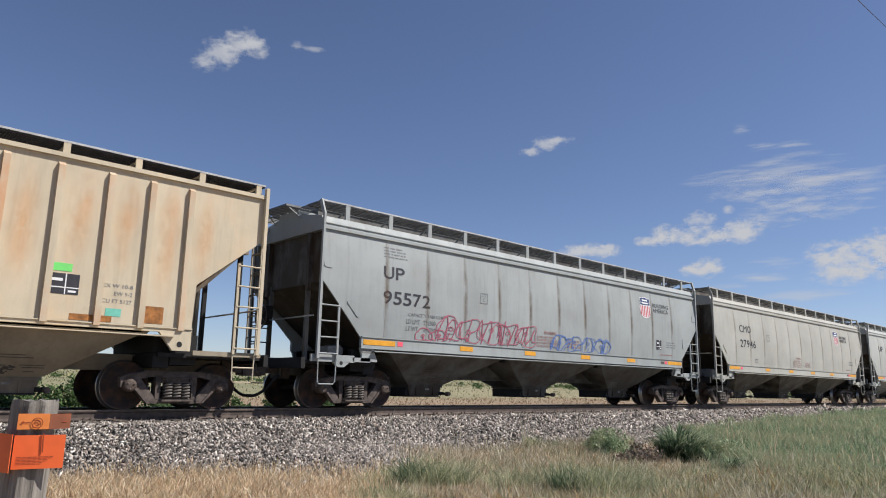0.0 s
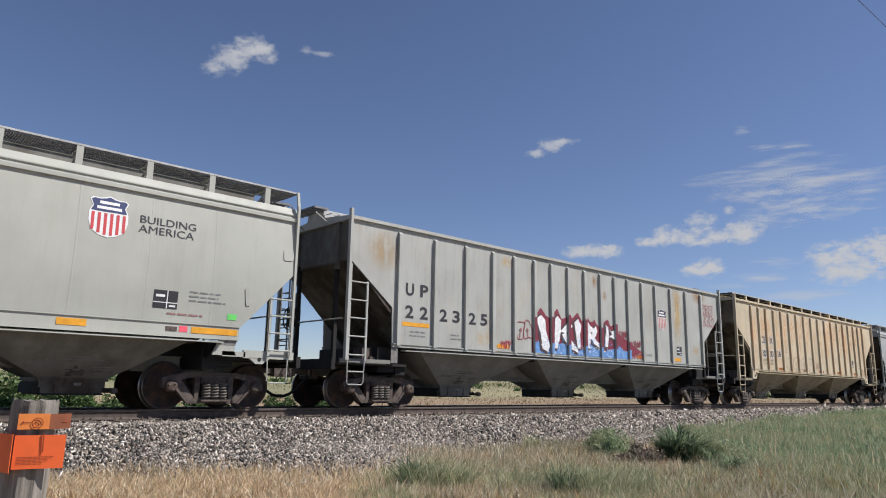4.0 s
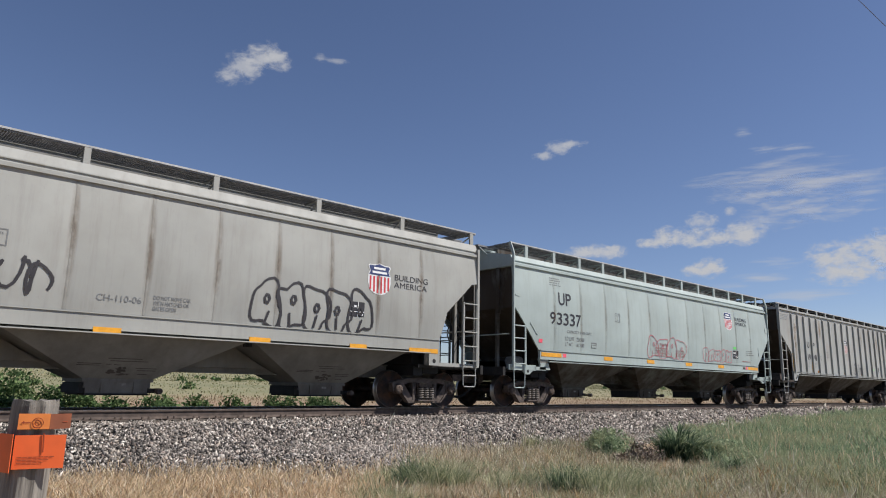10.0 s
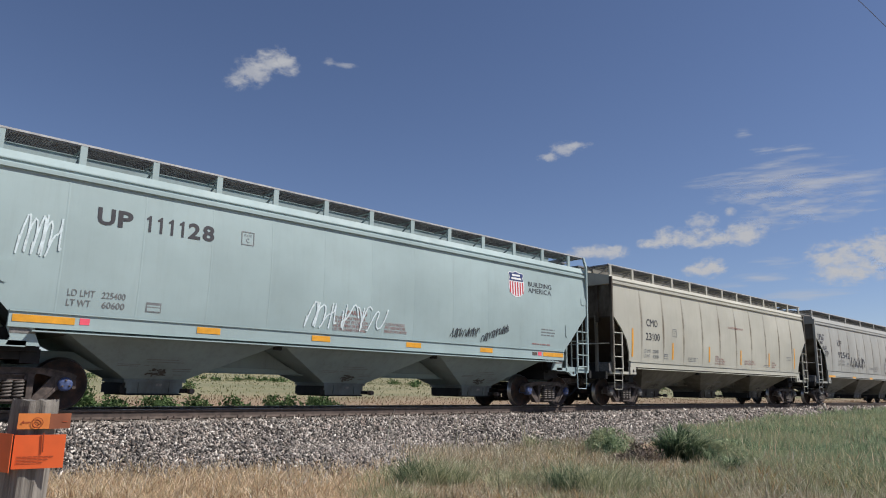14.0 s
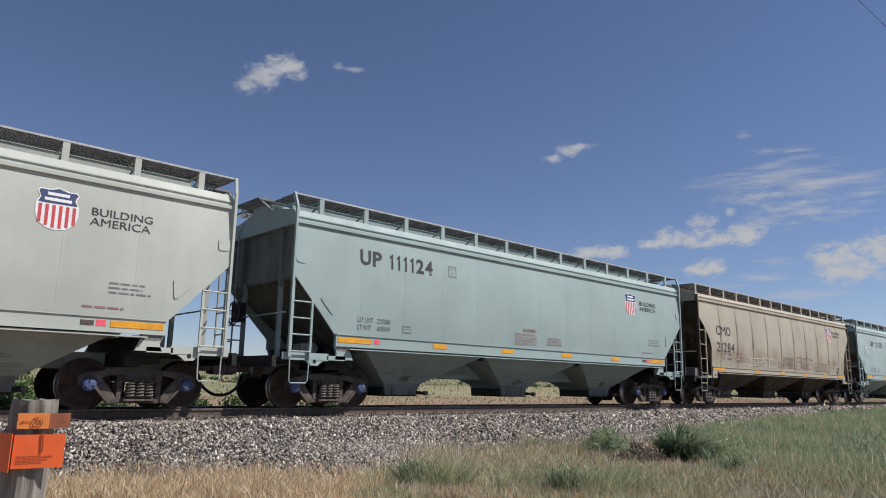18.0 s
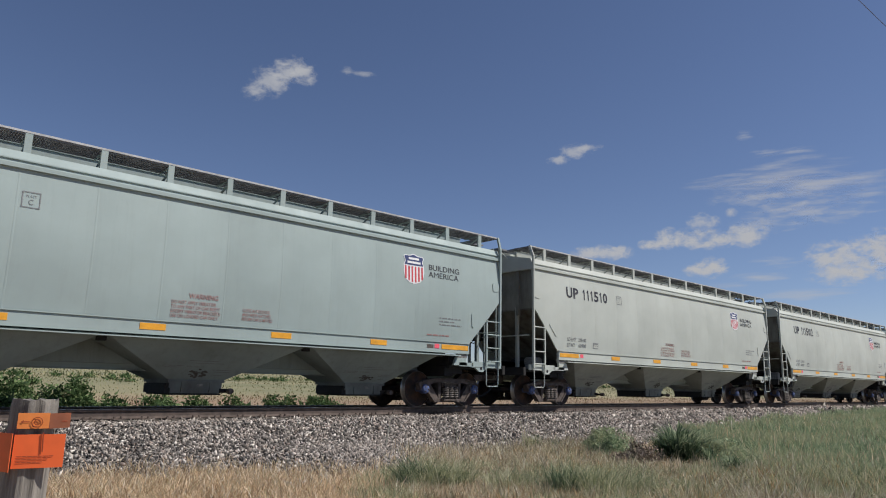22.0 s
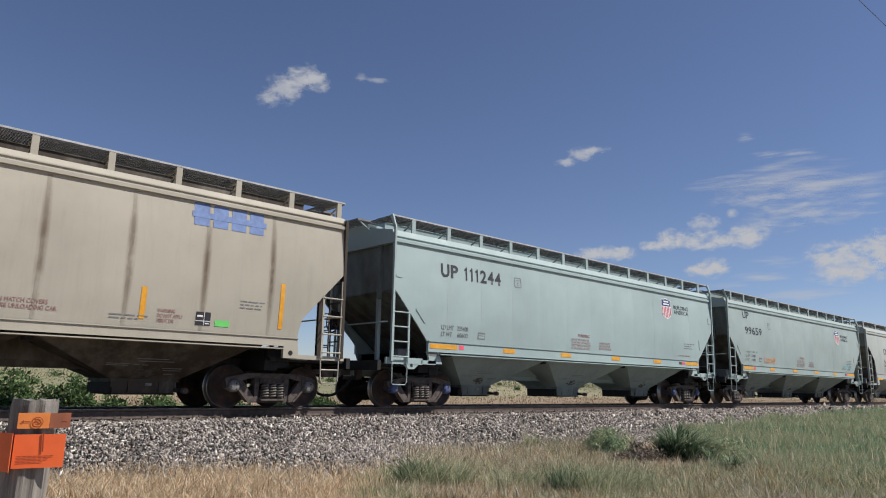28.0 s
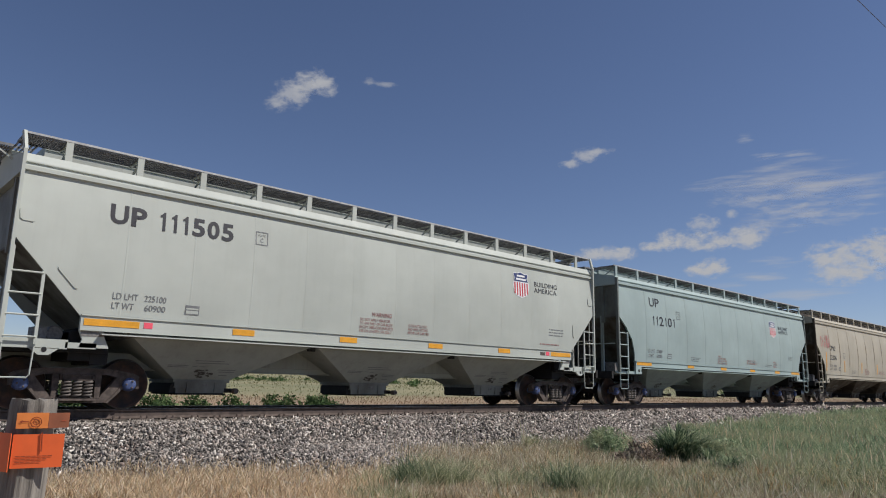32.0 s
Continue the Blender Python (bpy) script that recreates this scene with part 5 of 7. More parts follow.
RIBS_A = [s * x for x in (0.46, 1.40, 2.34, 3.26, 4.14, 4.99, 5.84, 6.60, 7.36) for s in (-1, 1)]
RIBS_B = [0.0] + [s * x for x in (0.87, 1.70, 2.50, 3.40, 4.30, 5.37, 6.50, 7.70) for s in (-1, 1)]
WHITE_PAINT = (214, 221, 212)
TRAIN = [
    dict(kind="a", rear=45.6, front=63.8, rgb=(206, 210, 204), label="pale grey covered hopper wagon, rolling on the rails"),
    dict(kind="a", rear=26.3, front=45.6, rgb=(208, 208, 198), soot_shade=1.0, number=("CMO", "27946"), at=dict(mark=(-6.6, -5.5, 3.05, 3.36), num=(-6.6, -5.1, 2.42, 2.74), plate=(-3.9, 2.8), shield=(4.95, 3.46), slogan=(5.5, 3.28)), label="cream-grey covered hopper wagon with a shield, rolling on the rails"),
    dict(kind="a", rear=7.7, front=26.3, rgb=(186, 193, 192), soot_shade=1.0, number=("UP", "95572"), at=dict(mark=(-6.80, -6.15, 3.09, 3.40), num=(-6.80, -5.29, 2.48, 2.80), plate=(-3.45, 2.80), load=(-6.05, 1.88), cap=(-6.0, -4.75, 2.24, 2.32), shield=(4.95, 3.43), slogan=(5.46, 3.30)), volume="CAPACITY 5188 CUFT", load=("224300", "61700"), dirt=0.4, label="grey covered hopper wagon with red and blue graffiti"),
    dict(kind="c", rear=-11.7, front=7.7, rgb=(233, 219, 190), soot_shade=0.62, ribs=RIBS_A, rust=0.55, rust_col=(216, 182, 138), dirt=0.45, dark_board=True, dull=True, brackets=15, label="rust-stained cream ribbed hopper wagon"),
    dict(kind="c", rear=-31.6, front=-11.7, rgb=(203, 206, 201), soot_shade=0.7, pad=False, ribs=RIBS_B, rust=0.42, rust_col=(172, 148, 104), dirt=0.5, board=False, label="dirty light grey ribbed hopper wagon with large graffiti"),
    dict(kind="a", rear=-49.6, front=-31.6, rgb=(206, 209, 200), soot_shade=0.85, number=("CMO", "22675"), at=dict(mark=(-6.47, -5.34, 2.98, 3.30), num=(-6.50, -4.98, 2.34, 2.67), plate=(-3.9, 2.8), shield=(4.36, 3.47), slogan=(4.92, 3.28)), dirt=0.19, light_sill=True, label="cream-grey covered hopper wagon with a striped shield"),
    dict(kind="c", rear=-68.9, front=-49.6, rgb=(194, 197, 193), soot_shade=1.3, ribs=RIBS_A, rust=0.28, dirt=0.5, dark_board=True, brackets=15, label="grey ribbed hopper wagon with upright yellow reflectors"),
    dict(kind="a", rear=-87.6, front=-68.9, rgb=(197, 212, 209), soot_shade=1.2, number=("UP", "93337"), at=dict(mark=(-6.55, -5.92, 3.06, 3.45), num=(-6.97, -5.43, 2.45, 2.83), plate=(-3.52, 2.78), load=(-6.22, 1.83), cap=(-6.15, -4.87, 2.23, 2.32), shield=(4.79, 3.43), slogan=(5.41, 3.30)), volume="CAPACITY 5188 CUFT", load=("224300", "61700"), label="pale mint covered hopper wagon with red outline graffiti"),
    dict(kind="d", rear=-106.7, front=-87.6, rgb=(191, 193, 187), soot_shade=0.62, number=("UP", "92542"), at=dict(mark=(-5.78, -5.13, 3.03, 3.36), num=(-5.80, -4.05, 2.42, 2.75), plate=(-2.6, 2.7), load=(-5.85, 2.02), shield=(5.43, 3.05), slogan=(5.90, 2.89)), load=("225700", "60300"), dirt=0.38, brackets=8, label="dusty grey covered hopper wagon with black graffiti"),
    dict(kind="b", rear=-124.8, front=-106.7, rgb=(212, 211, 196), soot_shade=0.85, dirt=0.22, number=("CMO", "23100"), at=dict(mark=(-6.25, -5.51, 2.76, 3.02), num=(-6.31, -5.38, 2.27, 2.53), plate=(-4.45, 2.50), load=(-6.42, 1.66)), load=("223800", "62500"), cap="grey", label="cream covered hopper wagon with upright yellow reflectors"),
    dict(kind="a", rear=-143.4, front=-124.8, rgb=(186, 209, 209), number="UP 111128", at=dict(num=(-6.21, -4.0, 3.30, 3.62), plate=(-3.4, 3.36), shield=(5.19, 3.49), slogan=(5.72, 3.30)), load=("225400", "60600"), cap="blue", light_sill=True, dirt=0.15, label="pale turquoise covered hopper wagon with black and white tags"),
    dict(kind="b", rear=-161.9, front=-143.4, rgb=(206, 198, 180), soot_shade=1.35, cut=[(7.50, 1.48), (7.51, 1.60), (7.53, 2.20), (7.67, 2.58), (8.11, 3.08), (8.50, 3.46)], number=("CMO", "21284"), at=dict(mark=(-7.12, -5.85, 2.78, 3.16), num=(-7.10, -5.55, 2.11, 2.50), plate=(-3.82, 2.42), load=(-6.76, 1.80), shield=(5.62, 3.56), slogan=(6.11, 3.44)), load=("223600", "62400"), dirt=0.4, brackets=15, label="brown-dusted tan covered hopper wagon covered in scrawled graffiti"),
    dict(kind="a", rear=-180.0, front=-161.9, rgb=(182, 203, 202), number="UP 111124", at=dict(num=(-6.55, -4.25, 3.33, 3.70), plate=(-3.68, 3.38), shield=(5.0, 3.45), slogan=(5.55, 3.26)), load=("225500", "60500"), cap="blue", light_sill=True, dirt=0.12, label="mint-green covered hopper wagon, fairly clean"),
    dict(kind="a", rear=-198.0, front=-180.0, rgb=WHITE_PAINT, number="UP 111502", at=dict(num=(-6.52, -4.13, 3.34, 3.71), plate=(-3.64, 3.39), shield=(5.0, 3.45), slogan=(5.56, 3.26)), load=("225100", "60900"), cap="blue", light_sill=True, dirt=0.12, label="off-white covered hopper wagon with a dented side"),
    dict(kind="a", rear=-215.8, front=-198.0, rgb=WHITE_PAINT, number="UP 111510", at=dict(num=(-6.56, -4.35, 3.32, 3.66), plate=(-3.78, 3.36), shield=(4.98, 3.45), slogan=(5.53, 3.27)), load=("225100", "60900"), cap="blue", light_sill=True, dirt=0.1, label="off-white covered hopper wagon, clean"),
    dict(kind="a", rear=-233.6, front=-215.8, rgb=(182, 200, 197), number="UP 111099", at=dict(num=(-6.63, -4.26, 3.36, 3.72), plate=(-3.73, 3.39), shield=(4.98, 3.43), slogan=(5.49, 3.28)), load=("225400", "60600"), cap="blue", light_sill=True, dirt=0.16, label="grey-mint covered hopper wagon, clean"),
    dict(kind="d", rear=-253.0, front=-233.6, rgb=(207, 215, 208), number=("CMO", "20944"), at=dict(mark=(-6.01, -4.79, 2.90, 3.27), num=(-6.05, -4.63, 2.18, 2.56), plate=(-3.9, 2.5), load=(-6.05, 1.82), shield=(5.75, 3.05), slogan=(6.26, 2.92)), load=("224900", "61100"), brackets=9, dirt=0.18, arch=True, soot_shade=0.3, label="rust-streaked pale grey covered hopper wagon"),
    dict(kind="a", rear=-270.7, front=-253.0, rgb=(184, 202, 198), number=("UP", "99659"), at=dict(mark=(-6.62, -6.0, 3.65, 3.96), num=(-6.54, -4.88, 2.98, 3.30), plate=(-4.15, 3.32), load=(-6.61, 1.83), cap=(-6.60, -5.41, 2.19, 2.26), shield=(4.65, 3.48), slogan=(5.23, 3.31)), volume="CAPACITY 5200 CUFT", load=("224400", "61600"), light_sill=True, dirt=0.16, label="mint covered hopper wagon with a small orange tag"),
    dict(kind="a", rear=-288.5, front=-270.7, rgb=(190, 211, 209), number="UP 111244", at=dict(num=(-6.6, -4.3, 3.34, 3.70), plate=(-3.7, 3.38), shield=(4.74, 3.50), slogan=(5.27, 3.34)), load=("225400", "60600"), cap="blue", light_sill=True, dirt=0.1, label="pale turquoise covered hopper wagon, clean"),
    dict(kind="b", rear=-306.8, front=-288.5, rgb=(205, 199, 181), soot_shade=1.2, cut=[(7.30, 1.48), (7.32, 1.66), (7.38, 1.91), (7.84, 2.41), (8.40, 3.0)], number=("CMO", "22206"), at=dict(mark=(-6.60, -5.81, 2.74, 3.00), num=(-6.63, -5.69, 2.25, 2.50), plate=(-4.6, 2.40), load=(-6.68, 1.72)), load=("224800", "61200"), cap="grey", dirt=0.24, brackets=14, label="tan covered hopper wagon with a blue block mark"),
    dict(kind="b", rear=-324.7, front=-306.8, rgb=(186, 206, 204), number=("UP", "112101"), at=dict(mark=(-6.21, -5.53, 3.48, 3.80), num=(-6.10, -4.47, 2.82, 3.15), plate=(-4.35, 3.16), load=(-6.40, 1.66), shield=(4.38, 3.36), slogan=(5.01, 3.20)), load=("223800", "62200"), cap="blue", dirt=0.15, label="mint covered hopper wagon with a rounded end cut"),
    dict(kind="a", rear=-342.6, front=-324.7, rgb=WHITE_PAINT, number="UP 111505", at=dict(num=(-6.74, -4.33, 3.35, 3.72), plate=(-3.82, 3.40), shield=(4.67, 3.48), slogan=(5.27, 3.31)), load=("225100", "60900"), cap="blue", light_sill=True, dirt=0.1, label="off-white covered hopper wagon, newly painted"),
]


def b_extras(car, standing=False):
    x = car["at"]["load"][0]
    if standing:
        standing_reflectors(car, (-7.2, -4.5, -1.68, 1.1, 3.92, 6.8), 1.66, 2.62)
    else:
        reflectors(car, (-3.4, -0.7, 2.0, 4.6))
    bars(car, -3.3, -2.5, 1.62, 1.80, 3, INK_FAINT, 3)
    notice(car, "WARNING\nDO NOT APPLY VIBRATOR\nTO ANY PART OF CAR BODY\nUSE ON LOADED CAR ONLY", -1.15, 1.60, 0.85, 0.34)
    notice(car, "OPEN HATCH COVERS\nBEFORE UNLOADING CAR", 1.5, 1.68, 1.05, 0.18)
    notice(car, "WARNING\nDO NOT APPLY\nVIBRATOR", 4.25, 1.62, 0.5, 0.26)
    bars(car, 3.4, 4.1, 1.62, 1.74, 2, INK_FAINT, 8)
    bars(car, 5.9, 6.5, 2.0, 2.2, 3, INK_FAINT, 9)


def build_train():
    cars = [build_car(spec, i) for i, spec in enumerate(TRAIN)]
    (c0, cmo1, up95, tan, up22, cmo22, up89, up93, up92, cmo23, up28, cmo21, up24, up02, up10, up99, cmo20, up96, up44, cmo06, up21, up05) = cars
    shield(c0, 5.0, 3.46)
    words(c0, "UP", -6.6, -5.8, 3.1, 3.42, bold=0.02)
    for car in cars:
        if "at" in car:
            common_marks(car)
        if car["kind"] == "a":
            a_extras(car)
    # grey wagon with red and blue tags
    scrawl(up95, -5.0, -1.1, 1.70, 2.34, 7, (170, 92, 110), 0.028, 11)
    scrawl(up95, -5.0, -1.1, 1.72, 2.30, 5, (170, 92, 110), 0.022, 17, bubble=True)
    scrawl(up95, -5.7, -4.7, 1.66, 1.95, 2, (170, 92, 110), 0.025, 12, bubble=True)
    scrawl(up95, -0.4, 2.8, 1.70, 2.15, 5, (92, 120, 180), 0.035, 13)
    scrawl(up95, -0.3, 2.6, 1.70, 2.12, 4, (92, 120, 180), 0.022, 18, bubble=True)
    label_board(up95, 5.6, 1.98, 0.34, 0.34)
    bars(up95, -6.8, -6.0, 3.6, 3.9, 4, INK_FAINT, 5)
    # cream ribbed wagon
    for body, x0, x1, z0, z1 in (("CE", -6.50, -5.98, 2.72, 3.02), ("FX", -5.72, -5.18, 2.72, 3.02), ("20", -6.48, -6.0, 2.12, 2.42), ("00", -5.70, -5.22, 2.12, 2.42), ("26", -4.86, -4.36, 2.16, 2.46)):
        words(tan, body, x0, x1, z0, z1, bold=0.02)
    for x0, x1, z0, z1 in ((-6.58, -5.92, 2.66, 3.08), (-5.78, -5.12, 2.66, 3.08), (-6.54, -5.94, 2.06, 2.48), (-5.76, -5.16, 2.06, 2.48), (-4.92, -4.30, 2.10, 2.52)):
        flat(tan, "stencil_patch", [(rect(x0, x1, z0, z1), 0, 0)], [spray((196, 192, 184))], 0.003)
    words(tan, "LD LMT", -6.5, -6.0, 1.92, 2.0, INK)
    words(tan, "LT WT", -6.5, -6.05, 1.76, 1.84, INK)
    rng = random.Random(8)
    for j, x in enumerate(tan["ribs"]):
        stain(tan, x + 0.07, x + 0.55 + 0.2 * rng.random(), rng.uniform(1.6, 2.6), 4.4, (198, 152, 108), j + 1, 3.0, 0.55)
        if rng.random() < 0.6:
            stain(tan, x - 0.6, x - 0.1, rng.uniform(2.6, 3.3), 4.42, (190, 140, 98), j + 30, 4.0, 0.45)
    words(tan, "221600", -5.9, -5.3, 1.94, 2.02, INK)
    words(tan, "64400", -5.85, -5.3, 1.78, 1.86, INK)
    plate_box(tan, -3.95, 2.4, 0.27)
    scrawl(tan, -3.8, -0.5, 1.60, 2.2, 4, (142, 134, 122), 0.022, 26, bubble=True)
    notice(tan, "WARNING\nDO NOT APPLY VIBRATOR\nTO ANY PART OF CAR BODY\nEXCEPT VIBRATOR BRACKETS", -0.35, 1.74, 0.55, 0.34)
    label_board(tan, 5.0, 2.0, 0.5, 0.36)
    flat(tan, "sticker", [(rect(5.06, 5.36, 2.40, 2.54), 0, 0)], [GREEN])
    flat(tan, "sticker", [(rect(5.98, 6.25, 1.68, 1.82), 0, 0)], [TEAL])
    flat(tan, "rust_patch", [(rect(6.62, 7.02, 1.60, 1.92), 0, 0)], [RUSTY])
    words(tan, "EX W 10-8", 5.9, 6.42, 2.20, 2.27, INK_FAINT)
    words(tan, "EW 9-2", 6.1, 6.42, 2.06, 2.13, INK_FAINT)
    words(tan, "CU FT 5127", 5.9, 6.42, 1.92, 1.99, INK_FAINT)
    bars(tan, 0.1, 0.5, 1.8, 2.1, 4, INK_RED, 6)
    for x in (-4.8, -1.8, 0.2, 2.8, 5.4):
        flat(tan, "reflector", [(rect(x, x + 0.7, 1.57, 1.68), 0, 0)], [RUSTY])
    # grey ribbed wagon with the large piece
    for ch, x in zip(("U", "P", "2", "2", "2", "3", "2", "5"), (-7.46, -6.98, -7.46, -6.98, -6.30, -5.84, -5.24, -4.78)):
        hi = ch in "UP"
        words(up22, ch, x, x + 0.27, 2.76 if hi else 2.20, 3.08 if hi else 2.52, bold=0.03)
    for x in (-7.55, -4.1, 0.55, 3.0, 5.55):
        flat(up22, "reflector", [(rect(x, x + (0.9 if x < -7 else 0.45), 2.0 if x < -7 else 1.62, 2.1 if x < -7 else 1.74), 0, 0)], [YELLOW])
    bars(up22, -7.3, -6.7, 1.72, 1.92, 2, INK_FAINT, 7)
    bars(up22, -5.9, -5.5, 1.72, 1.92, 2, INK_FAINT, 8)
    piece(up22, 1.57, 1.13)
    scrawl(up22, -3.32, -2.62, 1.95, 2.45, 2, (150, 60, 72), 0.024, 23, bubble=True)
    scrawl(up22, -4.0, -3.5, 1.62, 1.85, 3, (168, 60, 72), 0.02, 27)
    scrawl(up22, 1.9, 2.42, 2.28, 2.5, 4, (140, 52, 66), 0.022, 28)
    scrawl(up22, 2.6, 3.25, 2.0, 2.22, 5, (140, 52, 66), 0.022, 29)
    scrawl(up22, 2.75, 3.4, 1.6, 1.82, 5, (168, 66, 76), 0.022, 30)
    words(up22, "CH-125-2", 3.5, 3.98, 1.72, 1.81, INK_FAINT, 0.02)
    for x, w, z0, z1, col, q in ((5.5, 0.75, 2.3, 4.45, (178, 150, 96), 3), (5.4, 0.9, 3.5, 4.5, (160, 124, 76), 4), (7.0, 1.2, 3.9, 4.5, (150, 112, 74), 5), (1.0, 0.3, 3.4, 3.8, (150, 110, 70), 6), (-8.8, 1.2, 3.2, 4.4, (160, 136, 104), 7), (-4.0, 0.6, 3.9, 4.3, (176, 146, 96), 8), (6.9, 0.6, 1.9, 2.3, (176, 140, 80), 9), (-5.0, 0.7, 1.6, 2.1, (178, 158, 128), 10)):
        stain(up22, x, x + w, z0, z1, col, q, 4.0, 0.85)
    stain(up22, 0.4, 0.75, 3.75, 4.3, (146, 104, 60), 11, 5.0, 0.9)
    scrawl(up22, 7.75, 8.75, 3.1, 3.5, 3, (168, 92, 100), 0.022, 24, bubble=True)
    scrawl(up22, 7.85, 8.7, 3.55, 3.95, 3, (168, 92, 100), 0.022, 25, bubble=True)
    shield(up22, 4.75, 3.1, faded=True)
    label_board(up22, 5.75, 1.85, 0.35, 0.32)
    part("hanging_plate", Shape().box(-7.86, -7.66, -1.52, -1.50, 1.08, 1.46), CAP_GREY, up22["ob"])
    # cream-grey wagon
    label_board(cmo22, 5.3, 1.9, 0.46, 0.34)
    flat(cmo22, "sticker", [(rect(6.8, 7.0, 1.78, 1.9), 0, 0)], [GREEN])
    # grey ribbed wagon with upright reflectors
    for ch, x in zip(("U", "P", "8", "9", "9", "8", "3"), (-5.56, -4.86, -5.72, -5.44, -4.90, -4.62, -4.04)):
        hi = ch in "UP"
        words(up89, ch, x, x + (0.30 if hi else 0.24), 2.76 if hi else 2.16, 3.06 if hi else 2.46, bold=0.03)
    words(up89, "LD LMT", -5.75, -5.35, 1.98, 2.04, INK_FAINT)
    words(up89, "LT WT", -5.75, -5.35, 1.82, 1.88, INK_FAINT)
    words(up89, "222200", -4.9, -4.5, 1.98, 2.04, INK_FAINT)
    words(up89, "63800", -4.85, -4.5, 1.82, 1.88, INK_FAINT)
    shield(up89, -0.05, 3.08, faded=True)
    plate_box(up89, -3.0, 2.4, 0.25)
    standing_reflectors(up89, (-7.48, -5.1, -2.3, 0.55, 3.3, 5.9, 7.4), 1.56, 2.42, 0.12)
    scrawl(up89, 1.05, 1.85, 1.62, 2.2, 2, (92, 92, 100), 0.03, 31, bubble=True)
    scrawl(up89, 1.95, 2.6, 1.64, 2.0, 4, (92, 92, 100), 0.024, 32)
    label_board(up89, 5.1, 1.75, 0.36, 0.36)
    flat(up89, "sticker", [(rect(4.42, 4.58, 1.92, 2.02), 0, 0)], [GREEN])
    for x, z, w, h in ((-7.15, 3.4, 0.4, 0.5), (-7.2, 2.6, 0.45, 0.5), (-7.3, 1.6, 0.5, 2.6), (-4.0, 3.2, 0.5, 1.2), (2.4, 3.0, 0.5, 1.3), (-1.6, 2.9, 0.4, 1.4), (5.2, 2.8, 0.5, 1.5)):
        stain(up89, x, x + w, z, z + h, (126, 106, 92), int(x * 3), 5.0, 0.8)
    for x in (-4.4, -0.6, 2.2, 4.0):
        flat(up89, "sticker", [(rect(x, x + 0.34, 1.56, 1.68), 0, 0)], [RUSTY])
    bars(up89, -8.6, -7.6, 3.95, 4.25, 4, INK_FAINT, 12)
    # mint wagon with red outlines
    scrawl(up93, -1.5, 1.1, 1.70, 2.40, 4, (186, 112, 120), 0.026, 41, bubble=True)
    scrawl(up93, 2.5, 4.9, 1.70, 2.20, 5, (186, 108, 116), 0.022, 42, bubble=True)
    label_board(up93, 5.06, 1.90, 0.5, 0.33)
    flat(up93, "sticker", [(rect(5.1, 5.38, 2.28, 2.38), 0, 0)], [GREEN])
    flat(up93, "sticker", [(rect(-7.49, -7.32, 1.87, 1.98), 0, 0)], [PINK])
    bars(up93, -6.95, -6.3, 3.62, 3.9, 4, INK_FAINT, 13)
    # dusty grey wagon with black tags
    reflectors(up92, (-3.5, -0.6, 2.4, 4.9))
    for body, x0, x1, z0, z1 in (("UPSeT", -8.5, -7.62, 3.22, 3.55), ("QMT", -8.42, -7.85, 3.0, 3.18), ("ASAP", -8.05, -7.42, 2.72, 2.96), ("STP", -7.75, -7.2, 2.42, 2.70)):
        words(up92, body, x0, x1, z0, z1, spray((62, 60, 66)), 0.03, "graffiti")
    notice(up92, "DO NOT MOVE CAR\nWITH HATCHES OR\nGATES OPEN", 0.15, 1.84, 0.72, 0.28, INK_FAINT)
    scrawl(up92, -4.0, -1.6, 1.95, 2.55, 5, (52, 50, 54), 0.05, 52)
    scrawl(up92, 2.2, 5.2, 1.72, 2.66, 5, (52, 50, 54), 0.05, 53, bubble=True)
    words(up92, "CH-110-06", -0.85, -0.06, 1.94, 2.06, INK_FAINT, 0.01)
    label_board(up92, 4.6, 2.1, 0.42, 0.34)
    flat(up92, "sticker", [(rect(7.0, 7.14, 1.6, 1.72), 0, 0)], [GREEN])
    # cream wagon
    b_extras(cmo23, True)
    notice(cmo23, "DO NOT HAMMER ON CAR", 0.1, 3.1, 1.35, 0.09)
    # turquoise wagon
    scrawl(up28, -1.75, 0.4, 1.78, 2.35, 5, (216, 230, 232), 0.035, 61)
    scrawl(up28, 2.6, 3.65, 1.84, 2.08, 7, (44, 44, 50), 0.016, 62, tilt=0.012)
    scrawl(up28, 3.75, 4.85, 1.92, 2.14, 8, (44, 44, 50), 0.019, 63, tilt=0.045)
    scrawl(up28, -7.4, -6.7, 2.6, 3.3, 3, (206, 222, 224), 0.03, 64)
    # tan wagon
    b_extras(cmo21)
    scrawl(cmo21, -4.6, -1.5, 1.62, 2.0, 5, (212, 206, 194), 0.022, 71, bubble=True)
    scrawl(cmo21, -0.6, 0.7, 1.72, 2.15, 3, (112, 104, 94), 0.02, 72)
    scrawl(cmo21, 1.0, 2.9, 1.66, 2.2, 3, (120, 104, 96), 0.022, 74, bubble=True)
    scrawl(cmo21, 3.3, 5.4, 1.60, 2.0, 4, (136, 128, 116), 0.03, 73, fill=(160, 148, 128))
    notice(cmo21, "CAUTION\nOPEN HATCH COVERS\nBEFORE UNLOADING CAR", -5.4, 1.74, 1.3, 0.38)
    notice(cmo21, "CAUTION\nOPEN HATCH COVERS\nBEFORE UNLOADING CAR", 0.0, 1.62, 1.1, 0.34)
    for j in range(9):
        stain(cmo21, -8.2 + 1.8 * j, -5.6 + 1.8 * j, 1.5, 2.6, (124, 98, 76), j + 1, 2.2, 0.4)
    label_board(cmo21, 6.4, 1.55, 0.3, 0.3)
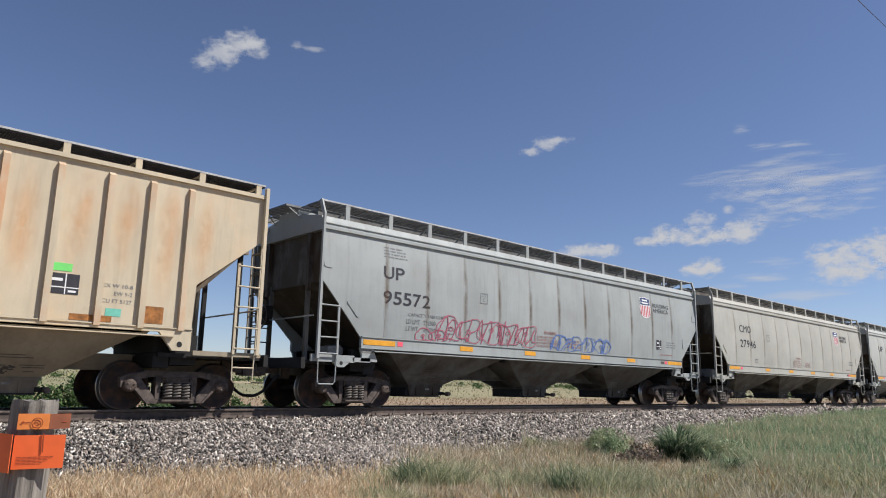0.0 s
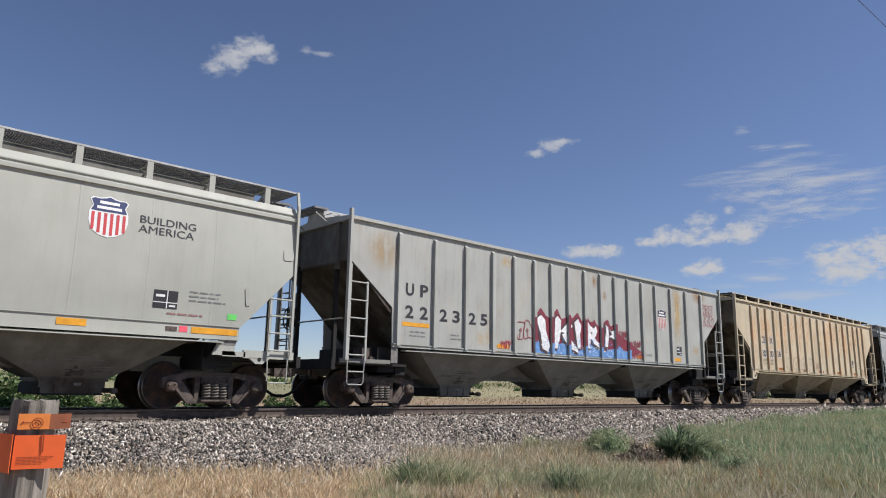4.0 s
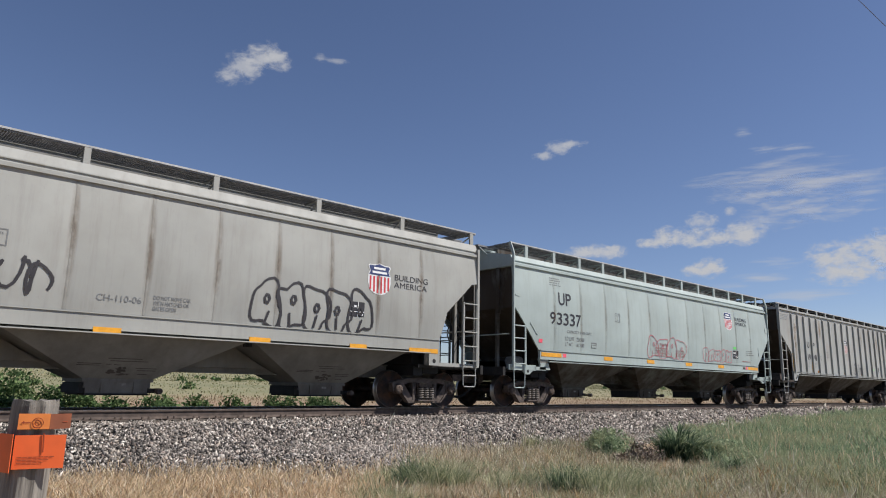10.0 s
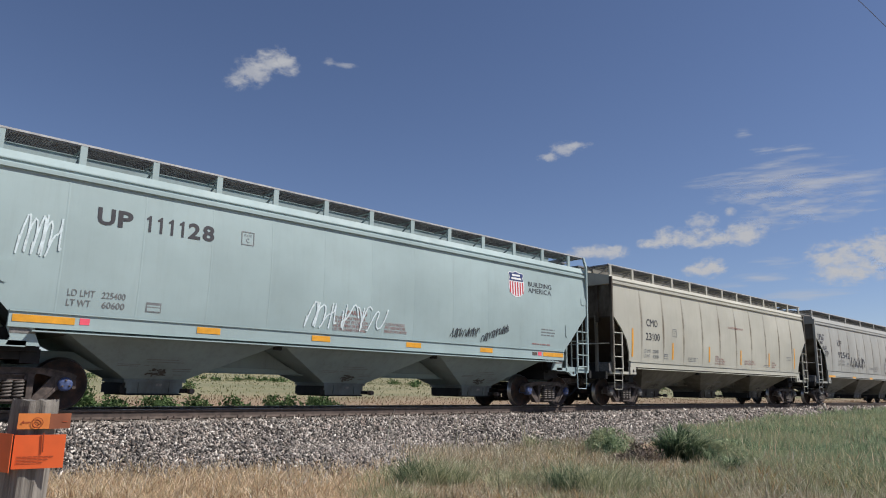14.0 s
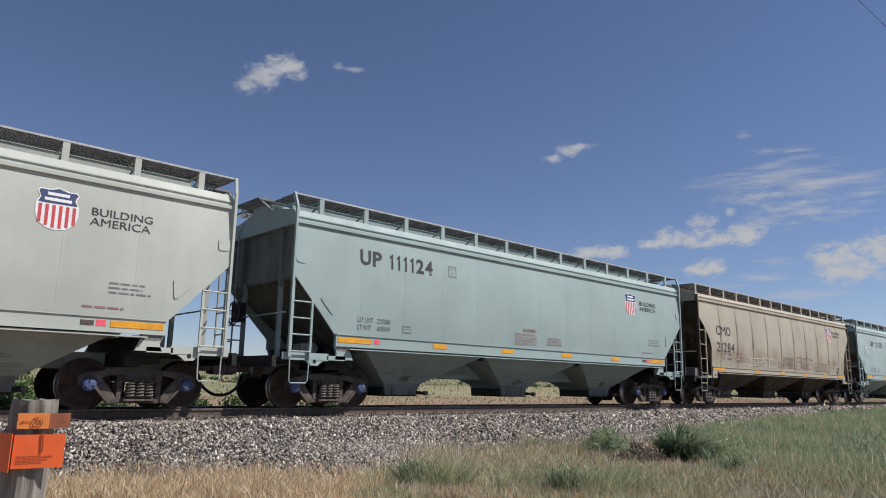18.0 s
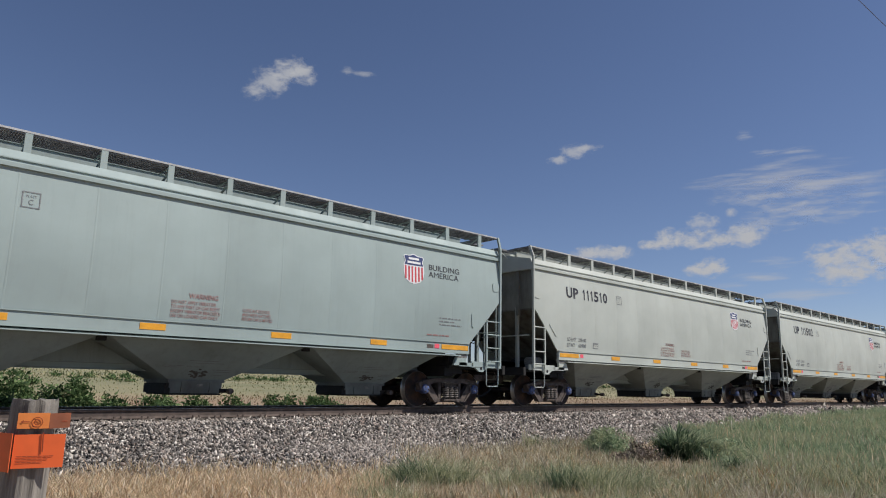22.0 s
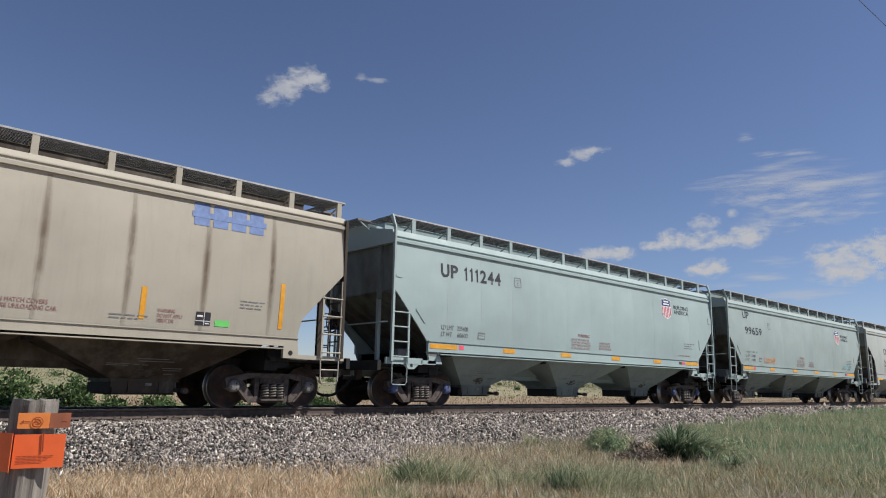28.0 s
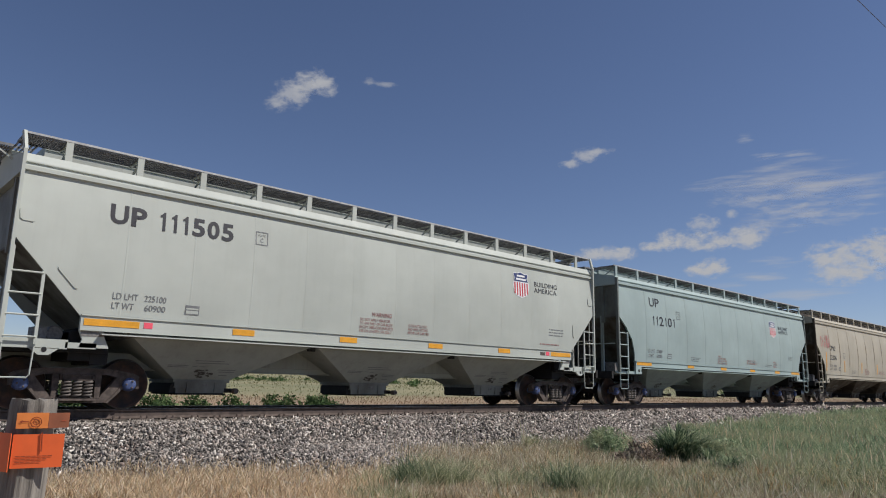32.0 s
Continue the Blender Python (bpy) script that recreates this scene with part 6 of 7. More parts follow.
    # rust-streaked wagon
    flat(cmo20, "data_stencil", [(rect(-1.7, -1.3, 1.72, 2.0), 0, 0), (rect(3.9, 4.3, 1.72, 2.0), 0, 0)], [INK_FAINT])
    reflectors(cmo20, (-3.6, -0.6, 2.3, 4.9))
    words(cmo20, "CH-110-L05", -0.1, 0.9, 1.72, 1.84, INK_FAINT, 0.01)
    notice(cmo20, "DO NOT MOVE CAR\nWITH HATCHES OR\nGATES OPEN", 1.08, 1.72, 0.75, 0.26, INK_FAINT)
    notice(cmo20, "EXTERIOR VALSPAR\nEPOXY EL40090-891607", -4.3, 1.82, 1.1, 0.2, INK_FAINT)
    for x0, x1, z0, z1, col, q in ((0.98, 1.5, 1.9, 4.0, (188, 140, 88), 1), (1.0, 1.22, 1.8, 3.9, (166, 112, 62), 2), (1.9, 2.75, 2.4, 3.7, (204, 158, 104), 3), (2.2, 2.6, 2.9, 3.5, (170, 112, 58), 4), (3.9, 4.12, 1.8, 3.7, (168, 112, 60), 5),
                                   (3.95, 5.3, 2.72, 3.06, (164, 104, 54), 6), (3.9, 4.5, 2.7, 3.3, (160, 100, 50), 12), (4.0, 6.0, 3.6, 4.05, (206, 164, 116), 7), (5.4, 8.0, 3.85, 4.1, (190, 138, 84), 8), (1.2, 2.4, 3.6, 4.0, (206, 164, 112), 9), (6.8, 7.6, 2.6, 3.2, (200, 152, 92), 10), (3.6, 5.6, 1.72, 2.0, (212, 178, 128), 11)):
        stain(cmo20, x0, x1, z0, z1, col, q, 3.5, 1.0)
    label_board(cmo20, 5.6, 1.85, 0.4, 0.3)
    # mint wagon with the orange tag
    scrawl(up96, -4.8, -3.55, 1.79, 2.05, 6, (224, 146, 84), 0.02, 91)
    scrawl(up96, 5.2, 6.6, 1.78, 2.05, 4, (140, 200, 202), 0.03, 92)
    # tan wagon with the block mark
    b_extras(cmo06, True)
    polys = []
    for j, x in enumerate((4.80, 5.20, 5.60, 6.0)):
        polys.append((rect(x, x + 0.32, 3.60, 4.06), 0, 0))
    polys.append((rect(4.76, 6.38, 3.76, 3.88), 0, 0.002))
    flat(cmo06, "block_mark", polys, [spray((104, 130, 178))], label="blue block mark")
    scrawl(cmo06, -7.85, -6.55, 2.85, 3.5, 5, (186, 112, 112), 0.022, 97)
    scrawl(cmo06, 0.3, 1.8, 1.3, 1.42, 8, (90, 84, 78), 0.02, 96)
    label_board(cmo06, 5.0, 1.62, 0.3, 0.26)
    flat(cmo06, "sticker", [(rect(5.4, 5.7, 1.62, 1.74), 0, 0)], [GREEN])
    # mint wagon with the rounded cut
    b_extras(up21)
    return cars


# ---- plants ----
def blades(name, pts, height, width, lean, mat, label, category, rng, seeds=False):
    """Grass: bent, tapering blades, three triangles each."""
    n = len(pts)
    h = height * rng.lognormal(0, 0.25, n)
    a = rng.uniform(0, 6.283, n)
    side = np.stack([np.cos(a), np.sin(a), np.zeros(n)], 1) * (width * rng.uniform(0.6, 1.3, n))[:, None]
    b = rng.uniform(0, 6.283, n)
    bend = np.stack([np.cos(b) + 0.12, np.sin(b) * 0.9, np.zeros(n)], 1) * (lean * h * rng.uniform(0.2, 1.3, n))[:, None]
    up = np.zeros((n, 3))
    up[:, 2] = h
    v = np.empty((n, 5, 3))
    v[:, 0], v[:, 1] = pts - side / 2, pts + side / 2
    w = 0.9 if seeds else 0.55
    v[:, 2], v[:, 3] = pts + up * 0.62 + bend * 0.4 + side * w / 2, pts + up * 0.62 + bend * 0.4 - side * w / 2
    v[:, 4] = pts + up + bend
    i = np.arange(n)[:, None] * 5
    f = np.concatenate([i + (0, 1, 2), i + (0, 2, 3), i + (3, 2, 4)], 0)
    ob = new(name, fast_mesh(name, v.reshape(-1, 3), f, mat))
    return tagged(ob, label, category, kind="stuff")


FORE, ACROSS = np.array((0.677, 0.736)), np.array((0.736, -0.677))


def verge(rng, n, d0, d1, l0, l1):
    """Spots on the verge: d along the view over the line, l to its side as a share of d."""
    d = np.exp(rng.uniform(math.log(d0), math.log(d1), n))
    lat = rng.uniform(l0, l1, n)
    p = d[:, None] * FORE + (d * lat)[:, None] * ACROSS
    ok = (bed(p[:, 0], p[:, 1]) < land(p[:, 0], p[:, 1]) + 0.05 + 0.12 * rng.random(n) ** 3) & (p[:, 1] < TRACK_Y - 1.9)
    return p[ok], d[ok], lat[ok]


def on_land(p):
    return np.column_stack([p, np.maximum(land(p[:, 0], p[:, 1]), bed(p[:, 0], p[:, 1])) - 0.02])


def patchy(p, k, off):
    return np.sin(p[:, 0] * k + off) * np.cos(p[:, 1] * k * 1.3 + off * 2) + 0.6 * np.sin(p[:, 0] * k * 2.7 + p[:, 1] * k * 2.1 + off)


def foliage(name, domes, n, leaf, mat, label, category, rng, kind="thing"):
    """Small leaves in domes of (x, y, half length, half depth, height): a bush with a broken outline."""
    rows = []
    for x, y, rx, ry, h in domes:
        a, r, up = rng.uniform(0, 6.283, n), rng.random(n) ** 0.45, rng.random(n) ** 0.8
        lump = 1 + 0.22 * np.sin(3 * a + x * 7) + 0.15 * np.sin(7 * a + y * 5 + 4 * up)
        flat_r = r * np.sqrt(1 - 0.9 * up ** 2) * lump
        base = float(np.maximum(land(x, y), bed(x, y)))
        rows.append(np.column_stack([x + rx * flat_r * np.cos(a), y + ry * flat_r * np.sin(a), base + h * up * (0.8 + 0.3 * np.sin(5 * a + x))]))
    p = np.concatenate(rows)
    m = len(p)
    u = rng.normal(0, 1, (m, 3)) + (0, 0, 0.4)
    u /= np.linalg.norm(u, axis=1)[:, None]
    w = np.cross(u, rng.normal(0, 1, (m, 3)))
    w /= np.linalg.norm(w, axis=1)[:, None]
    ln = (leaf * rng.lognormal(0, 0.3, m))[:, None]
    v = np.stack([p, p + u * ln * 0.5 + w * ln * 0.22, p + u * ln, p + u * ln * 0.5 - w * ln * 0.22], 1)
    ob = new(name, fast_mesh(name, v.reshape(-1, 3), np.arange(4 * m).reshape(m, 4), mat))
    return tagged(ob, label, category, kind=kind)


def arching(name, spot, r, h, n, width, mat, label, category, rng):
    """A clump of long narrow leaves that rise and bow outwards."""
    a, q = rng.uniform(0, 6.283, n), rng.random(n) ** 0.6
    root = np.column_stack([spot[0] + r * 0.55 * q * np.cos(a), spot[1] + r * 0.55 * q * np.sin(a)])
    root = on_land(root)
    out = np.stack([np.cos(a + rng.normal(0, 0.7, n)), np.sin(a + rng.normal(0, 0.7, n)), np.zeros(n)], 1)
    side = np.stack([-out[:, 1], out[:, 0], np.zeros(n)], 1)
    tall, reach = h * rng.uniform(0.5, 1.15, n) * (1.15 - 0.5 * q), r * rng.uniform(0.3, 1.1, n)
    v = np.empty((n, 6, 2, 3))
    for j in range(6):
        k = j / 5
        mid = root + out * (reach * k ** 1.6)[:, None]
        mid[:, 2] += tall * (1.75 * k - 0.85 * k ** 2.4)
        w = side * (width * (1.0, 1.0, 0.9, 0.75, 0.5, 0.08)[j] * 0.5)
        v[:, j, 0], v[:, j, 1] = mid - w, mid + w
    i = (np.arange(n)[:, None] * 12 + np.arange(5) * 2).ravel()
    ob = new(name, fast_mesh(name, v.reshape(-1, 3), np.stack([i, i + 1, i + 3, i + 2], 1), mat))
    return tagged(ob, label, category, kind="thing")


def build_plants():
    rng = np.random.default_rng(11)
    straw = island("straw", [(0.0, lin(136, 110, 86)), (0.3, lin(214, 188, 156)), (0.6, lin(242, 222, 192)), (0.8, lin(176, 166, 128)), (1.0, lin(252, 244, 226))], 0.85, (0.7, lin(202, 180, 146), 0.35), leaf=0.45)
    sage = island("sage_leaf", [(0.0, lin(88, 100, 72)), (0.4, lin(146, 154, 118)), (0.75, lin(192, 192, 156)), (1.0, lin(236, 228, 196))], 0.8, leaf=0.4)
    green = island("green_leaf", [(0.0, lin(84, 100, 74)), (0.35, lin(128, 148, 114)), (0.75, lin(164, 180, 144)), (1.0, lin(196, 202, 166))], 0.75, (0.45, lin(176, 174, 140), 0.5), leaf=0.4)
    dark = island("dark_leaf", [(0.0, lin(58, 76, 58)), (0.5, lin(98, 118, 90)), (0.8, lin(138, 152, 120)), (1.0, lin(190, 196, 162))], 0.75, leaf=0.4)
    weed = island("weed_leaf", [(0.0, lin(52, 72, 44)), (0.5, lin(84, 110, 68)), (0.85, lin(112, 134, 88)), (1.0, lin(140, 148, 104))], 0.75, leaf=0.3)
    olive = island("olive_grass", [(0.0, lin(112, 116, 82)), (0.5, lin(130, 130, 96)), (0.85, lin(146, 142, 108)), (1.0, lin(164, 152, 118))], 0.9)
    tan = island("tan_grass", [(0.0, lin(96, 78, 60)), (0.5, lin(140, 114, 90)), (0.85, lin(160, 136, 108)), (1.0, lin(124, 120, 84))], 0.9, leaf=0.2)
    rose = island("reddish_straw", [(0.0, lin(108, 98, 80)), (0.35, lin(172, 158, 134)), (0.6, lin(212, 200, 174)), (0.8, lin(150, 152, 116)), (1.0, lin(244, 238, 220))], 0.85, leaf=0.35)
    gold = island("golden_grass", [(0.0, lin(128, 100, 62)), (0.4, lin(186, 152, 104)), (0.75, lin(214, 184, 140)), (1.0, lin(168, 158, 112))], 0.85, leaf=0.4)
    dead = island("dead_twig", [(0.0, lin(92, 82, 72)), (0.5, lin(146, 132, 118)), (0.85, lin(178, 162, 146)), (1.0, lin(128, 126, 98))], 0.9)
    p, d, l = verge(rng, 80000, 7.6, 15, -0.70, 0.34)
    keep = ((l < 0.30 + 0.15 * patchy(p, 0.7, 1.0)) | (d < 10.2 + 0.9 * patchy(p, 0.9, 2))) & (patchy(p, 1.7, 4) > -0.9)
    blades("dry_grass", on_land(p[keep]), 0.14, 0.012, 0.8, straw, "dry straw-coloured prairie grass beside the ballast", "grass", rng, True)
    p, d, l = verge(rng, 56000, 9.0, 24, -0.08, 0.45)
    keep = ((patchy(p, 0.8, 3) > -0.25) | (d > 13)) & ((l < 0.27) | (d < 13))
    blades("reddish_grass", on_land(p[keep]), 0.16, 0.011, 0.8, rose, "reddish dry seed grass on the railway verge", "grass", rng, True)
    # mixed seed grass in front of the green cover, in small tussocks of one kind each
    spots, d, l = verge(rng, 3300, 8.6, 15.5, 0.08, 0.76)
    keep = (l < 0.33) | (d < 13.0 + 0.7 * patchy(spots, 0.8, 5) + rng.normal(0, 0.8, len(d)))
    spots = spots[keep]
    kind = patchy(spots, 0.9, 6) + rng.normal(0, 0.8, len(spots))
    for k, (mat, lo, hi, tall, label) in enumerate(((rose, -9, -0.25, 0.19, "reddish dry seed grass mixed into the verge"), (gold, -0.25, 0.1, 0.16, "golden dry grass mixed into the verge"), (sage, 0.1, 0.9, 0.17, "grey-green grass mixed into the verge"), (dark, 0.9, 9, 0.15, "dark green grass mixed into the verge"))):
        q = spots[(kind > lo) & (kind <= hi)]
        n = 26
        off = rng.normal(0, 0.075, (len(q), n, 2))
        rise = np.repeat(tall * rng.uniform(0.5, 1.4, len(q)), n) * np.exp(-22 * (off ** 2).sum(2)).ravel()
        blades("verge_grass", on_land((q[:, None] + off).reshape(-1, 2)), rise, 0.010, 0.7, mat, label, "grass", rng, k < 2)
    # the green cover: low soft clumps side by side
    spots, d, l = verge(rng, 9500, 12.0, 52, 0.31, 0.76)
    keep = (l > 0.345 - 0.02 * patchy(spots, 0.6, 1) + 0.04 * (d < 14.5)) & (d > 12.6 + 0.7 * patchy(spots, 0.8, 5) + rng.normal(0, 0.7, len(d)))
    spots, d = spots[keep], d[keep]
    n = 42
    rad = (0.16 + 0.006 * d) * rng.uniform(0.6, 1.3, len(d))
    off = rng.normal(0, 0.5, (len(d), n, 2)) * rad[:, None, None]
    q = (spots[:, None] + off).reshape(-1, 2)
    dome = np.exp(-1.2 * ((off / rad[:, None, None]) ** 2).sum(2)).ravel()
    tall = np.repeat((0.12 + 0.0020 * d) * rng.uniform(0.4, 1.5, len(d)), n) * (0.35 + 0.75 * dome)
    ok = bed(q[:, 0], q[:, 1]) < land(q[:, 0], q[:, 1]) + 0.16
    blades("green_grass", on_land(q[ok]), tall[ok], (0.012 + 0.0006 * np.repeat(d, n))[ok], 0.75, green, "soft grey-green grass covering the verge", "grass", rng)
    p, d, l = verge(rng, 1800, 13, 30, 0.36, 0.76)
    blades("seed_heads", on_land(p), 0.26 + 0.001 * d, 0.007 + 0.0004 * d, 0.5, straw, "pale seed heads standing over the green grass", "grass", rng, True)
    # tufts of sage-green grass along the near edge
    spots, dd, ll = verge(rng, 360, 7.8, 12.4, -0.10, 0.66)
    pts = [s + rng.normal(0, 0.15, (110, 2)) for s in spots if patchy(s[None], 1.1, 0.4)[0] > -0.1]
    blades("sage_grass", on_land(np.concatenate(pts)), 0.20, 0.011, 0.8, sage, "grey-green grass tufts in the dry verge", "grass", rng)
    for x, y, r, h, n, mat in ((6.78, 7.56, 0.30, 0.30, 1500, sage), (6.6, 7.75, 0.16, 0.34, 600, dark), (7.0, 7.3, 0.2, 0.28, 800, sage), (7.4, 6.6, 0.25, 0.22, 900, sage),
                                (8.05, 5.75, 0.34, 0.30, 2600, sage), (7.75, 5.95, 0.18, 0.34, 700, dark), (8.6, 5.45, 0.3, 0.24, 1500, sage), (13.06, 11.0, 0.14, 0.26, 420, sage), (13.9, 10.9, 0.24, 0.12, 500, dark)):
        blades("grass_tuft", on_land(np.array((x, y)) + rng.normal(0, 1, (n, 2)) * r * 0.55), h, 0.013, 0.9, mat, "grey-green grass tuft in the dry verge", "grass tuft", rng)
    # low leafy shrub, the dead one beside it, and the arching one
    foliage("leafy_shrub", [(13.35, 9.05, 0.56, 0.46, 0.50), (12.95, 8.7, 0.40, 0.36, 0.38), (13.8, 9.6, 0.42, 0.36, 0.40)], 3200, 0.05, green, "low leafy olive-green shrub on the verge", "shrub", rng)
    foliage("dead_shrub", [(12.15, 7.35, 0.36, 0.30, 0.34), (12.55, 7.85, 0.34, 0.3, 0.36), (11.85, 7.75, 0.22, 0.2, 0.22)], 1100, 0.05, dead, "dry grey-brown twiggy shrub on the verge", "shrub", rng)
    arching("arching_shrub", (13.25, 7.35), 0.66, 0.74, 900, 0.024, dark, "dense dark green shrub of arching narrow leaves", "shrub", rng)
    arching("arching_shrub", (13.95, 7.25), 0.52, 0.55, 520, 0.022, green, "grey-green clump of arching leaves beside the shrub", "shrub", rng)
    foliage("leafy_shrub", [(14.3, 6.9, 0.5, 0.5, 0.34), (13.6, 6.3, 0.45, 0.4, 0.28), (15.2, 7.3, 0.6, 0.5, 0.32)], 1600, 0.05, green, "low soft grey-green shrub in the verge grass", "shrub", rng)
    arching("arching_shrub", (13.0, 6.55), 0.28, 0.40, 220, 0.02, dark, "small dark green clump of arching narrow leaves", "shrub", rng)
    arching("arching_shrub", (12.15, 5.75), 0.26, 0.34, 200, 0.02, dark, "small dark green clump of arching narrow leaves", "shrub", rng)
    # seed stalks in front of the rail
    q = np.array([(x, 10.9 + 0.5 * math.sin(x * 3)) for x in (7.9, 10.2, 10.4, 10.75, 11.35, 11.5, 12.3, 12.4, 13.0, 13.3, 9.0, 14.1)])
    blades("seed_stalks", on_land(q), 0.85, 0.018, 0.18, rose, "tall dry seed stalks at the ballast's edge", "grass", rng, True)
    p, d, l = verge(rng, 420, 12.5, 19, -0.05, 0.27)
    blades("seed_stalks", on_land(p), 0.34, 0.010, 0.35, rose, "thin pinkish seed stalks at the ballast's edge", "grass", rng, True)
    # beyond the track
    p = np.stack([rng.uniform(2, 150, 26000), 19 + 21 * rng.random(26000) ** 0.8], 1)
    blades("far_straw", on_land(p), 0.13, 0.03, 0.8, tan, "tan dry grass beyond the railway", "grass", rng, True)
    p = np.stack([rng.uniform(0, 190, 28000), 38 + 66 * rng.random(28000)], 1)
    blades("meadow_grass", on_land(p[patchy(p, 0.35, 2) > -0.7]), 0.13, 0.09, 0.9, olive, "olive meadow grass beyond the railway", "grass", rng)
    bushes = []
    for _ in range(135):
        x, y = 15 * rng.random() ** 1.5 - 1, rng.uniform(18.6, 22.0)
        k = rng.uniform(0.6, 1.0) * (1.0 if x < 6.5 else 0.75)
        if x < 6 or rng.random() < 0.45:
            bushes.append((x, y, 0.70 * k, 0.55 * k, (1.35 if x < 6 else 1.1) * k))
    foliage("weeds", bushes, 950, 0.105, weed, "tall leafy green weeds beyond the railway", "weeds", rng, "stuff")
    domes = [(rng.uniform(4, 190), 38 + 70 * rng.random() ** 0.8, k * 1.1, k * 0.6, k * 0.8) for k in rng.uniform(0.3, 0.8, 110)]
    foliage("far_shrubs", domes, 130, 0.24, weed, "scattered green scrub on the slope beyond the railway", "scrub", rng, "stuff")
    p = np.stack([rng.uniform(0, 330, 18000), 100 + 160 * rng.random(18000) ** 1.3], 1)
    blades("hill_grass", on_land(p), 0.32, 0.22, 0.9, olive, "pale olive grass on the rising ground", "grass", rng)


# ---- the marker post ----
def build_marker():
    wood = Mat("weathered_post_wood", 0.9)
    g = wood.noise(14, (1, 1, 0.06), detail=8, rough=0.7)
    wood.color(wood.mix(wood.ramp(g, [(0.35, 0.0), (0.65, 1.0)]), lin(70, 66, 61), lin(148, 143, 134))).bump(g, 0.8, 0.02)
    orange = plain("orange_sign", (226, 100, 48), 0.45, 0, 0.06, 9, 0)
    amber = plain("faded_orange_sign", (226, 134, 66), 0.5, 0, 0.1, 9, 0)
    ink = plain("sign_ink", (150, 66, 34), 0.6, 0, 0.1, 9, 0)
    px, py = 0.835, 3.57
    ob = tagged(new("marker_post"), "weathered round wooden post with orange cable-warning signs", "marker post", kind="thing")
    ob.location = (px, py, -0.006)
    s = Shape()
    n, rng = 28, random.Random(5)
    rad = [0.094 + 0.005 * rng.uniform(-1, 1) for _ in range(n)]
    v, f = [], []
    for z, k in ((-0.3, 1.06), (0.4, 1.03), (1.0, 1.0), (1.325, 0.985), (1.345, 0.95)):
        v += [(0.025 * (z - 1.3) - 0.016 + rad[j] * k * math.cos(6.2832 * j / n), rad[j] * k * math.sin(6.2832 * j / n), z + (0.008 * rng.uniform(-1, 1) if z > 1.3 else 0)) for j in range(n)]
    for i in range(4):
        f += [(i * n + j, i * n + (j + 1) % n, (i + 1) * n + (j + 1) % n, (i + 1) * n + j) for j in range(n)]
    f.append(tuple(range(4 * n, 5 * n)))
    s.add(v, f)
    part("post", s, wood.mt, ob)

    def board(name, mat, u0, u1, z0, z1, out, turn, bow, marks=()):
        """A thin bent plate in front of the post: u runs across, out is its distance from the post's middle."""
        rows, back = [], []
        for i in range(9):
            u = u0 + (u1 - u0) * i / 8
            o = -out + bow * (u - (u0 + u1) / 2) ** 2
            rows.append([(u, o, z0), (u, o, z1)])
            back.append([(u, o + 0.003, z0), (u, o + 0.003, z1)])
        b = Shape().grid(rows).grid(back, flip=True).grid([[r[0] for r in rows], [r[0] for r in back]]).grid([[r[1] for r in back], [r[1] for r in rows]])
        b.grid([rows[0], back[0]]).grid([back[-1], rows[-1]])
        sign = part(name, b, mat, ob, at=pose(0, 0, 0, 0, 0, turn))
        if marks:
            m = Shape()
            for x0, x1, a0, a1 in marks:
                o = -out + bow * ((x0 + x1) / 2 - (u0 + u1) / 2) ** 2 - 0.003
                m.add([(x0, o, a0), (x1, o, a0), (x1, o, a1), (x0, o, a1)], [(0, 1, 2, 3)])
            part("print", m, ink, sign)
        return sign
    face = -12.0
    rows = [(-0.06 + 0.02 * i, -0.05 + 0.02 * i + 0.007, 1.085 + 0.012 * k, 1.089 + 0.012 * k) for k in range(3) for i in range(5 + k)]
    board("warning_sign", orange, -0.076, 0.118, 1.062, 1.202, 0.118, face, 0.25, rows)
    board("warning_sign", orange, -0.17, 0.082, 1.05, 1.208, 0.139, face - 62, 0.0)
    small = board("arrow_sign", amber, -0.072, 0.048, 1.226, 1.292, 0.112, face, 0.2, [(-0.052, -0.026, 1.253, 1.257)])
    ring = [(0.002 + 0.021 * math.cos(a * 0.3927), -0.1165, 1.253 + 0.021 * math.sin(a * 0.3927)) for a in range(17)]
    part("print", Shape().rod(ring, 0.0016, 4, cap=False).rod([(x * 0.5 + 0.001, y - 0.0002, 1.253 + (z - 1.253) * 0.5) for x, y, z in ring], 0.0016, 4, cap=False)
         .add([(-0.06, -0.1155, 1.255), (-0.05, -0.1155, 1.262), (-0.05, -0.1155, 1.248)], [(0, 1, 2)]), ink, small)
    # right board: the shade on its turned-away face is mixed into the brown
    board("arrow_sign", plain("shaded_brown_sign", (124, 70, 44), 0.6, 0, 0.15, 9, 0), -0.024, 0.078, 1.225, 1.29, 0.119, face + 35, 0.0, [(0.035, 0.06, 1.253, 1.257)])
    part("nail", Shape().rod([(0.03, -0.125, 1.21), (0.034, -0.124, 1.13)], 0.003, 5), ink, ob, at=pose(0, 0, 0, 0, 0, face))


# ---- overhead wire ----
def build_wire():
    pts = []
    for i in range(41):
        x = -60 + 5.0 * i
        pts.append((x, 5.02 - 0.041 * x, 10.43 + 0.0009 * (x - 18) ** 2))
    tagged(new("overhead_wire", Shape().rod(pts, 0.007, 5).mesh("overhead_wire", [STEEL])), "thin grey overhead wire crossing high above", "cable", kind="thing")


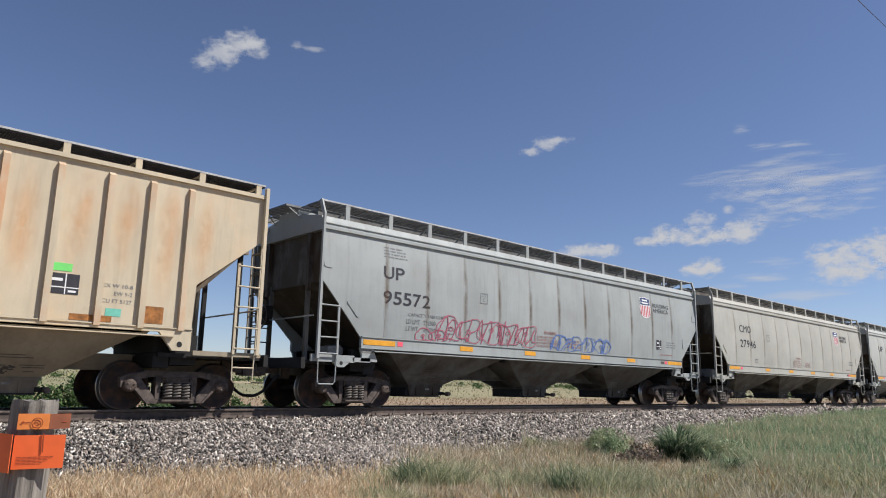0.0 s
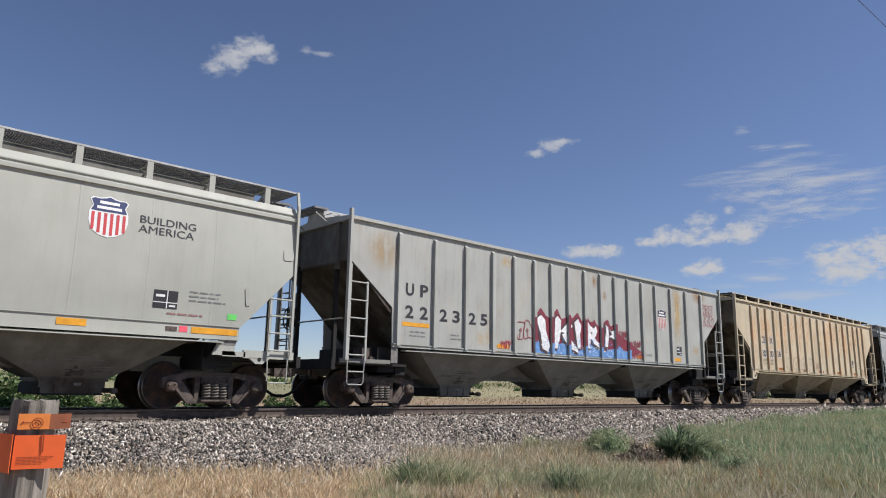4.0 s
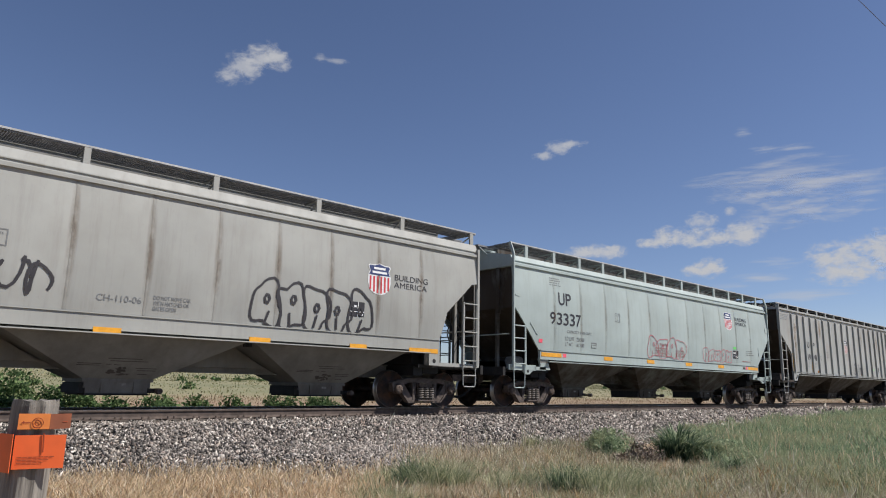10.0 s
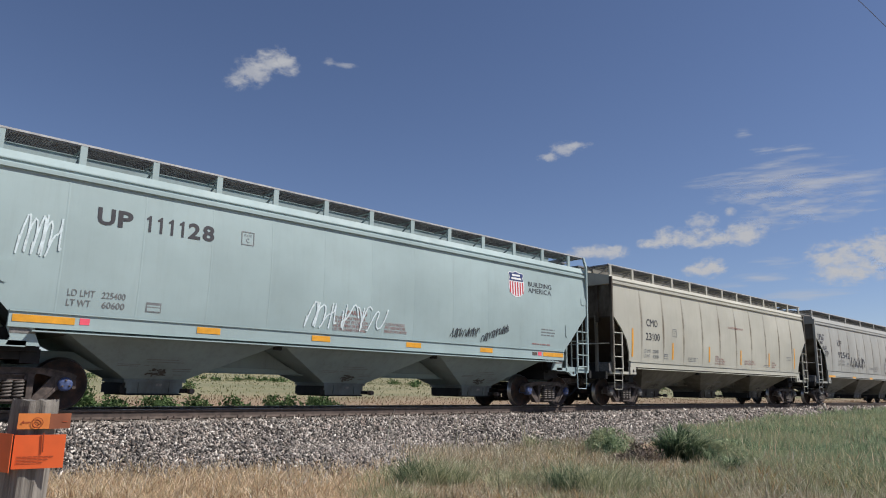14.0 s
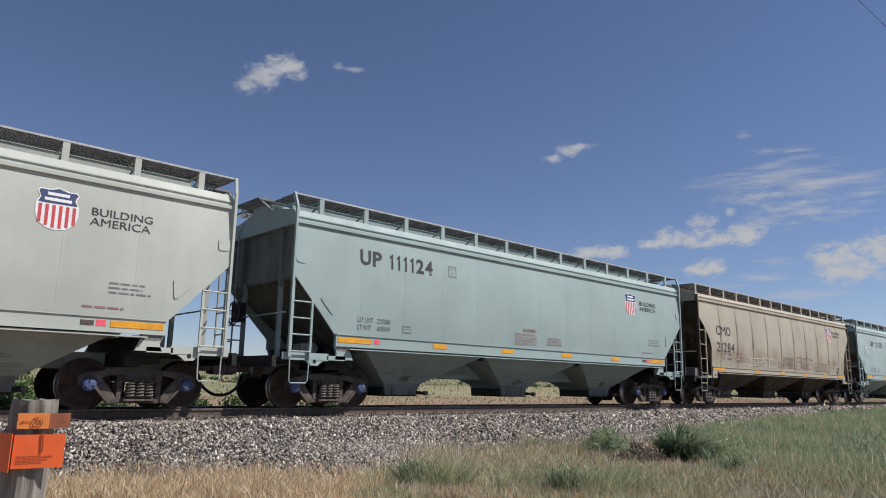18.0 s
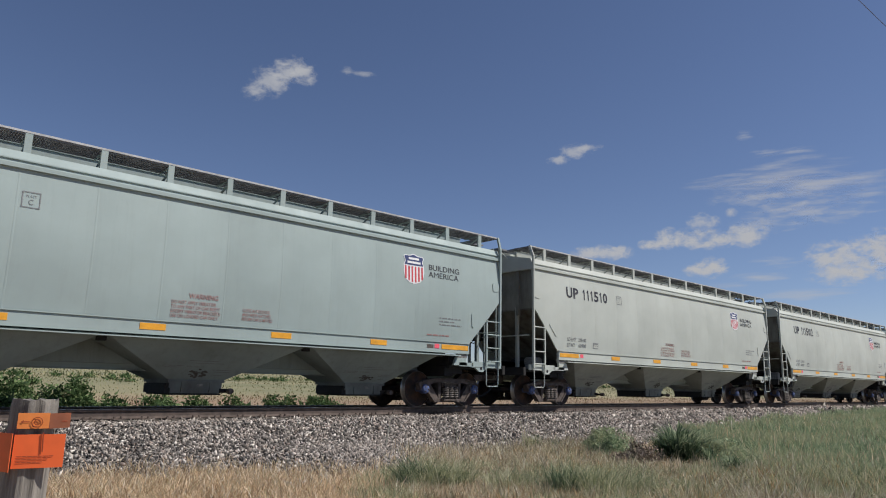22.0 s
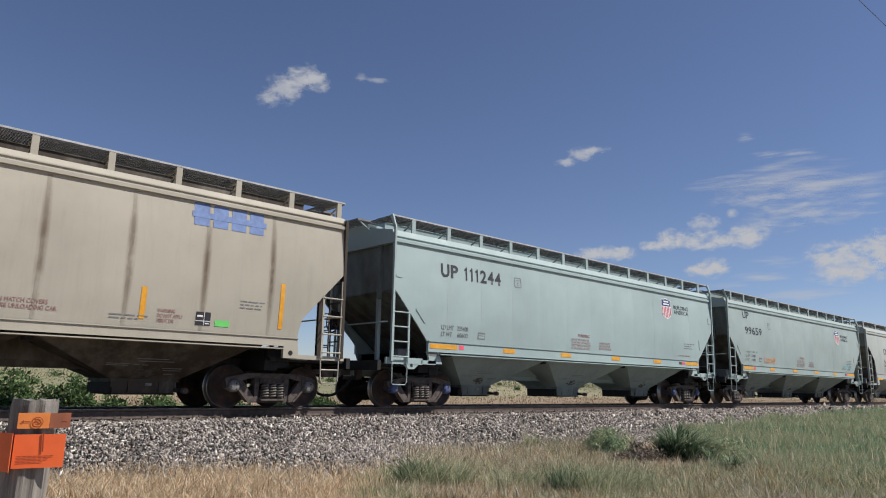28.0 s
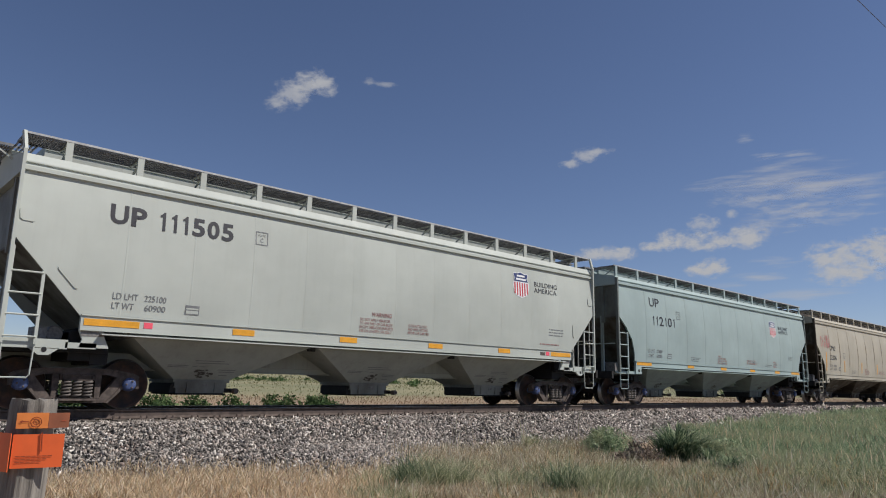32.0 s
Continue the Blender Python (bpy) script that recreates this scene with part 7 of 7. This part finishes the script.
# ---- clouds ----
def cloud_stuff(seed, scale, stretch, low, high, dense, rag):
    mt = bpy.data.materials.new("cloud")
    mt.use_nodes = True
    t = mt.node_tree
    t.nodes.clear()

    def node(kind, **sets):
        n = t.nodes.new(kind)
        for k, val in sets.items():
            n.inputs[k].default_value = val
        return n

    def math_node(op, a, b=None, clamp=False):
        n = t.nodes.new("ShaderNodeMath")
        n.operation, n.use_clamp = op, clamp
        for i, val in enumerate((a, b)):
            if isinstance(val, bpy.types.NodeSocket):
                t.links.new(val, n.inputs[i])
            elif val is not None:
                n.inputs[i].default_value = val
        return n.outputs[0]
    where = node("ShaderNodeTexCoord")
    co = where.outputs["Generated"]
    mp = node("ShaderNodeMapping")
    mp.inputs["Location"].default_value, mp.inputs["Scale"].default_value = (seed * 701.0, seed * 330.0, seed * 50.0), stretch
    t.links.new(where.outputs["Object"], mp.inputs["Vector"])
    nz = node("ShaderNodeTexNoise", Scale=scale, Detail=9.0, Roughness=0.62, Distortion=0.25)
    t.links.new(mp.outputs["Vector"], nz.inputs["Vector"])
    off = node("ShaderNodeMapping")
    off.inputs["Location"].default_value, off.inputs["Scale"].default_value = (-1.0, -1.0, 0.0), (2.0, 2.0, 0.0)
    t.links.new(co, off.inputs["Vector"])
    ln = t.nodes.new("ShaderNodeVectorMath")
    ln.operation = "LENGTH"
    t.links.new(off.outputs["Vector"], ln.inputs[0])
    body = math_node("SUBTRACT", 1.0, ln.outputs["Value"])
    shape = math_node("ADD", math_node("MULTIPLY", math_node("SUBTRACT", nz.outputs["Fac"], 0.5), rag), body)
    mr = node("ShaderNodeMapRange")
    mr.interpolation_type = "SMOOTHSTEP"
    mr.inputs["From Min"].default_value, mr.inputs["From Max"].default_value, mr.inputs["To Max"].default_value = low, high, dense
    t.links.new(shape, mr.inputs["Value"])
    edge = math_node("MULTIPLY", mr.outputs["Result"], math_node("MULTIPLY", body, 6.0, True), True)
    em = node("ShaderNodeEmission", Strength=0.44)
    em.inputs["Color"].default_value = (0.93, 0.96, 1.0, 1)
    tr = node("ShaderNodeBsdfTransparent")
    mx = node("ShaderNodeMixShader")
    t.links.new(edge, mx.inputs["Fac"])
    t.links.new(tr.outputs[0], mx.inputs[1])
    t.links.new(em.outputs[0], mx.inputs[2])
    out = node("ShaderNodeOutputMaterial")
    t.links.new(mx.outputs[0], out.inputs["Surface"])
    return mt


CLOUDS = []


def high(az, el, far):
    a, e = radians(az), radians(el)
    return EYE + Vector((math.sin(a) * math.cos(e), math.cos(a) * math.cos(e), math.sin(e))) * far


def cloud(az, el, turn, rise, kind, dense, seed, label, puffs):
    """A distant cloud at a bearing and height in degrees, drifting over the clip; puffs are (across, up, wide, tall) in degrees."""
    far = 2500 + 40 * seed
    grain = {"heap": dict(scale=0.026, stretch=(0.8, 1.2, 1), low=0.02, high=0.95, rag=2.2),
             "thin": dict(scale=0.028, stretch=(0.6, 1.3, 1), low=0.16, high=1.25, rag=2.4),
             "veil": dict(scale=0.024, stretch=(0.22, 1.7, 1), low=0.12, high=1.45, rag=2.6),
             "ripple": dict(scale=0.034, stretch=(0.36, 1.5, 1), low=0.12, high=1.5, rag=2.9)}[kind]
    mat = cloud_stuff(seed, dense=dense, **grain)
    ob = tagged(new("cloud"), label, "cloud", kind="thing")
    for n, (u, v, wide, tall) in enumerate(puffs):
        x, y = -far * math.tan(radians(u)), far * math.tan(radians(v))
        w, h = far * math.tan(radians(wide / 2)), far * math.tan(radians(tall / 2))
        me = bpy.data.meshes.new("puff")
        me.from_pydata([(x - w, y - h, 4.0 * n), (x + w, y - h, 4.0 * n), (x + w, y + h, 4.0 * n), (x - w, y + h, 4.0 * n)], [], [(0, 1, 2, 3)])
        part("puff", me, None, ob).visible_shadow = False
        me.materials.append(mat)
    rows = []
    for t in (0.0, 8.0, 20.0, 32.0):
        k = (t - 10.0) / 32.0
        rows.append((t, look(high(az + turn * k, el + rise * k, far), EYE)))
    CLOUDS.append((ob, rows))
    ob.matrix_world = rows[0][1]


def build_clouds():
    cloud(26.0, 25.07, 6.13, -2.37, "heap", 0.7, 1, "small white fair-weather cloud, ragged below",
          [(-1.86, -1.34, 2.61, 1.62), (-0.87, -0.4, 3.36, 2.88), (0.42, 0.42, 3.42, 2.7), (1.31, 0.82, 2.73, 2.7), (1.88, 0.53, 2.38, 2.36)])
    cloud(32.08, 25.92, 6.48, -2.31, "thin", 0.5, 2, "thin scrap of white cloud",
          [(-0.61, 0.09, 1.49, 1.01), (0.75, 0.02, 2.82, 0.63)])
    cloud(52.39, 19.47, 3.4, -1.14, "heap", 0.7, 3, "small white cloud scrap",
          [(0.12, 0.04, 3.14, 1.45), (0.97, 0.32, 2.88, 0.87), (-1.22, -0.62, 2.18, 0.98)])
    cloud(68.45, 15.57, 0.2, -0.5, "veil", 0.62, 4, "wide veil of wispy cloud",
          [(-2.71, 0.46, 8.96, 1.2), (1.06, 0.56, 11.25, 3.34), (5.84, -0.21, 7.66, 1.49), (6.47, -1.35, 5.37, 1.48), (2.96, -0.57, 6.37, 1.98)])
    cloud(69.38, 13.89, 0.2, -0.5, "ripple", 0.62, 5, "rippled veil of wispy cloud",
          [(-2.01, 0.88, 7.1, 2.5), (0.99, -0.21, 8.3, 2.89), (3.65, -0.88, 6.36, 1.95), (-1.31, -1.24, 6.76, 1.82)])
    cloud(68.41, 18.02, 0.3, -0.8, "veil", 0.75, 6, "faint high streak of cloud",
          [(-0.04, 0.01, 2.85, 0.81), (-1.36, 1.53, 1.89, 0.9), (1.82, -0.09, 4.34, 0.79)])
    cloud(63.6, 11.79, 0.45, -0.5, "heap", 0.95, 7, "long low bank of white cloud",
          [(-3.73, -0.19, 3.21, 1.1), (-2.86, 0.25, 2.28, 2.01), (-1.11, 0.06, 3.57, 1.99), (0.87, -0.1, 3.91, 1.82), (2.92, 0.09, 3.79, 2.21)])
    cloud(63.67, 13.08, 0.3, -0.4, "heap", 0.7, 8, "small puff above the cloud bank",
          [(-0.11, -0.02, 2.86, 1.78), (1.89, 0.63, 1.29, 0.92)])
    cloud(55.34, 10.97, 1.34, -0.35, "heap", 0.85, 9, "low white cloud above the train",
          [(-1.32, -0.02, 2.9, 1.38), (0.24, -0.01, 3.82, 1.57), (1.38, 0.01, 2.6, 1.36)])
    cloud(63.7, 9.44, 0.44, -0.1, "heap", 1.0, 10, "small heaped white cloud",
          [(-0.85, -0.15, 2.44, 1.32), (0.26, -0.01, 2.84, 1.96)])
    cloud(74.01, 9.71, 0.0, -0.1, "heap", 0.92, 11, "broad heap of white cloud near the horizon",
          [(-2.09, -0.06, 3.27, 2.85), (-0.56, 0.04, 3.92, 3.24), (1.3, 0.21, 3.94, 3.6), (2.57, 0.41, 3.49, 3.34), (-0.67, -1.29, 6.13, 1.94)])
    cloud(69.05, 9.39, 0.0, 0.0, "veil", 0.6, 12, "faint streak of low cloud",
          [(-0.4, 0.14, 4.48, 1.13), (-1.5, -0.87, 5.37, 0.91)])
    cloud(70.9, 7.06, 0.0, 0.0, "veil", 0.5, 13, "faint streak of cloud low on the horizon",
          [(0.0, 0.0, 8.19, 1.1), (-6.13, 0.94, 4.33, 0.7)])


build_ground()
build_ballast()
build_track()
CARS = build_train()
build_marker()
build_wire()
build_clouds()
build_plants()


# ---- movement ----
def motions():
    steps = [2.0 * i for i in range(17)]
    for car in CARS:
        ob = car["ob"]
        x = ob.location.x
        walk(ob, [(t, pose(x + run(t), TRACK_Y, RAIL)) for t in steps])
        # wheels turn while the wagon rolls past, from well before it comes into view until well after
        t_in = [f / 30 for f in range(961) if -14 < x + run(f / 30) < 78]
        times = sorted({0.0, 32.0, *t_in})
        for w, off in car["wheels"]:
            rows = []
            for t in times:
                tt = min(max(t, t_in[0]), t_in[-1])
                rows.append((t, pose(off, 0, 0.457, 0, math.degrees(run(tt) / 0.457) % 360, 0)))
            walk(w, rows)
    for ob, rows in CLOUDS:
        walk(ob, rows)


motions()
